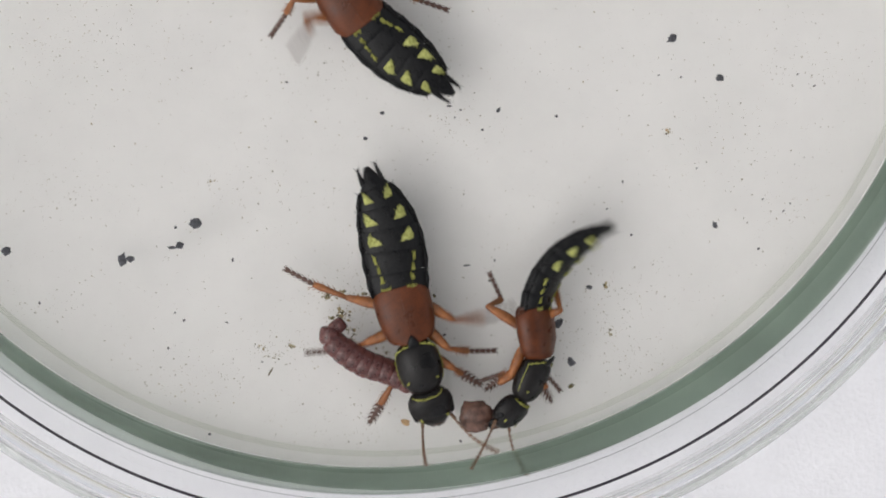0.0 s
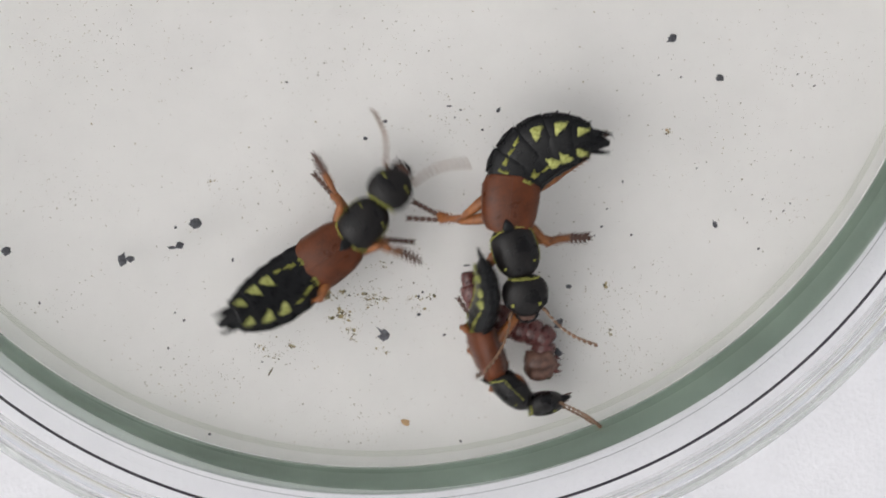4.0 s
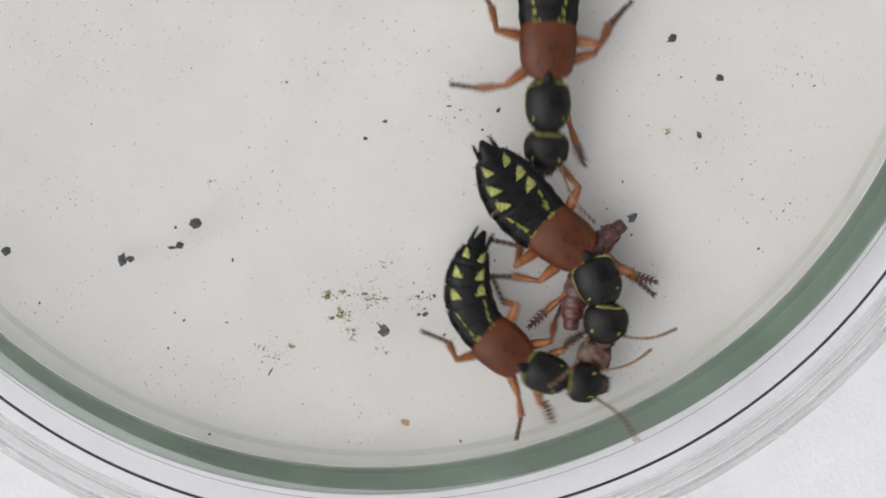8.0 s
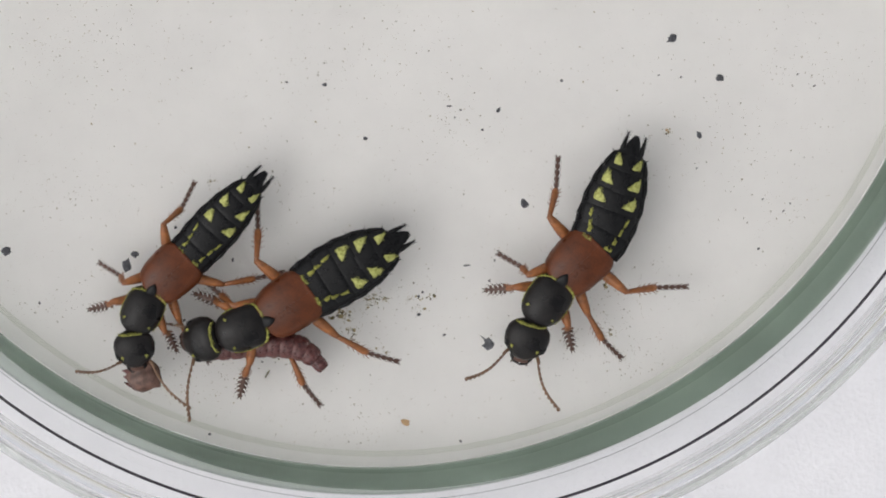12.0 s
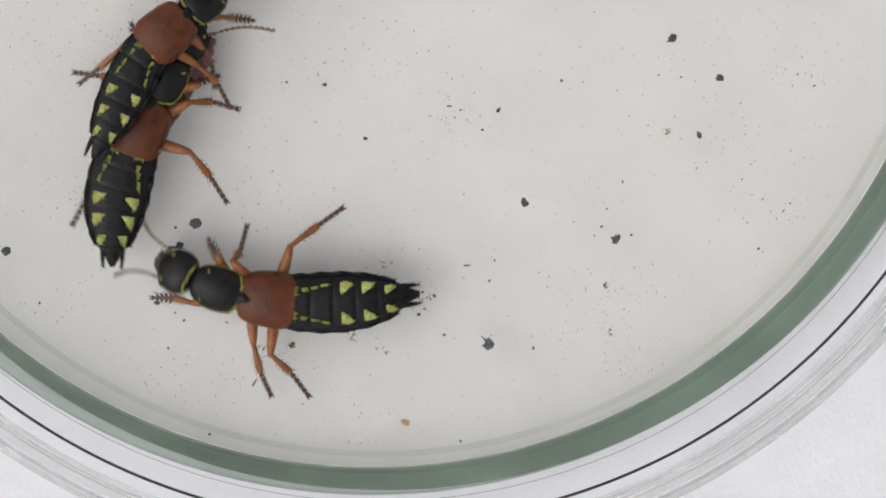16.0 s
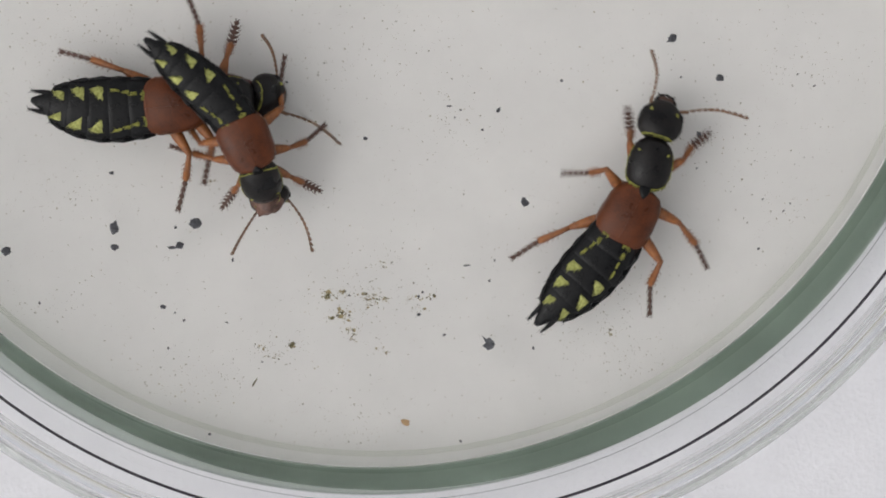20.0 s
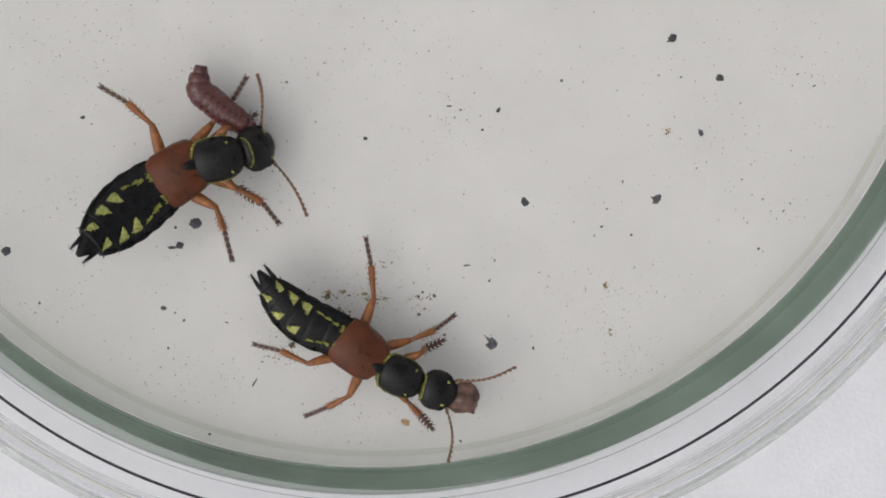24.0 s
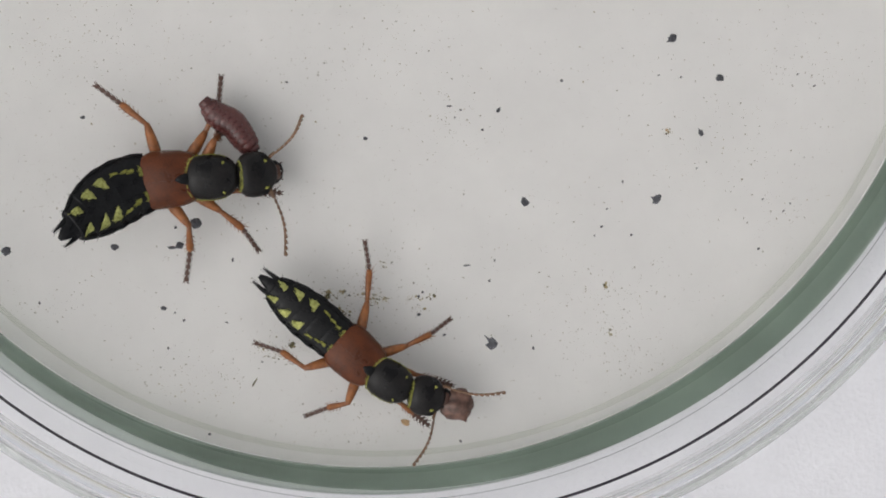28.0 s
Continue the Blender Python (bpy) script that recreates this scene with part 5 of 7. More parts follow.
    b.at(1.2, (10.7, -42.3, 11.6, -38.6, 11.8, -35.5, 12.1, -32.7, 12.3, -28.3, 12.5, -24.5))
    b.at(1.5, (11.5, -41.4, 12.8, -37.9, 13.4, -33.7, 14.1, -30.5, 14.6, -26.5, 15.6, -22.7), roll=-10)
    b.at(1.7, (9.6, -41.8, 12.0, -37.5, 13.4, -34.1, 13.9, -30.7, 14.6, -27.4, 15.3, -24.0))
    b.at(2, (10.7, -43.5, 11.9, -39.9, 12.7, -36.8, 13.3, -33.0, 13.8, -29.2, 13.2, -25.6), lf=(15.4, -43.6), ra=(5.8, -46.3))
    b.at(2.2, (6.9, -43.7, 7.8, -40.9, 9.2, -38.5, 11.1, -35.6, 13.0, -31.3, 14.9, -27.5), lh=(17.5, -30.9), lm=(14.6, -38.9))
    b.at(2.5, (6.9, -44.7, 7.8, -41.3, 8.8, -37.7, 9.7, -34.4, 10.7, -30.7, 11.2, -26.7), roll=-20, lm=(14.8, -34.9), lf=(14.2, -43.2))
    b.at(2.7, (5.3, -44.3, 7.2, -41.9, 9.1, -39.0, 9.6, -35.6, 9.9, -31.3, 9.9, -26.7), roll=-20, lm=(14.0, -34.0), lf=(13.6, -38.6))
    b.at(2.9, (6.9, -45.3, 7.9, -42.0, 8.6, -39.3, 9.4, -36.1, 9.8, -32.1, 9.2, -27.9))
    b.at(3, (8.4, -45.1, 8.4, -41.5, 8.4, -38.2, 8.6, -34.8, 8.8, -32.0, 8.8, -28.7))
    b.at(3.1, (9.6, -44.0, 8.1, -39.9, 9.7, -36.5, 10.2, -32.5, 9.9, -29.2, 9.2, -26.3), roll=40)
    b.at(3.5, (12.5, -41.8, 9.6, -43.6, 7.0, -42.1, 5.3, -38.9, 5.8, -35.5, 4.6, -32.6), roll=90)
    b.at(5.5, (23.0, -33.1, 24.7, -30.5, 26.5, -26.7, 28.2, -23.4, 29.6, -19.2, 30.0, -14.8), lift=2.8, lm=(31.9, -29.0))
    b.at(5.7, (22.8, -36.7, 22.5, -34.3, 23.2, -30.9, 24.6, -28.1, 24.8, -23.8, 24.5, -18.2), lift=2.5, rm=(18.4, -33.5), lm=(32.8, -29.1), ra=(19.2, -38.7), la=(27.2, -38.1))
    b.at(6, (20.6, -37.5, 20.0, -35.3, 20.6, -31.7, 22.3, -27.9, 22.8, -24.1, 20.9, -19.0), lift=1, roll=40, rh=(17.4, -24.2), rm=(16.1, -34.1), lm=(26.8, -39.1), ra=(14.9, -39.0), la=(20.6, -41.5))
    b.at(6.2, (20.1, -38.7, 20.5, -36.8, 21.5, -33.0, 23.1, -29.7, 23.8, -26.3, 25.4, -21.6), lift=2, rh=(17.5, -25.6), rm=(15.6, -33.1), rf=(16.6, -35.3), la=(20.5, -41.8))
    b.at(6.5, (19.7, -38.5, 20.4, -34.8, 21.8, -31.3, 23.2, -28.4, 24.3, -24.9, 25.9, -19.7), lift=2.5, rh=(16.9, -29.9), rm=(16.9, -31.8), lm=(26.1, -38.3), ra=(16.4, -41.2), la=(20.2, -42.2))
    b.at(6.7, (15.2, -39.2, 16.5, -36.3, 18.1, -32.5, 19.9, -29.2, 22.7, -25.4, 25.5, -21.1), lift=2, rm=(11.6, -31.4), ra=(13.0, -42.5), la=(18.8, -42.0))
    b.at(7, (10.8, -40.9, 13.3, -37.9, 15.6, -34.9, 18.4, -31.9, 20.3, -29.0, 22.3, -26.4), lift=1.5, rh=(16.0, -25.8), rm=(8.9, -38.5), rf=(10.0, -40.7), lm=(17.0, -42.7))
    b.at(7.2, (12.3, -42.1, 13.0, -38.7, 14.6, -34.4, 16.8, -31.5, 20.1, -28.7, 23.8, -26.3), lift=1.5, la=(14.4, -45.1), ra=(8.8, -45.5), lm=(19.0, -41.8))
    b.at(7.5, (13.4, -43.5, 11.4, -41.1, 10.7, -37.5, 11.6, -34.1, 12.8, -30.3, 14.0, -24.3), rh=(7.7, -27.9), rm=(5.5, -40.3), rf=(8.1, -43.2))
    b.at(7.7, (13.0, -42.8, 10.1, -41.3, 9.1, -37.5, 9.6, -34.1, 10.1, -30.7, 10.8, -26.9), rm=(4.6, -39.0))
    b.at(8, (20.0, -41.1, 16.4, -40.6, 12.9, -39.4, 9.5, -36.5, 7.6, -32.0, 9.0, -28.2), rm=(12.0, -45.6), rh=(4.1, -36.5), lh=(9.9, -31.8))
    b.at(8.2, (22.7, -40.5, 19.3, -41.5, 15.9, -40.5, 13.1, -38.5, 10.7, -33.7, 11.1, -28.9))
    b.at(8.5, (17.2, -43.1, 15.8, -41.0, 14.6, -38.8, 13.2, -36.6, 11.2, -34.2, 9.6, -29.6), lift=1)
    b.at(8.7, (15.1, -42.9, 13.5, -40.5, 13.4, -37.6, 12.5, -34.7, 9.6, -31.8, 5.8, -28.6))
    b.at(9, (11.1, -44.0, 9.3, -41.6, 8.7, -39.2, 8.7, -36.3, 9.1, -32.0, 8.0, -27.0), roll=40, rm=(5.8, -38.0))
    b.at(9.2, (2.5, -44.2, 2.8, -41.8, 3.0, -38.4, 4.5, -35.5, 5.9, -31.2, 7.3, -26.4))
    b.at(9.5, (-0.6, -34.9, 1.4, -32.2, 4.5, -31.1, 8.0, -30.1, 10.5, -26.5, 7.6, -22.9), roll=40)
    b.at(9.7, (-1.3, -32.1, 0.6, -29.3, 4.4, -28.6, 8.2, -27.8, 11.5, -25.9, 11.2, -22.6))
    b.at(10, (-4.8, -32.0, -3.2, -28.7, -0.1, -26.3, 3.2, -24.4, 6.5, -22.1, 10.4, -18.5), roll=25, rh=(2.0, -18.5), rm=(-4.1, -24.5), lh=(8.9, -28.9), lm=(3.9, -31.9), ra=(-8.8, -31.5), la=(-5.1, -36.3))
    b.at(10.2, (-7.9, -32.1, -6.3, -28.8, -3.6, -26.4, 0.0, -24.0, 4.9, -22.3, 10.4, -21.6), rh=(1.7, -19.0), ra=(-11.7, -32.2))
    b.at(10.5, (-13.0, -37.8, -11.3, -35.1, -8.5, -32.0, -5.3, -29.8, -1.3, -26.7, 3.0, -23.6), rh=(-3.7, -23.4), rm=(-12.4, -31.1), lh=(0.6, -33.5))
    b.at(11, (-19.4, -40.3, -19.8, -36.7, -19.2, -33.3, -17.6, -29.7, -14.6, -26.3, -9.9, -23.3), rh=(-24.5, -25.0), rm=(-26.9, -32.4), rf=(-23.1, -35.5), lh=(-7.9, -32.7), lm=(-10.2, -34.1), ra=(-23.2, -39.9))
    b.at(11.2, (-16.1, -40.3, -17.7, -37.6, -18.9, -33.5, -18.9, -29.7, -16.5, -26.8, -12.2, -23.0), rh=(-23.8, -25.8), rm=(-24.6, -33.2), lm=(-13.3, -31.0))
    b.at(11.5, (-19.3, -36.4, -20.0, -33.5, -17.8, -29.7, -14.8, -27.3, -11.6, -24.5, -8.5, -21.9), rm=(-23.9, -30.0), lh=(-7.0, -29.0), ra=(-24.1, -36.3), la=(-19.4, -41.8))
    b.at(12, (-20.0, -39.9, -20.4, -36.5, -18.5, -32.6, -15.8, -30.1, -12.9, -27.0, -9.2, -23.0), rh=(-15.1, -23.9), rm=(-23.0, -30.6), lh=(-7.8, -31.4), lm=(-13.3, -39.8), la=(-15.3, -42.5), ra=(-24.6, -38.7))
    b.at(12.5, (-19.0, -41.0, -19.9, -38.1, -20.4, -34.3, -19.4, -30.8, -17.6, -27.8, -15.7, -25.1), rh=(-25.2, -27.1), ra=(-24.1, -39.1), lh=(-9.0, -30.5))
    b.at(14.5, (-26.4, -20.3, -23.9, -21.7, -21.2, -22.6, -18.1, -23.6, -13.9, -25.7, -10.3, -28.6), lift=2.2, rh=(-12.7, -19.8), rm=(-18.4, -17.9), la=(-30.5, -22.6), ra=(-27.1, -16.5))
    b.at(14.7, (-27.1, -20.3, -26.0, -21.3, -24.6, -22.6, -22.1, -25.2, -19.5, -28.3, -17.2, -31.4), lift=2.5)
    b.at(15, (-23.7, -15.3, -24.6, -16.7, -25.6, -19.8, -25.2, -23.4, -24.5, -28.3, -23.1, -33.0), lift=2.5, lh=(-27.7, -35.5), rm=(-16.9, -21.0), rf=(-19.8, -18.2), la=(-26.4, -11.8), ra=(-19.7, -13.0))
    b.at(15.2, (-23.8, -13.2, -23.8, -14.9, -23.8, -16.8, -23.7, -20.0, -23.5, -24.7, -22.7, -30.7), lift=2.7, la=(-27.4, -10.8), ra=(-20.5, -9.0), rf=(-17.7, -15.9), lf=(-29.8, -17.9))
    b.at(15.5, (-20.8, -8.8, -21.9, -10.7, -22.7, -13.5, -23.2, -16.8, -23.7, -21.4, -24.3, -27.1), lift=2.7, rf=(-16.0, -13.1), lm=(-29.1, -15.7), lf=(-28.1, -13.5))
    b.at(15.7, (-17.5, -3.7, -18.5, -5.8, -19.9, -8.8, -20.7, -12.6, -21.7, -17.2, -21.8, -22.6), lift=2.8)
    b.at(16, (-10.8, -5.7, -12.7, -7.5, -15.3, -9.6, -18.2, -12.1, -20.7, -16.6, -23.1, -21.4), lift=3, lh=(-28.1, -18.3), lm=(-23.6, -14.6), rh=(-11.8, -17.9), rm=(-13.3, -15.8))
    b.at(16.2, (-9.6, -8.0, -11.6, -9.2, -14.1, -10.8, -17.3, -13.2, -20.1, -16.2, -22.5, -19.9), lift=3)
    b.at(16.5, (-4.9, -9.9, -7.4, -10.6, -10.0, -11.5, -12.8, -11.9, -16.5, -13.9, -20.5, -16.4), lift=3, ra=(-0.5, -13.1))
    b.at(16.7, (-5.5, -9.5, -7.2, -10.9, -9.3, -11.9, -12.3, -13.2, -16.4, -15.6, -20.5, -17.7), lift=3, ra=(-0.7, -12.5), rf=(-9.3, -17.9), rh=(-16.0, -21.4))
    b.at(17, (-2.6, -10.9, -3.9, -9.9, -7.2, -9.8, -11.8, -10.1, -16.2, -10.2, -20.4, -10.2), lift=3, rh=(-9.8, -16.9), rf=(-3.9, -15.6), ra=(0.3, -15.1), la=(1.6, -8.6), rm=(-7.9, -17.3))
    b.at(17.2, (-2.5, -12.8, -4.3, -12.1, -7.0, -11.2, -10.4, -10.0, -14.7, -10.0, -19.5, -10.4), lift=3, lf=(-0.8, -9.7), rh=(-9.9, -20.8))
    b.at(17.5, (-1.7, -15.9, -3.9, -14.9, -6.8, -13.4, -10.3, -11.9, -14.7, -10.9, -19.4, -10.1), lift=3, lm=(-1.8, -11.8), ra=(-0.8, -20.7), la=(3.0, -15.5))
    b.at(17.7, (-4.5, -19.9, -6.3, -18.5, -8.9, -16.2, -11.4, -13.9, -15.6, -12.0, -19.7, -9.8), lift=3, ra=(-5.7, -24.5), la=(0.4, -21.0), lm=(-1.7, -16.8))
    b.at(18, (-3.2, -20.3, -3.8, -18.6, -6.0, -15.5, -8.8, -13.7, -13.0, -11.8, -17.0, -10.8), lift=3, la=(0.5, -22.5), ra=(-5.5, -25.1), rm=(-10.0, -19.2))
    b.at(18.2, (-3.2, -20.9, -3.8, -18.5, -5.5, -15.5, -8.0, -12.9, -12.4, -11.5, -17.2, -10.1), lift=3, la=(1.8, -22.6), ra=(-5.1, -25.2))
    b.at(18.5, (-5.9, -22.2, -5.6, -20.0, -6.3, -16.8, -7.7, -14.1, -11.4, -11.9, -15.6, -11.2), lift=3, ra=(-7.9, -26.3), la=(-1.9, -25.4), lm=(-0.7, -16.2))
    b.at(18.7, (-9.0, -23.8, -8.5, -21.9, -8.0, -18.6, -8.3, -15.1, -10.9, -12.1, -15.6, -10.7), lift=3, la=(-7.9, -28.2), ra=(-13.6, -26.3), lf=(-3.4, -24.0))
    b.at(19, (-6.8, -22.8, -6.5, -21.5, -6.6, -19.7, -7.9, -17.0, -11.4, -13.9, -15.6, -11.6), lift=3, lf=(-0.6, -20.3), ra=(-8.5, -25.5), la=(-2.7, -24.4), rm=(-9.6, -23.6))
    b.at(19.2, (-5.9, -22.6, -6.1, -20.7, -6.7, -17.7, -7.6, -14.7, -8.5, -10.7, -10.1, -7.0), lift=3, ra=(-8.9, -26.0), la=(-0.4, -22.2), lf=(-0.5, -20.2))
    b.at(19.5, (-6.0, -22.2, -6.3, -20.3, -6.9, -17.2, -7.8, -13.8, -10.4, -10.2, -12.8, -7.9), lift=3, la=(-1.5, -24.4), ra=(-9.4, -26.5), lf=(-0.5, -20.0))
    b.at(19.7, (-7.3, -24.1, -7.6, -22.0, -8.2, -19.5, -8.9, -16.2, -10.5, -12.6, -12.5, -8.6), lift=3, la=(-2.6, -25.9), ra=(-9.8, -27.1), lf=(-1.5, -19.2))
    b.at(20, (-8.4, -25.7, -9.0, -24.6, -9.7, -21.8, -11.1, -18.6, -14.6, -14.8, -18.6, -11.6), lift=3, la=(-5.2, -29.5), ra=(-11.8, -29.5), lf=(-3.4, -25.1), rm=(-18.3, -20.3))
    b.at(20.2, (-8.4, -25.4, -9.0, -22.8, -10.4, -19.5, -12.0, -16.7, -13.8, -13.4, -15.4, -9.2), lift=3, la=(-4.4, -28.6), ra=(-11.3, -29.6), lf=(-1.8, -24.7))
    b.at(20.5, (-2.6, -23.4, -5.9, -23.1, -9.1, -22.3, -13.0, -20.7, -17.0, -18.5, -21.2, -15.2), lift=3, la=(1.6, -22.1), ra=(-2.7, -28.3), rm=(-10.8, -25.0))
    b.at(20.7, (-2.6, -22.4, -4.8, -23.4, -7.8, -23.1, -11.0, -22.1, -15.2, -20.5, -18.7, -18.2), lift=2.5, la=(1.3, -21.9), ra=(-2.4, -28.9), rf=(-7.5, -28.2))
    b.at(20.9, (-5.1, -29.8, -6.5, -27.0, -8.1, -24.4, -10.4, -21.6, -13.2, -17.3, -17.8, -14.1), la=(-1.6, -32.5), ra=(-7.7, -34.1), lf=(-1.5, -23.7))
    b.at(21, (-7.6, -34.6, -9.1, -30.8, -10.5, -27.2, -12.9, -23.5, -14.7, -19.5, -17.4, -15.1), lift=2, ra=(-11.2, -38.8), lf=(-3.0, -29.9), roll=35)
    b.at(21.1, (-7.2, -35.8, -10.7, -34.3, -13.8, -30.5, -17.0, -28.6, -20.1, -27.2, -23.1, -25.3), ra=(-10.8, -39.4))
    b.at(21.2, (-4.7, -33.0, -7.5, -30.5, -11.3, -28.4, -15.4, -27.9, -20.3, -27.9, -25.0, -27.7), lf=(-3.2, -26.7), rh=(-20.1, -34.4), rm=(-10.0, -34.5), la=(-0.2, -30.6), ra=(-7.8, -35.0))
    b.at(21.5, (-0.4, -39.4, -3.1, -36.2, -5.9, -33.9, -8.9, -32.1, -13.2, -30.5, -17.6, -28.5), lm=(-4.2, -25.2), lf=(2.5, -33.9), rh=(-16.2, -35.0), rm=(-8.1, -40.5), la=(3.9, -40.7), ra=(-2.8, -43.8))
    b.at(23.5, (6.7, -41.5, 4.0, -41.0, 0.2, -38.9, -2.4, -37.2, -5.9, -34.8, -9.3, -31.5), lh=(-0.7, -28.8), lm=(7.5, -34.6), rh=(-10.1, -37.4), rm=(-5.8, -43.6), rf=(5.5, -45.4), la=(12.3, -38.7), ra=(6.1, -46.6))
    b.at(24, (7.0, -41.6, 3.8, -40.7, 0.4, -39.1, -2.6, -36.7, -6.1, -35.2, -9.5, -31.3), lh=(-0.7, -28.6), lm=(7.5, -34.5), rh=(-10.1, -37.5), rm=(-5.8, -43.6), rf=(5.4, -45.4), la=(12.2, -38.9), ra=(6.0, -46.7))
    b.at(25, (6.4, -42.5, 3.4, -41.5, -0.1, -39.1, -2.6, -37.0, -5.9, -34.9, -9.5, -31.7), lh=(-0.8, -28.8), lm=(7.4, -34.5), lf=(7.5, -41.2), rh=(-10.0, -37.4), rm=(-5.8, -43.5), rf=(4.8, -44.9), la=(11.8, -42.0), ra=(3.4, -47.0))
    b.at(26, (6.2, -42.5, 3.3, -41.4, -0.1, -39.1, -2.6, -36.9, -6.0, -34.9, -9.5, -31.7), lh=(-0.7, -28.8), lm=(7.5, -34.6), lf=(7.6, -41.1), rh=(-10.1, -37.4), rm=(-5.8, -43.6), rf=(4.9, -44.8), la=(11.8, -42.0), ra=(3.4, -46.9))
    b.at(27, (6.4, -42.3, 3.2, -41.5, -0.2, -39.2, -2.7, -37.0, -5.9, -34.9, -9.5, -31.7), lh=(-0.7, -28.8), lm=(7.5, -34.6), lf=(7.6, -41.1), rh=(-10.1, -37.4), rm=(-5.8, -43.6), rf=(4.9, -44.8), la=(11.8, -41.9), ra=(1.6, -46.8))
    b.at(28, (6.4, -42.1, 3.2, -41.5, -0.4, -39.3, -2.8, -37.1, -5.7, -34.6, -9.3, -31.7), lh=(-0.8, -28.8), lm=(7.4, -34.6), lf=(7.0, -41.2), rh=(-10.0, -37.4), rm=(-5.8, -43.6), rf=(4.8, -44.7), la=(11.7, -41.2), ra=(3.1, -47.0))
    # the third beetle, in and out of view
    c.at(0, (-7.5, -2.9, -5.4, -4.5, -3.3, -7.1, -1.0, -10.1, 2.7, -13.4, 6.2, -16.0), lh=(-6.7, -13.0))
    c.at(0.2, (-8.7, -5.7, -6.1, -7.5, -4.0, -9.6, -1.2, -12.1, 2.6, -15.3, 7.1, -19.6), lm=(-8.8, -13.1), rm=(8.3, -12.2))
    c.at(0.5, (-12.0, -8.9, -9.9, -10.8, -6.8, -12.2, -3.5, -13.0, 0.7, -15.6, 4.9, -20.0), roll=-30, lm=(-8.4, -17.6), rm=(0.7, -9.5))
    c.at(0.7, (-10.6, -5.7, -7.3, -5.2, -3.6, -6.1, 0.6, -7.1, 4.4, -8.5, 8.6, -10.4), lm=(-6.5, -13.3), lh=(4.9, -10.7))
    c.at(1, (-7.3, -10.1, -5.4, -7.1, -2.4, -4.1, 0.9, -1.3, 4.6, 1.2, 8.3, 3.5), lm=(4.9, -11.2), la=(-2.9, -11.8))
    c.at(1.2, (-3.5, -15.9, -4.0, -12.6, -4.2, -9.3, -3.7, -5.6, -3.3, -1.4, -3.0, 2.8), rf=(-8.8, -13.9), lf=(-0.5, -14.5), lm=(4.5, -10.7), la=(2.1, -15.8), ra=(-3.6, -21.0))
    c.at(1.5, (2.3, -22.5, 0.6, -19.1, -1.3, -15.8, -2.2, -11.8, -2.4, -7.5, -2.9, -3.3), rh=(-10.5, -12.2), rm=(-10.3, -14.7), rf=(-1.0, -24.3), lm=(7.1, -16.0), lh=(5.2, -9.7), lf=(3.7, -17.9), ra=(2.0, -28.0), la=(7.9, -24.0))
    c.at(1.7, (3.9, -26.9, 1.7, -23.5, 0.3, -20.2, -1.1, -15.6, -2.2, -11.7, -2.9, -5.1), rh=(-9.4, -12.9), lh=(4.4, -9.0), lm=(7.3, -16.1), rm=(-5.6, -24.2), lf=(5.9, -25.2))
    c.at(2, (-0.5, -34.7, -0.6, -31.7, -0.1, -27.2, 0.1, -23.2, 0.1, -18.3, -0.5, -13.3), rh=(-6.9, -18.4), rm=(-6.9, -29.8), rf=(-5.1, -32.7), lh=(8.6, -21.8), lm=(7.2, -25.1), ra=(-5.3, -36.0), lf=(6.5, -34.2))
    c.at(2.2, (-1.9, -31.8, -2.8, -28.9, -2.8, -25.0, -2.6, -21.2, -4.0, -16.5, -7.1, -12.4), rh=(-8.4, -24.0), lh=(5.0, -22.4), lm=(4.0, -27.2))
    c.at(2.5, (-2.7, -32.1, -4.4, -29.3, -4.3, -24.9, -3.6, -21.3, -4.0, -16.9, -6.2, -12.6), rm=(-7.9, -25.7), lh=(4.0, -22.1), lm=(3.1, -27.3))
    c.at(2.7, (-1.8, -36.3, -4.0, -33.2, -4.9, -28.9, -4.6, -25.5, -4.8, -20.3, -5.5, -15.3), rh=(-9.9, -22.9), lh=(3.5, -27.2), rm=(-8.3, -35.9))
    c.at(2.9, (-0.9, -37.5, -4.1, -36.0, -4.4, -33.1, -3.7, -28.7, -3.6, -23.7, -3.6, -18.5), roll=30, rh=(-10.6, -29.1), lh=(2.7, -26.1))
    c.at(3, (7.2, -36.8, 3.9, -35.0, 1.3, -32.9, 0.1, -28.9, -1.1, -24.9, -2.4, -19.7), roll=40, rh=(-6.8, -30.9), lh=(6.5, -26.1))
    c.at(3.1, (9.4, -32.0, 7.5, -31.5, 5.6, -30.1, 3.7, -27.9, 1.8, -24.4, -0.8, -20.4), roll=60, rm=(-3.2, -31.8))
    c.at(3.5, (5.3, -37.9, 2.2, -36.8, -1.2, -33.9, -3.0, -30.7, -6.3, -28.0, -10.0, -25.9), rm=(-2.3, -37.8), lh=(0.6, -32.9))
    c.at(4.4, (-4.8, -14.1, -3.4, -17.8, -2.0, -21.6, -1.1, -24.9, -1.1, -29.1, -3.0, -32.9))
    c.at(5.5, (19.1, -3.8, 16.1, -4.6, 12.5, -5.7, 8.7, -6.8, 4.5, -8.5, 1.0, -9.9))
    c.at(6, (18.5, 9.9, 16.6, 7.7, 14.3, 4.9, 12.0, 2.1, 8.8, -1.1, 6.0, -4.3))
    c.at(6.5, (20.8, 6.7, 18.5, 8.1, 15.2, 8.1, 12.5, 5.8, 9.7, 2.6, 7.4, -0.6))
    c.at(6.8, (17.6, -0.2, 16.7, 3.1, 15.0, 6.3, 12.7, 8.6, 10.1, 11.3, 7.8, 14.0))
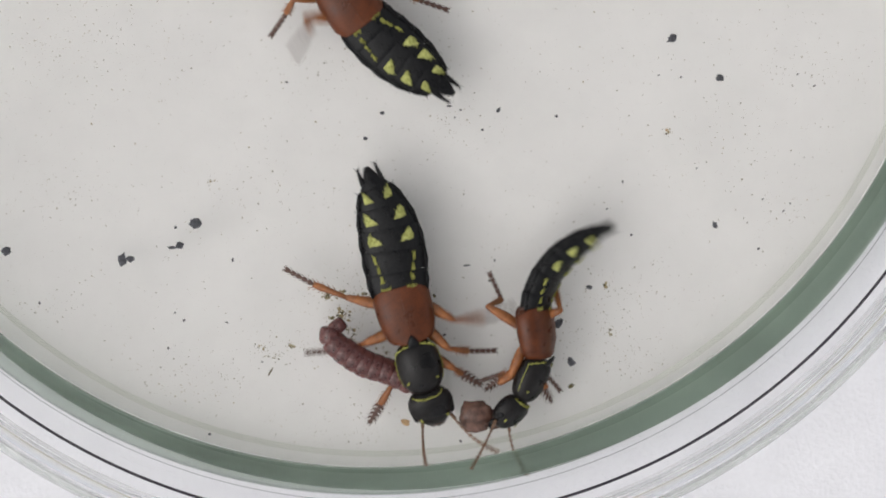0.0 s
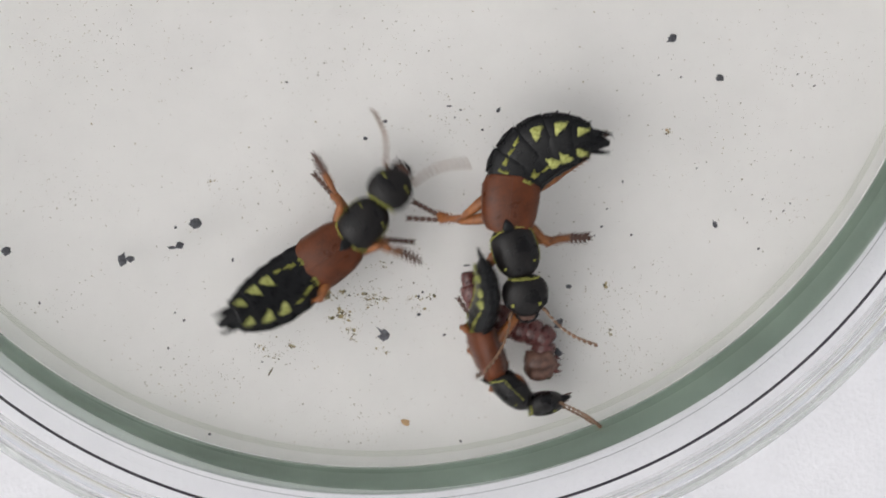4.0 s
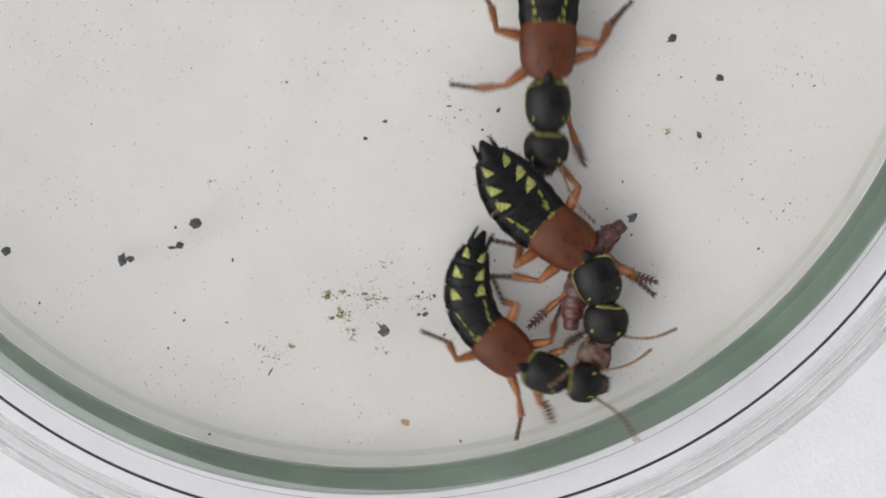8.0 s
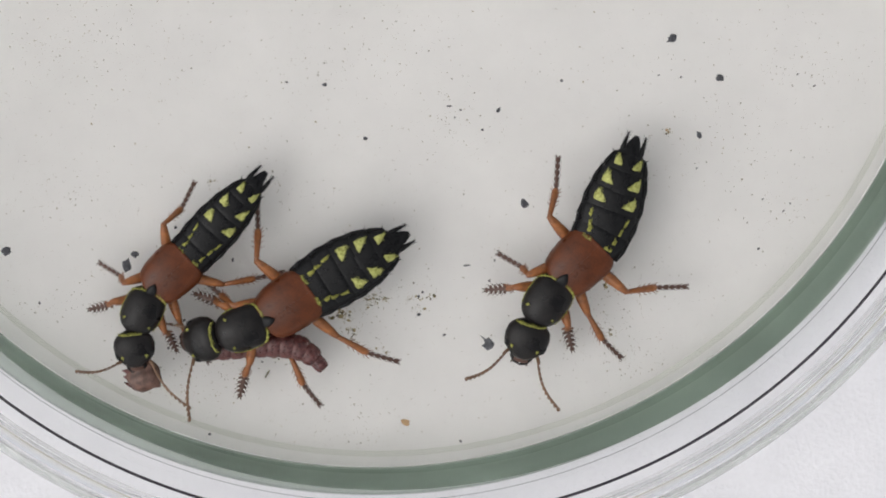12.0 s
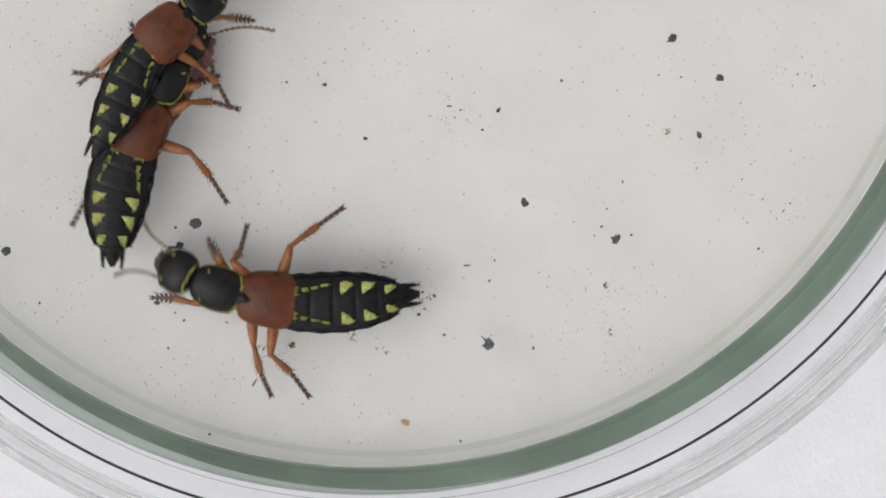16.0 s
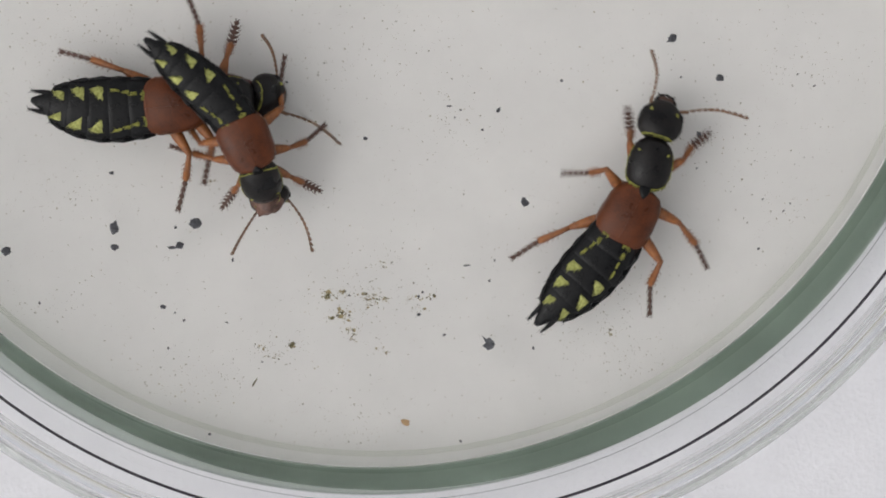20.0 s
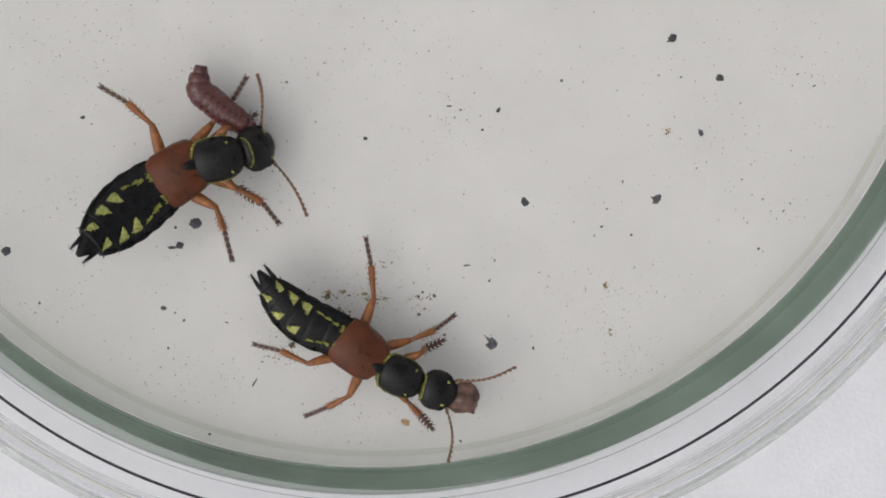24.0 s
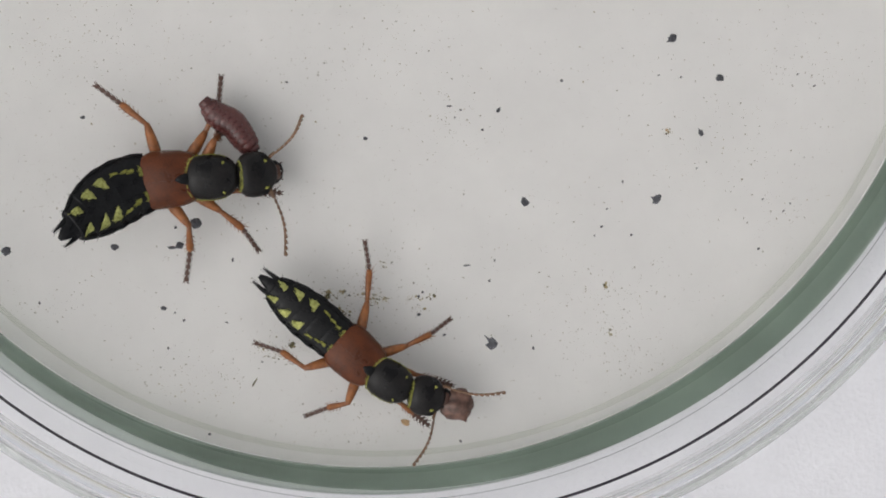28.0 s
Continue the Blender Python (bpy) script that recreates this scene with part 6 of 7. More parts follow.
    c.at(7.5, (13.1, -7.6, 13.1, -4.1, 13.0, -0.2, 12.7, 4.0, 12.5, 8.6, 12.2, 13.1), la=(15.6, -11.5), ra=(11.7, -11.5))
    c.at(7.7, (15.7, -11.7, 15.7, -8.9, 15.5, -4.6, 15.2, -0.6, 14.9, 4.2, 14.7, 8.9), ra=(15.8, -16.2), la=(18.4, -15.7))
    c.at(8, (14.2, -22.5, 14.4, -19.5, 14.4, -15.5, 14.4, -10.7, 14.5, -4.8, 14.6, -0.2), rm=(6.5, -15.6), lh=(21.4, -8.8), lm=(20.9, -9.3), lf=(18.1, -23.7), rf=(16.0, -24.7))
    c.at(8.2, (15.2, -24.1, 15.4, -21.8, 15.6, -17.9, 16.0, -13.7, 15.8, -7.6, 15.3, -2.9), rh=(8.3, -10.0), lh=(22.9, -15.7), lm=(22.7, -18.1), rm=(8.3, -19.5))
    c.at(8.5, (20.8, -30.6, 21.7, -26.4, 21.7, -22.6, 21.0, -18.8, 18.8, -15.0, 16.2, -10.8), rh=(10.6, -17.5), rm=(12.6, -23.3), lh=(24.7, -11.8), lm=(27.9, -22.2))
    c.at(8.7, (22.7, -29.9, 23.4, -27.0, 22.4, -23.2, 21.3, -19.4, 19.1, -16.5, 15.2, -11.8), rh=(11.6, -21.5), lh=(24.3, -12.9), lm=(27.7, -20.8))
    c.at(9, (23.2, -31.3, 24.6, -28.8, 24.1, -24.4, 23.4, -20.4, 21.1, -16.0, 18.4, -11.7), rh=(15.8, -22.5), rm=(16.3, -26.2), lh=(26.2, -13.1), lm=(28.6, -19.9), lf=(26.5, -30.4), la=(26.8, -34.6), ra=(21.1, -29.7))
    c.at(9.2, (22.6, -31.0, 23.8, -28.4, 24.2, -24.5, 23.7, -20.7, 20.6, -16.4, 16.3, -12.8), rh=(15.0, -21.6), lh=(26.2, -13.3), lm=(34.1, -24.1), la=(25.0, -34.2), ra=(17.5, -31.0))
    c.at(9.5, (24.6, -31.2, 24.4, -28.0, 24.0, -23.7, 23.3, -20.1, 20.6, -16.1, 16.8, -12.5), rh=(14.4, -21.2), rm=(15.7, -26.8), rf=(20.9, -29.7), lh=(26.2, -13.5), lm=(33.3, -24.2), lf=(27.3, -30.2), ra=(22.4, -35.7), la=(29.5, -28.7))
    c.at(9.7, (24.2, -30.3, 24.6, -27.9, 24.1, -24.1, 23.5, -20.4, 20.5, -16.0, 16.7, -12.5), rh=(14.5, -21.4), rm=(16.1, -26.7), lm=(33.0, -24.3), lh=(26.2, -13.5), rf=(21.2, -29.1), la=(30.6, -28.4), ra=(21.8, -33.2))
    c.at(10, (22.2, -31.6, 23.4, -28.9, 23.2, -24.2, 22.5, -20.5, 20.1, -16.9, 16.8, -12.6), rh=(14.2, -21.4), rm=(16.0, -27.4), lh=(26.1, -13.4), lm=(32.4, -24.5), lf=(26.6, -29.6), rf=(20.1, -30.4), la=(22.6, -36.0))
    c.at(10.2, (25.5, -32.9, 25.6, -29.3, 24.4, -25.2, 23.0, -21.2, 20.1, -17.4, 17.0, -13.1), rh=(14.3, -21.7), rm=(16.5, -27.0), lm=(32.8, -24.6), lh=(26.5, -13.5), la=(30.8, -34.2), rf=(22.8, -32.5))
    c.at(10.5, (18.5, -34.2, 21.0, -30.6, 22.7, -26.7, 23.1, -22.9, 21.0, -18.9, 18.6, -14.6), rh=(14.2, -21.7), rm=(15.7, -27.5), rf=(17.4, -30.9), lh=(30.0, -18.1), lm=(30.9, -30.9), lf=(27.1, -32.4), ra=(13.9, -32.5), la=(16.6, -36.5))
    c.at(11, (12.8, -36.3, 15.7, -34.4, 18.3, -31.5, 20.8, -27.8, 21.9, -22.8, 21.7, -18.1), rh=(14.7, -21.6), rm=(14.7, -27.3), rf=(12.0, -33.2), lh=(30.4, -24.8), lm=(24.8, -38.0), lf=(20.7, -37.5), ra=(8.6, -33.5), la=(10.7, -39.8))
    c.at(11.2, (13.0, -39.4, 15.1, -36.3, 17.2, -32.5, 19.6, -28.6, 20.5, -24.1, 21.0, -18.8), rh=(15.1, -20.9), rm=(10.7, -30.3), lh=(27.7, -26.9), lm=(24.5, -37.4), rf=(12.3, -32.8), lf=(17.9, -38.8), la=(15.7, -43.4), ra=(9.6, -40.4))
    c.at(11.5, (9.9, -37.0, 12.6, -35.1, 15.4, -32.2, 18.6, -28.8, 20.6, -24.5, 21.5, -20.4), rh=(15.3, -22.2), rm=(10.5, -30.1), lh=(26.0, -32.7), lm=(21.2, -39.0), lf=(16.9, -38.6), ra=(6.1, -35.1), la=(10.7, -40.9))
    c.at(12, (12.3, -38.3, 13.1, -35.4, 15.6, -31.8, 18.3, -29.1, 20.1, -24.6, 21.7, -20.3), rh=(15.4, -21.9), rm=(10.5, -29.9), lh=(26.2, -32.7), lm=(21.4, -39.3), ra=(7.4, -39.5), la=(15.3, -42.2))
    c.at(12.5, (18.7, -40.4, 18.5, -37.3, 18.3, -33.6, 18.3, -29.8, 19.4, -25.0, 21.3, -20.4), rh=(11.1, -27.0), rm=(10.7, -30.1), rf=(14.8, -40.3), lh=(26.1, -32.5), lm=(26.4, -34.7), ra=(15.4, -42.9), la=(24.5, -38.4))
    c.at(14.5, (-5.5, -34.4, -1.9, -34.6, 2.1, -34.6, 6.2, -33.7, 11.1, -32.8, 15.9, -31.1), rh=(8.3, -25.6), rm=(0.0, -28.5), rf=(-3.5, -32.1), lh=(10.8, -40.9), lm=(7.2, -42.5), lf=(-4.2, -37.6))
    c.at(14.7, (-10.1, -33.6, -7.4, -33.7, -3.0, -33.7, 1.1, -33.2, 5.9, -33.0, 11.6, -32.3), rh=(5.3, -25.5), rm=(-5.5, -26.9), lh=(5.3, -40.8), lm=(-2.0, -41.8), lf=(-9.0, -38.6))
    c.at(15, (-13.0, -37.9, -9.9, -37.7, -5.8, -36.3, -1.2, -34.8, 4.0, -33.7, 9.0, -32.2), rh=(-1.4, -26.6), rm=(-11.4, -34.1), lh=(4.4, -42.5), lm=(-3.3, -45.3), lf=(-8.7, -40.6))
    c.at(15.2, (-14.2, -36.3, -11.4, -36.7, -7.8, -37.0, -4.0, -35.6, 1.0, -34.0, 6.3, -32.1), rh=(-1.3, -27.5), rm=(-8.5, -31.6), rf=(-11.4, -32.7), lh=(3.4, -42.0), lm=(-8.9, -44.7))
    c.at(15.5, (-16.4, -36.3, -13.5, -36.6, -9.6, -36.3, -5.6, -35.1, 0.1, -34.2, 5.1, -32.7), rh=(-3.2, -26.5), rm=(-10.9, -28.5), lh=(-0.4, -42.0), lm=(-8.1, -43.4), la=(-17.1, -40.0))
    c.at(15.7, (-15.5, -37.4, -13.0, -37.1, -9.2, -35.7, -5.1, -33.8, -0.3, -32.8, 5.4, -32.6), rh=(-2.9, -26.2), rm=(-10.6, -28.6), rf=(-14.2, -33.2), lh=(-0.6, -41.7), lm=(-8.3, -43.3), la=(-18.7, -42.3))
    c.at(16, (-17.3, -30.5, -14.9, -31.8, -11.1, -33.1, -7.1, -33.6, -2.5, -33.6, 3.4, -33.0), rh=(-2.7, -26.0), rm=(-10.7, -27.5), rf=(-13.9, -28.6), lh=(-5.6, -41.9), lm=(-8.4, -42.7), lf=(-18.7, -33.5), ra=(-18.7, -26.5), la=(-21.3, -30.9))
    c.at(16.2, (-18.4, -27.0, -15.6, -28.7, -12.0, -30.9, -8.5, -32.6, -3.2, -33.3, 2.3, -33.8), rh=(-2.3, -26.2), rm=(-10.1, -26.3), rf=(-15.7, -24.4), lh=(-5.5, -41.5), lm=(-17.7, -37.9), lf=(-17.9, -34.0), ra=(-19.3, -21.3))
    c.at(16.5, (-26.8, -25.4, -24.4, -27.1, -21.8, -28.7, -18.1, -29.7, -12.9, -30.7, -7.6, -31.6), rh=(-14.1, -22.3), rm=(-21.7, -21.8), lh=(-13.6, -37.6), lm=(-23.8, -34.1))
    c.at(16.7, (-32.3, -21.2, -31.0, -23.4, -28.2, -26.2, -23.7, -27.9, -18.8, -28.4, -12.9, -27.4), rh=(-19.6, -22.9), lh=(-20.2, -35.7), lm=(-24.3, -33.3))
    c.at(17, (-32.8, -31.9, -30.6, -30.2, -27.6, -27.7, -24.2, -25.3, -20.0, -22.4, -15.9, -18.4), rh=(-28.2, -21.2), rm=(-31.3, -26.2), lh=(-15.4, -31.6), lm=(-25.1, -34.8), lf=(-28.8, -33.1))
    c.at(17.2, (-27.2, -33.9, -26.5, -31.2, -25.2, -27.9, -22.3, -24.1, -18.1, -20.7, -13.6, -17.9), rm=(-28.0, -21.9), lh=(-16.9, -31.8), la=(-20.9, -34.3), ra=(-30.3, -33.3))
    c.at(17.5, (-18.3, -36.4, -19.4, -33.0, -20.9, -29.2, -21.2, -25.4, -20.4, -20.4, -18.3, -16.4), rm=(-29.6, -29.5), lh=(-12.8, -24.4), lm=(-12.8, -27.9), rf=(-20.3, -38.2), ra=(-20.5, -41.1), la=(-12.1, -33.6))
    c.at(17.7, (-12.7, -37.4, -14.9, -35.3, -17.7, -32.6, -20.5, -29.2, -21.6, -24.9, -20.1, -19.0), lh=(-13.5, -24.2), lm=(-13.2, -29.0), lf=(-12.8, -33.4), rh=(-28.9, -26.3), rm=(-22.7, -37.7), la=(-8.1, -34.6), ra=(-13.2, -42.6))
    c.at(18, (-3.9, -40.3, -6.7, -39.0, -10.3, -37.2, -13.6, -35.2, -17.6, -32.9, -21.8, -30.2), lh=(-12.1, -27.8), lm=(-10.6, -28.7), lf=(-3.4, -37.9), rh=(-19.2, -39.3), rm=(-16.9, -40.6), rf=(-7.8, -41.9), la=(-1.5, -36.3), ra=(-6.2, -45.1))
    c.at(18.2, (-7.3, -45.0, -8.2, -41.5, -10.1, -37.6, -13.2, -34.7, -17.5, -32.6, -22.0, -29.5), lh=(-12.1, -28.1), lm=(-2.1, -35.2), lf=(-5.2, -38.8), rh=(-18.9, -38.9), rm=(-16.3, -40.7), la=(-4.2, -43.1), ra=(-11.4, -44.4))
    c.at(18.5, (1.3, -41.7, -1.6, -40.6, -5.4, -39.3, -9.4, -37.5, -13.6, -35.4, -17.9, -33.0), lh=(-10.6, -28.9), lm=(-2.2, -35.3), lf=(1.1, -38.9), rh=(-18.6, -39.0), rm=(-9.0, -44.9), la=(5.9, -38.3), ra=(4.0, -45.6))
    c.at(18.7, (5.4, -41.7, 2.6, -40.6, -1.4, -39.2, -5.4, -37.8, -9.3, -36.1, -14.1, -33.3), lh=(-6.0, -31.3), lm=(-0.6, -34.0), lf=(5.8, -39.4), rh=(-13.5, -41.6), rm=(-4.7, -46.0), la=(9.3, -38.8))
    c.at(19, (14.5, -39.9, 11.3, -39.6, 7.2, -39.1, 3.1, -38.6, -1.6, -37.4, -5.8, -35.2), lh=(0.2, -31.2), lm=(8.4, -32.7), lf=(12.1, -36.7), rh=(0.3, -44.3), rm=(0.7, -45.2), rf=(13.7, -43.6), la=(16.5, -34.9), ra=(16.4, -43.2))
    c.at(19.2, (18.1, -37.3, 14.9, -37.4, 10.9, -37.9, 6.8, -38.2, 1.5, -38.2, -3.5, -36.8), lh=(0.3, -32.1), lm=(8.7, -32.4), lf=(15.0, -34.3), rh=(0.5, -44.5), rm=(9.2, -44.5), rf=(17.0, -40.7), la=(17.8, -32.8), ra=(20.7, -41.1))
    c.at(19.5, (20.6, -29.2, 17.9, -30.8, 14.7, -33.2, 11.0, -35.4, 6.5, -37.3, 1.7, -38.0), lh=(4.1, -32.8), lm=(9.7, -27.5), rh=(13.1, -42.8), rm=(14.4, -42.3), rf=(21.3, -32.1), la=(18.7, -25.1), ra=(24.9, -30.9))
    c.at(19.7, (24.9, -28.4, 22.1, -29.3, 18.5, -31.2, 15.0, -33.8, 10.7, -36.5, 5.9, -38.4), lh=(9.6, -29.1), lm=(10.8, -28.3), rh=(12.7, -43.2), rm=(23.1, -37.7), lf=(20.8, -26.4), la=(24.2, -24.1), ra=(29.0, -30.1))
    c.at(19.9, (25.3, -24.6, 23.2, -26.1, 20.6, -28.5, 17.1, -30.9, 13.6, -33.9, 9.5, -37.3), lh=(8.9, -29.8), lm=(16.5, -22.9), lf=(21.9, -23.7), rf=(27.9, -28.9), rm=(23.5, -34.7), rh=(18.9, -39.1))
    c.at(20, (24.2, -17.2, 23.4, -20.0, 22.4, -24.2, 20.4, -28.0, 17.3, -31.8, 13.8, -35.3), lh=(11.5, -30.3), lm=(15.9, -23.1), lf=(21.2, -17.6), rh=(23.2, -35.0), rm=(28.0, -31.0), rf=(28.1, -19.7), la=(22.6, -12.5), ra=(30.9, -18.3))
    c.at(20.1, (25.2, -17.4, 23.8, -19.7, 22.5, -24.0, 19.4, -27.5, 16.8, -31.1, 14.3, -35.1), lm=(15.4, -23.1), rf=(27.8, -19.7), rm=(27.9, -31.1), rh=(24.6, -32.8), lh=(12.2, -30.1))
    c.at(20.2, (32.2, -15.3, 30.4, -17.2, 27.6, -20.1, 24.3, -23.3, 21.0, -26.9, 17.4, -30.9), lh=(15.7, -24.1), rm=(32.5, -27.0), rh=(24.6, -32.5), lf=(27.2, -15.6), ra=(37.4, -16.5))
    c.at(20.5, (35.9, -7.0, 34.2, -10.3, 32.2, -14.1, 30.1, -17.9, 27.7, -21.7, 24.7, -25.8), lh=(22.0, -18.7), lm=(25.2, -10.7), rh=(35.4, -21.9), rm=(37.1, -22.1))
    c.at(20.7, (36.8, -4.3, 35.6, -7.1, 34.1, -10.2, 31.9, -14.2, 30.1, -18.4, 27.3, -23.2), lh=(25.3, -15.7), rh=(35.7, -23.2))
    c.at(21, (39.5, 2.6, 38.6, -0.2, 37.2, -3.9, 35.9, -7.6, 34.5, -11.3, 32.7, -15.3), rh=(40.0, -14.6))
    c.at(21.2, (41.0, 7.9, 40.1, 5.1, 38.7, 1.1, 37.4, -2.9, 35.7, -6.8, 33.7, -11.3))
    c.at(21.5, (37.9, 14.5, 38.4, 11.3, 38.7, 7.4, 38.5, 3.8, 37.4, -0.2, 35.8, -4.1))
    c.at(23.5, (29.0, 23.6, 30.9, 20.9, 32.8, 17.3, 34.2, 13.6, 35.6, 9.0, 36.2, 4.0))
    c.at(28, (28.1, 24.5, 29.9, 21.6, 32.1, 17.9, 33.7, 14.3, 35.4, 9.7, 36.2, 4.7))
    for actor in (a, b, c):
        actor.key_all()
    backs = []

    def g(t, line):
        backs.append((t, line))
    g(0, (-2.8, -35.6, -3.7, -36.9, -1.1, -38.9, 1.3, -39.8, 3.9, -41.3))
    g(0.5, (-2.2, -35.3, -3.0, -37.2, -1.7, -38.7, 0.2, -39.7, 2.9, -41.6))
    g(1, (-0.7, -35.1, -2.0, -36.9, -0.2, -38.9, 2.9, -39.4, 6.5, -37.4))
    g(1.5, (-0.9, -34.6, -1.8, -36.3, 0.1, -37.7, 3.4, -37.2, 7.3, -36.8))
    g(2, (-0.5, -35.1, 1.0, -36.7, 3.6, -37.7, 6.0, -38.6, 7.9, -38.2))
    g(2.5, (1.8, -35.0, 2.7, -36.9, 3.6, -39.3, 4.4, -42.2, 4.8, -44.6))
    g(3, (8.9, -35.0, 8.6, -37.4, 8.2, -39.8, 8.2, -42.7, 8.4, -45.6))
    g(3.5, (5.8, -33.8, 6.3, -36.2, 8.7, -38.1, 10.6, -40.1, 9.7, -43.0))
    g(5.5, (19.3, -23.8, 20.7, -25.2, 22.4, -28.1, 24.1, -29.1, 25.6, -30.1))
    g(6, (19.6, -23.1, 20.4, -24.6, 21.2, -26.5, 21.7, -28.9, 22.2, -31.3))
    g(6.5, (20.4, -23.3, 21.1, -24.7, 22.1, -26.7, 23.1, -29.1, 23.6, -31.5))
    g(7, (22.1, -26.0, 20.9, -27.4, 19.8, -29.8, 18.8, -33.1, 17.9, -37.0))
    g(7.5, (13.6, -43.5, 14.6, -41.6, 16.0, -39.1, 17.4, -36.7, 18.4, -33.8))
    g(8, (20.7, -27.4, 19.5, -28.4, 18.3, -29.8, 16.9, -33.1, 16.5, -36.0))
    g(9, (14.1, -35.0, 13.1, -36.5, 12.2, -37.9, 11.5, -39.3, 10.8, -41.3))
    g(9.5, (10.7, -34.8, 7.8, -34.8, 5.0, -36.3, 2.1, -36.3, -0.3, -35.8))
    g(10, (-1.1, -30.7, -0.8, -32.1, -2.0, -33.1, -3.5, -33.1, -5.1, -32.1))
    g(10.5, (-4.2, -40.1, -6.6, -40.6, -9.5, -39.6, -11.4, -38.2, -12.7, -37.2))
    g(11, (-3.9, -38.8, -5.8, -38.8, -8.7, -38.3, -12.5, -38.3, -16.3, -37.8))
    g(11.5, (-3.9, -39.1, -5.1, -37.6, -7.5, -36.6, -10.8, -37.1, -14.2, -37.1))
    g(12, (-4.4, -39.3, -6.1, -37.8, -8.7, -37.3, -12.5, -37.6, -16.3, -38.3))
    g(12.5, (-5.2, -38.4, -7.1, -37.4, -9.5, -37.1, -12.9, -38.5, -16.2, -40.5))
    g(14.5, (-17.0, -34.3, -18.4, -32.8, -19.8, -29.9, -21.2, -27.5, -22.6, -26.1))
    g(15, (-22.3, -31.1, -22.5, -28.7, -22.2, -25.9, -22.0, -23.0, -21.5, -20.7))
    g(16, (-17.9, -19.3, -17.0, -17.4, -16.0, -15.5, -14.8, -13.7, -13.7, -11.8))
    g(17, (-19.3, -15.1, -16.0, -14.1, -12.7, -13.2, -10.4, -13.0, -8.5, -12.7))
    g(18, (-17.4, -13.6, -15.1, -13.7, -12.3, -13.4, -9.9, -13.2, -7.6, -13.0))
    g(19, (-19.8, -13.4, -18.7, -14.3, -17.2, -14.2, -15.6, -13.8, -13.7, -13.4))
    g(19.5, (-19.5, -13.0, -18.3, -14.0, -15.9, -13.4, -13.1, -13.1, -10.3, -12.8))
    g(20, (-17.0, -14.6, -15.6, -15.3, -13.7, -15.5, -11.8, -15.8, -9.9, -16.2))
    g(20.5, (-18.5, -13.1, -17.3, -13.8, -15.4, -15.0, -12.6, -16.0, -9.7, -16.9))
    g(21, (-14.6, -14.6, -14.4, -15.5, -13.7, -16.9, -11.4, -17.9, -8.6, -19.1))
    g(21.5, (-15.0, -15.0, -14.1, -16.5, -12.7, -16.9, -10.8, -16.7, -8.9, -16.3))
    g(24, (-14.4, -14.4, -14.5, -16.0, -13.5, -16.9, -12.3, -17.9, -10.4, -19.1))
    g(25, (-14.3, -16.9, -13.5, -17.6, -12.1, -18.6, -10.4, -19.5, -9.0, -20.0))
    g(26, (-14.4, -16.9, -13.5, -17.9, -12.1, -18.8, -10.4, -19.8, -8.8, -20.7))
    g(27, (-13.9, -17.2, -13.0, -18.1, -11.8, -18.8, -10.9, -20.0, -10.2, -20.9))
    g(28, (-13.9, -17.2, -13.0, -18.1, -11.8, -18.8, -10.9, -20.0, -10.2, -20.9))
    crawl(backs)
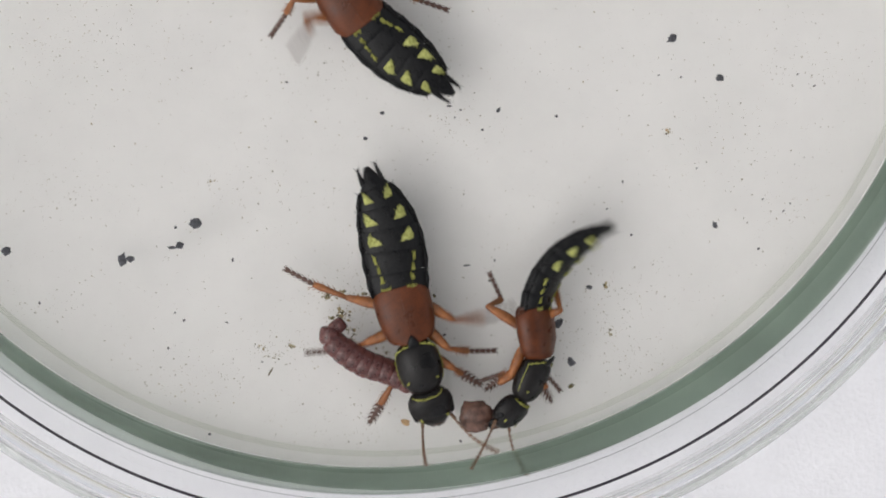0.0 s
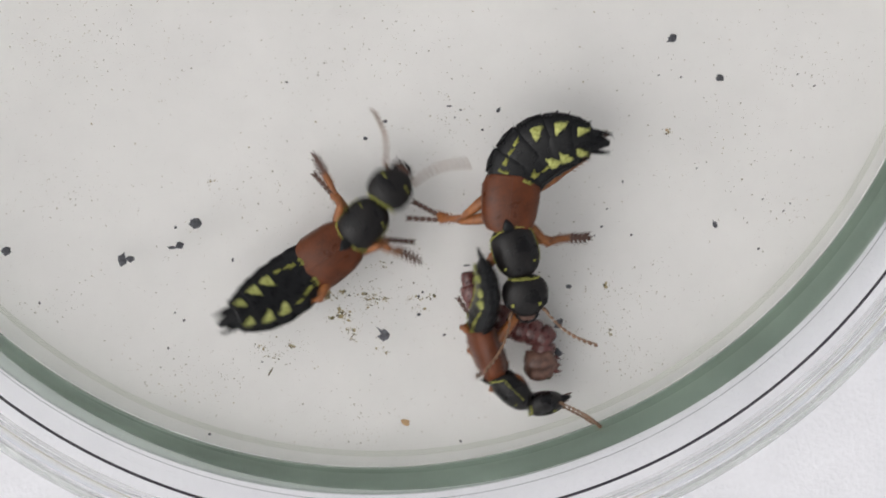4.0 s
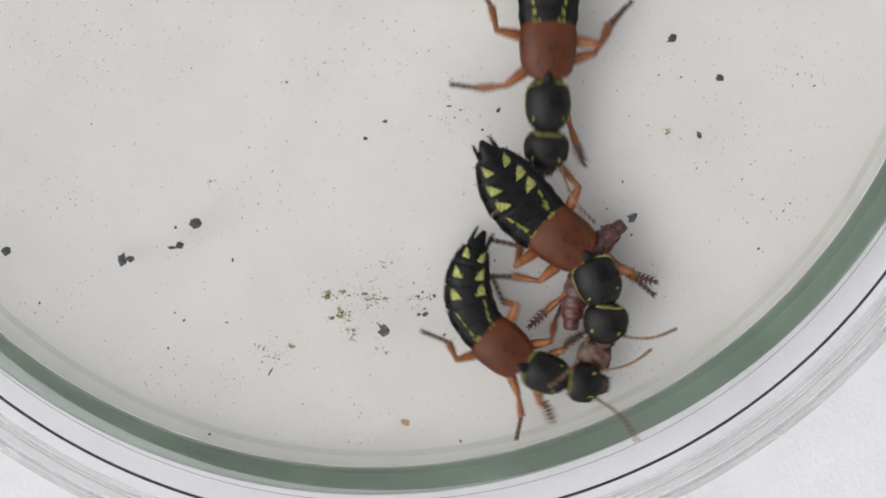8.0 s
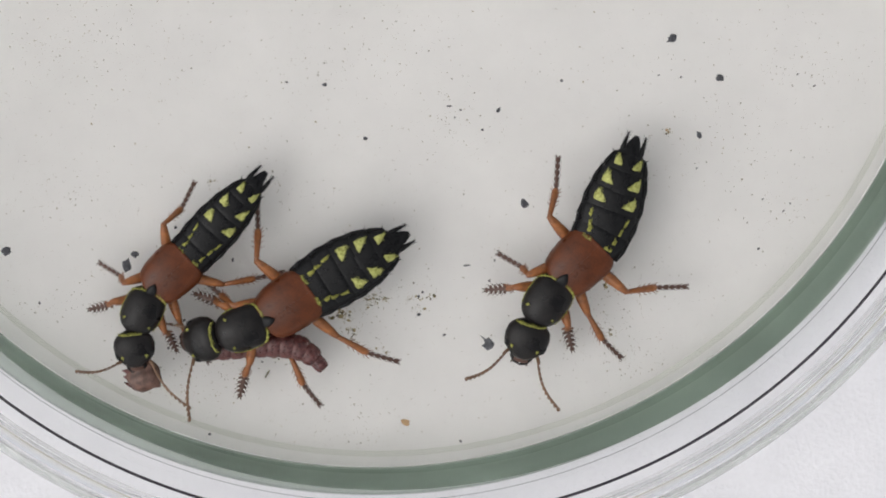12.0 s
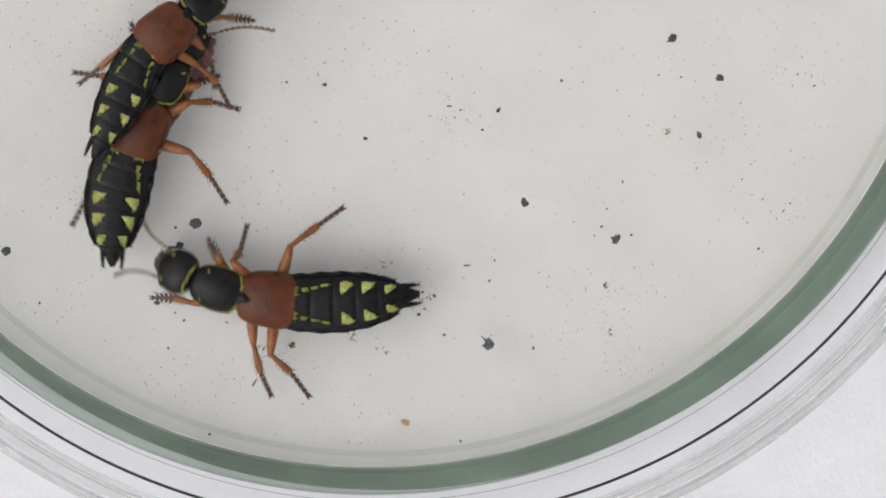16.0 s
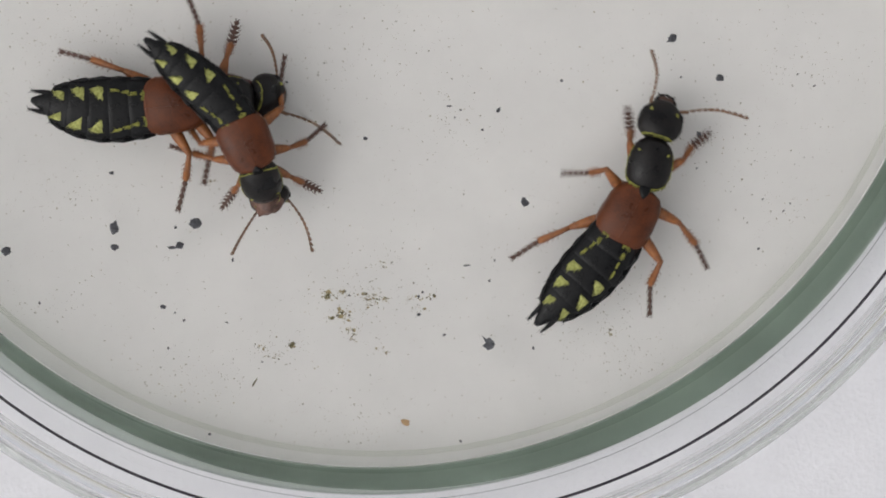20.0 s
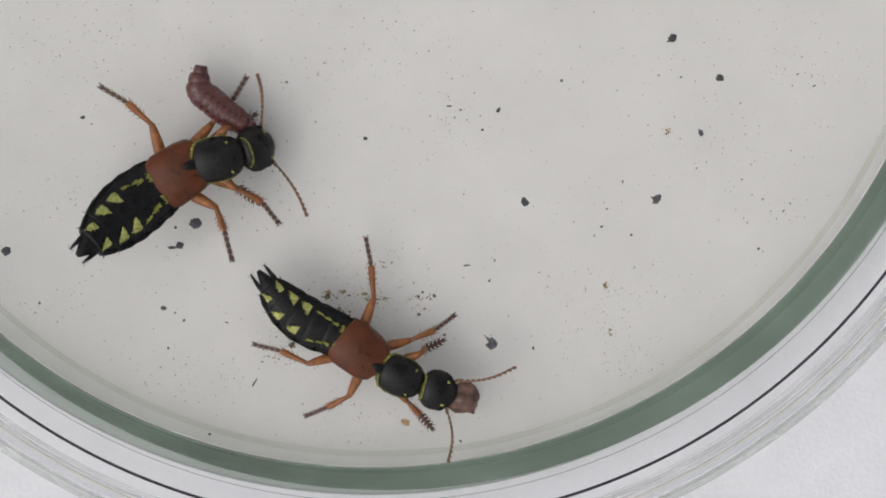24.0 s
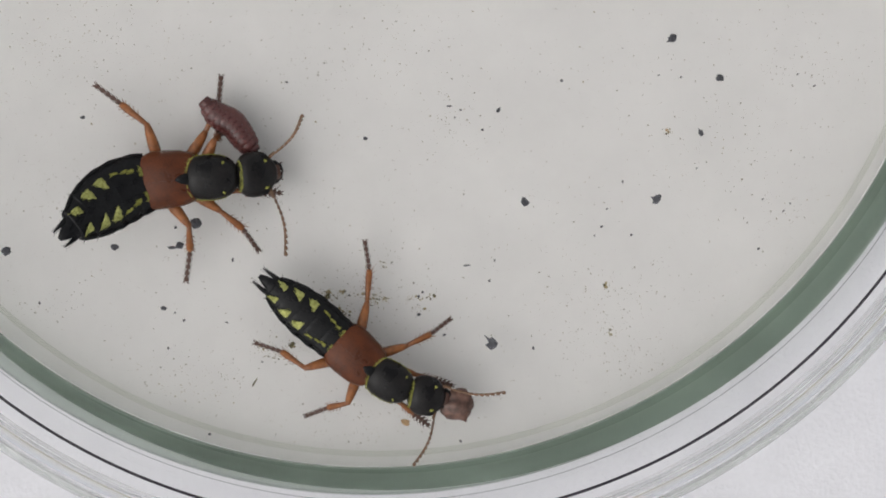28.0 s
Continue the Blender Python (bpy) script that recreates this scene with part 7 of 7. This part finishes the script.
    walk(scrap_root, [
        (0, pose(0.0084, -0.0435, 0.0013, 0, 0, 173)),
        (0.5, pose(0.0086, -0.0430, 0.0013, 0, 0, 138)),
        (1, pose(0.0080, -0.0417, 0.0014, 0, 0, 104)),
        (1.5, pose(0.0092, -0.0411, 0.0013, 0, 0, 172)),
        (2, pose(0.0097, -0.0430, 0.0022, 0, 0, 150)),
        (2.5, pose(0.0054, -0.0439, 0.0013, 0, 0, 150)),
        (3, pose(0.0086, -0.0434, 0.0030, 0, 0, 100)),
        (3.5, pose(0.0106, -0.0420, 0.0013, 0, 0, 184)),
        (5.5, pose(0.0236, -0.0310, 0.0027, 0, 0, 104)),
        (6, pose(0.0226, -0.0357, 0.0018, 0, 0, 38)),
        (6.5, pose(0.0216, -0.0353, 0.0025, 0, 0, 58)),
        (7, pose(0.0179, -0.0374, 0.0020, 0, 0, 26)),
        (7.5, pose(0.0146, -0.0410, 0.0013, 0, 0, 64)),
        (8, pose(0.0184, -0.0381, 0.0013, 0, 0, 118)),
        (8.5, pose(0.0159, -0.0420, 0.0018, 0, 0, 139)),
        (9, pose(0.0110, -0.0434, 0.0020, 0, 0, 119)),
        (9.5, pose(0.0002, -0.0362, 0.0013, 0, 0, 39)),
        (10, pose(-0.0048, -0.0322, 0.0013, 0, 0, -22)),
        (10.5, pose(-0.0114, -0.0389, 0.0013, 0, 0, -35)),
        (11, pose(-0.0184, -0.0392, 0.0013, 0, 0, 15)),
        (11.5, pose(-0.0161, -0.0367, 0.0013, 0, 0, -6)),
        (12, pose(-0.0192, -0.0399, 0.0013, 0, 0, 10)),
        (12.5, pose(-0.0172, -0.0404, 0.0013, 0, 0, 19)),
        (14.5, pose(-0.0257, -0.0208, 0.0021, 0, 0, 99)),
        (14.7, pose(-0.0264, -0.0209, 0.0022, 0, 0, 140)),
        (15, pose(-0.0243, -0.0163, 0.0022, 0, 0, 60)),
        (15.2, pose(-0.0238, -0.0141, 0.0023, 0, 0, 89)),
        (15.5, pose(-0.0212, -0.0096, 0.0023, 0, 0, 59)),
        (15.7, pose(-0.0179, -0.0045, 0.0024, 0, 0, 66)),
        (16, pose(-0.0115, -0.0063, 0.0025, 0, 0, 44)),
        (16.2, pose(-0.0104, -0.0085, 0.0025, 0, 0, 30)),
        (16.5, pose(-0.0057, -0.0101, 0.0025, 0, 0, 16)),
        (16.7, pose(-0.0062, -0.0101, 0.0025, 0, 0, 40)),
        (17, pose(-0.0033, -0.0103, 0.0025, 0, 0, -24)),
        (17.2, pose(-0.0033, -0.0125, 0.0025, 0, 0, -22)),
        (17.5, pose(-0.0025, -0.0155, 0.0025, 0, 0, -26)),
        (17.7, pose(-0.0052, -0.0194, 0.0025, 0, 0, -37)),
        (18, pose(-0.0035, -0.0194, 0.0025, 0, 0, -72)),
        (18.2, pose(-0.0034, -0.0200, 0.0025, 0, 0, -75)),
        (18.5, pose(-0.0058, -0.0213, 0.0025, 0, 0, -98)),
        (18.7, pose(-0.0087, -0.0229, 0.0025, 0, 0, -104)),
        (19, pose(-0.0067, -0.0220, 0.0025, 0, 0, -96)),
        (19.2, pose(-0.0060, -0.0217, 0.0025, 0, 0, -82)),
        (19.5, pose(-0.0061, -0.0213, 0.0025, 0, 0, -79)),
        (19.7, pose(-0.0074, -0.0232, 0.0025, 0, 0, -80)),
        (20, pose(-0.0089, -0.0250, 0.0025, 0, 0, -66)),
        (20.2, pose(-0.0086, -0.0245, 0.0025, 0, 0, -78)),
        (20.5, pose(-0.0035, -0.0233, 0.0025, 0, 0, -5)),
        (20.7, pose(-0.0034, -0.0228, 0.0022, 0, 0, 23)),
        (21, pose(-0.0071, -0.0323, 0.0034, 0, 0, -57)),
        (21.2, pose(-0.0043, -0.0333, 0.0014, 0, 0, -41)),
        (21.5, pose(-0.0001, -0.0398, 0.0014, 0, 0, -50)),
        (23.5, pose(0.0075, -0.0419, 0.0014, 0, 0, -10)),
        (24, pose(0.0075, -0.0419, 0.0014, 0, 0, -10)),
        (25, pose(0.0069, -0.0430, 0.0014, 0, 0, -18)),
        (26, pose(0.0068, -0.0430, 0.0014, 0, 0, -18)),
        (27, pose(0.0069, -0.0428, 0.0014, 0, 0, -18)),
        (28, pose(0.0070, -0.0425, 0.0014, 0, 0, -16)),
    ])
    for ob, rows in LOOSE:
        walk(ob, rows)


motions()
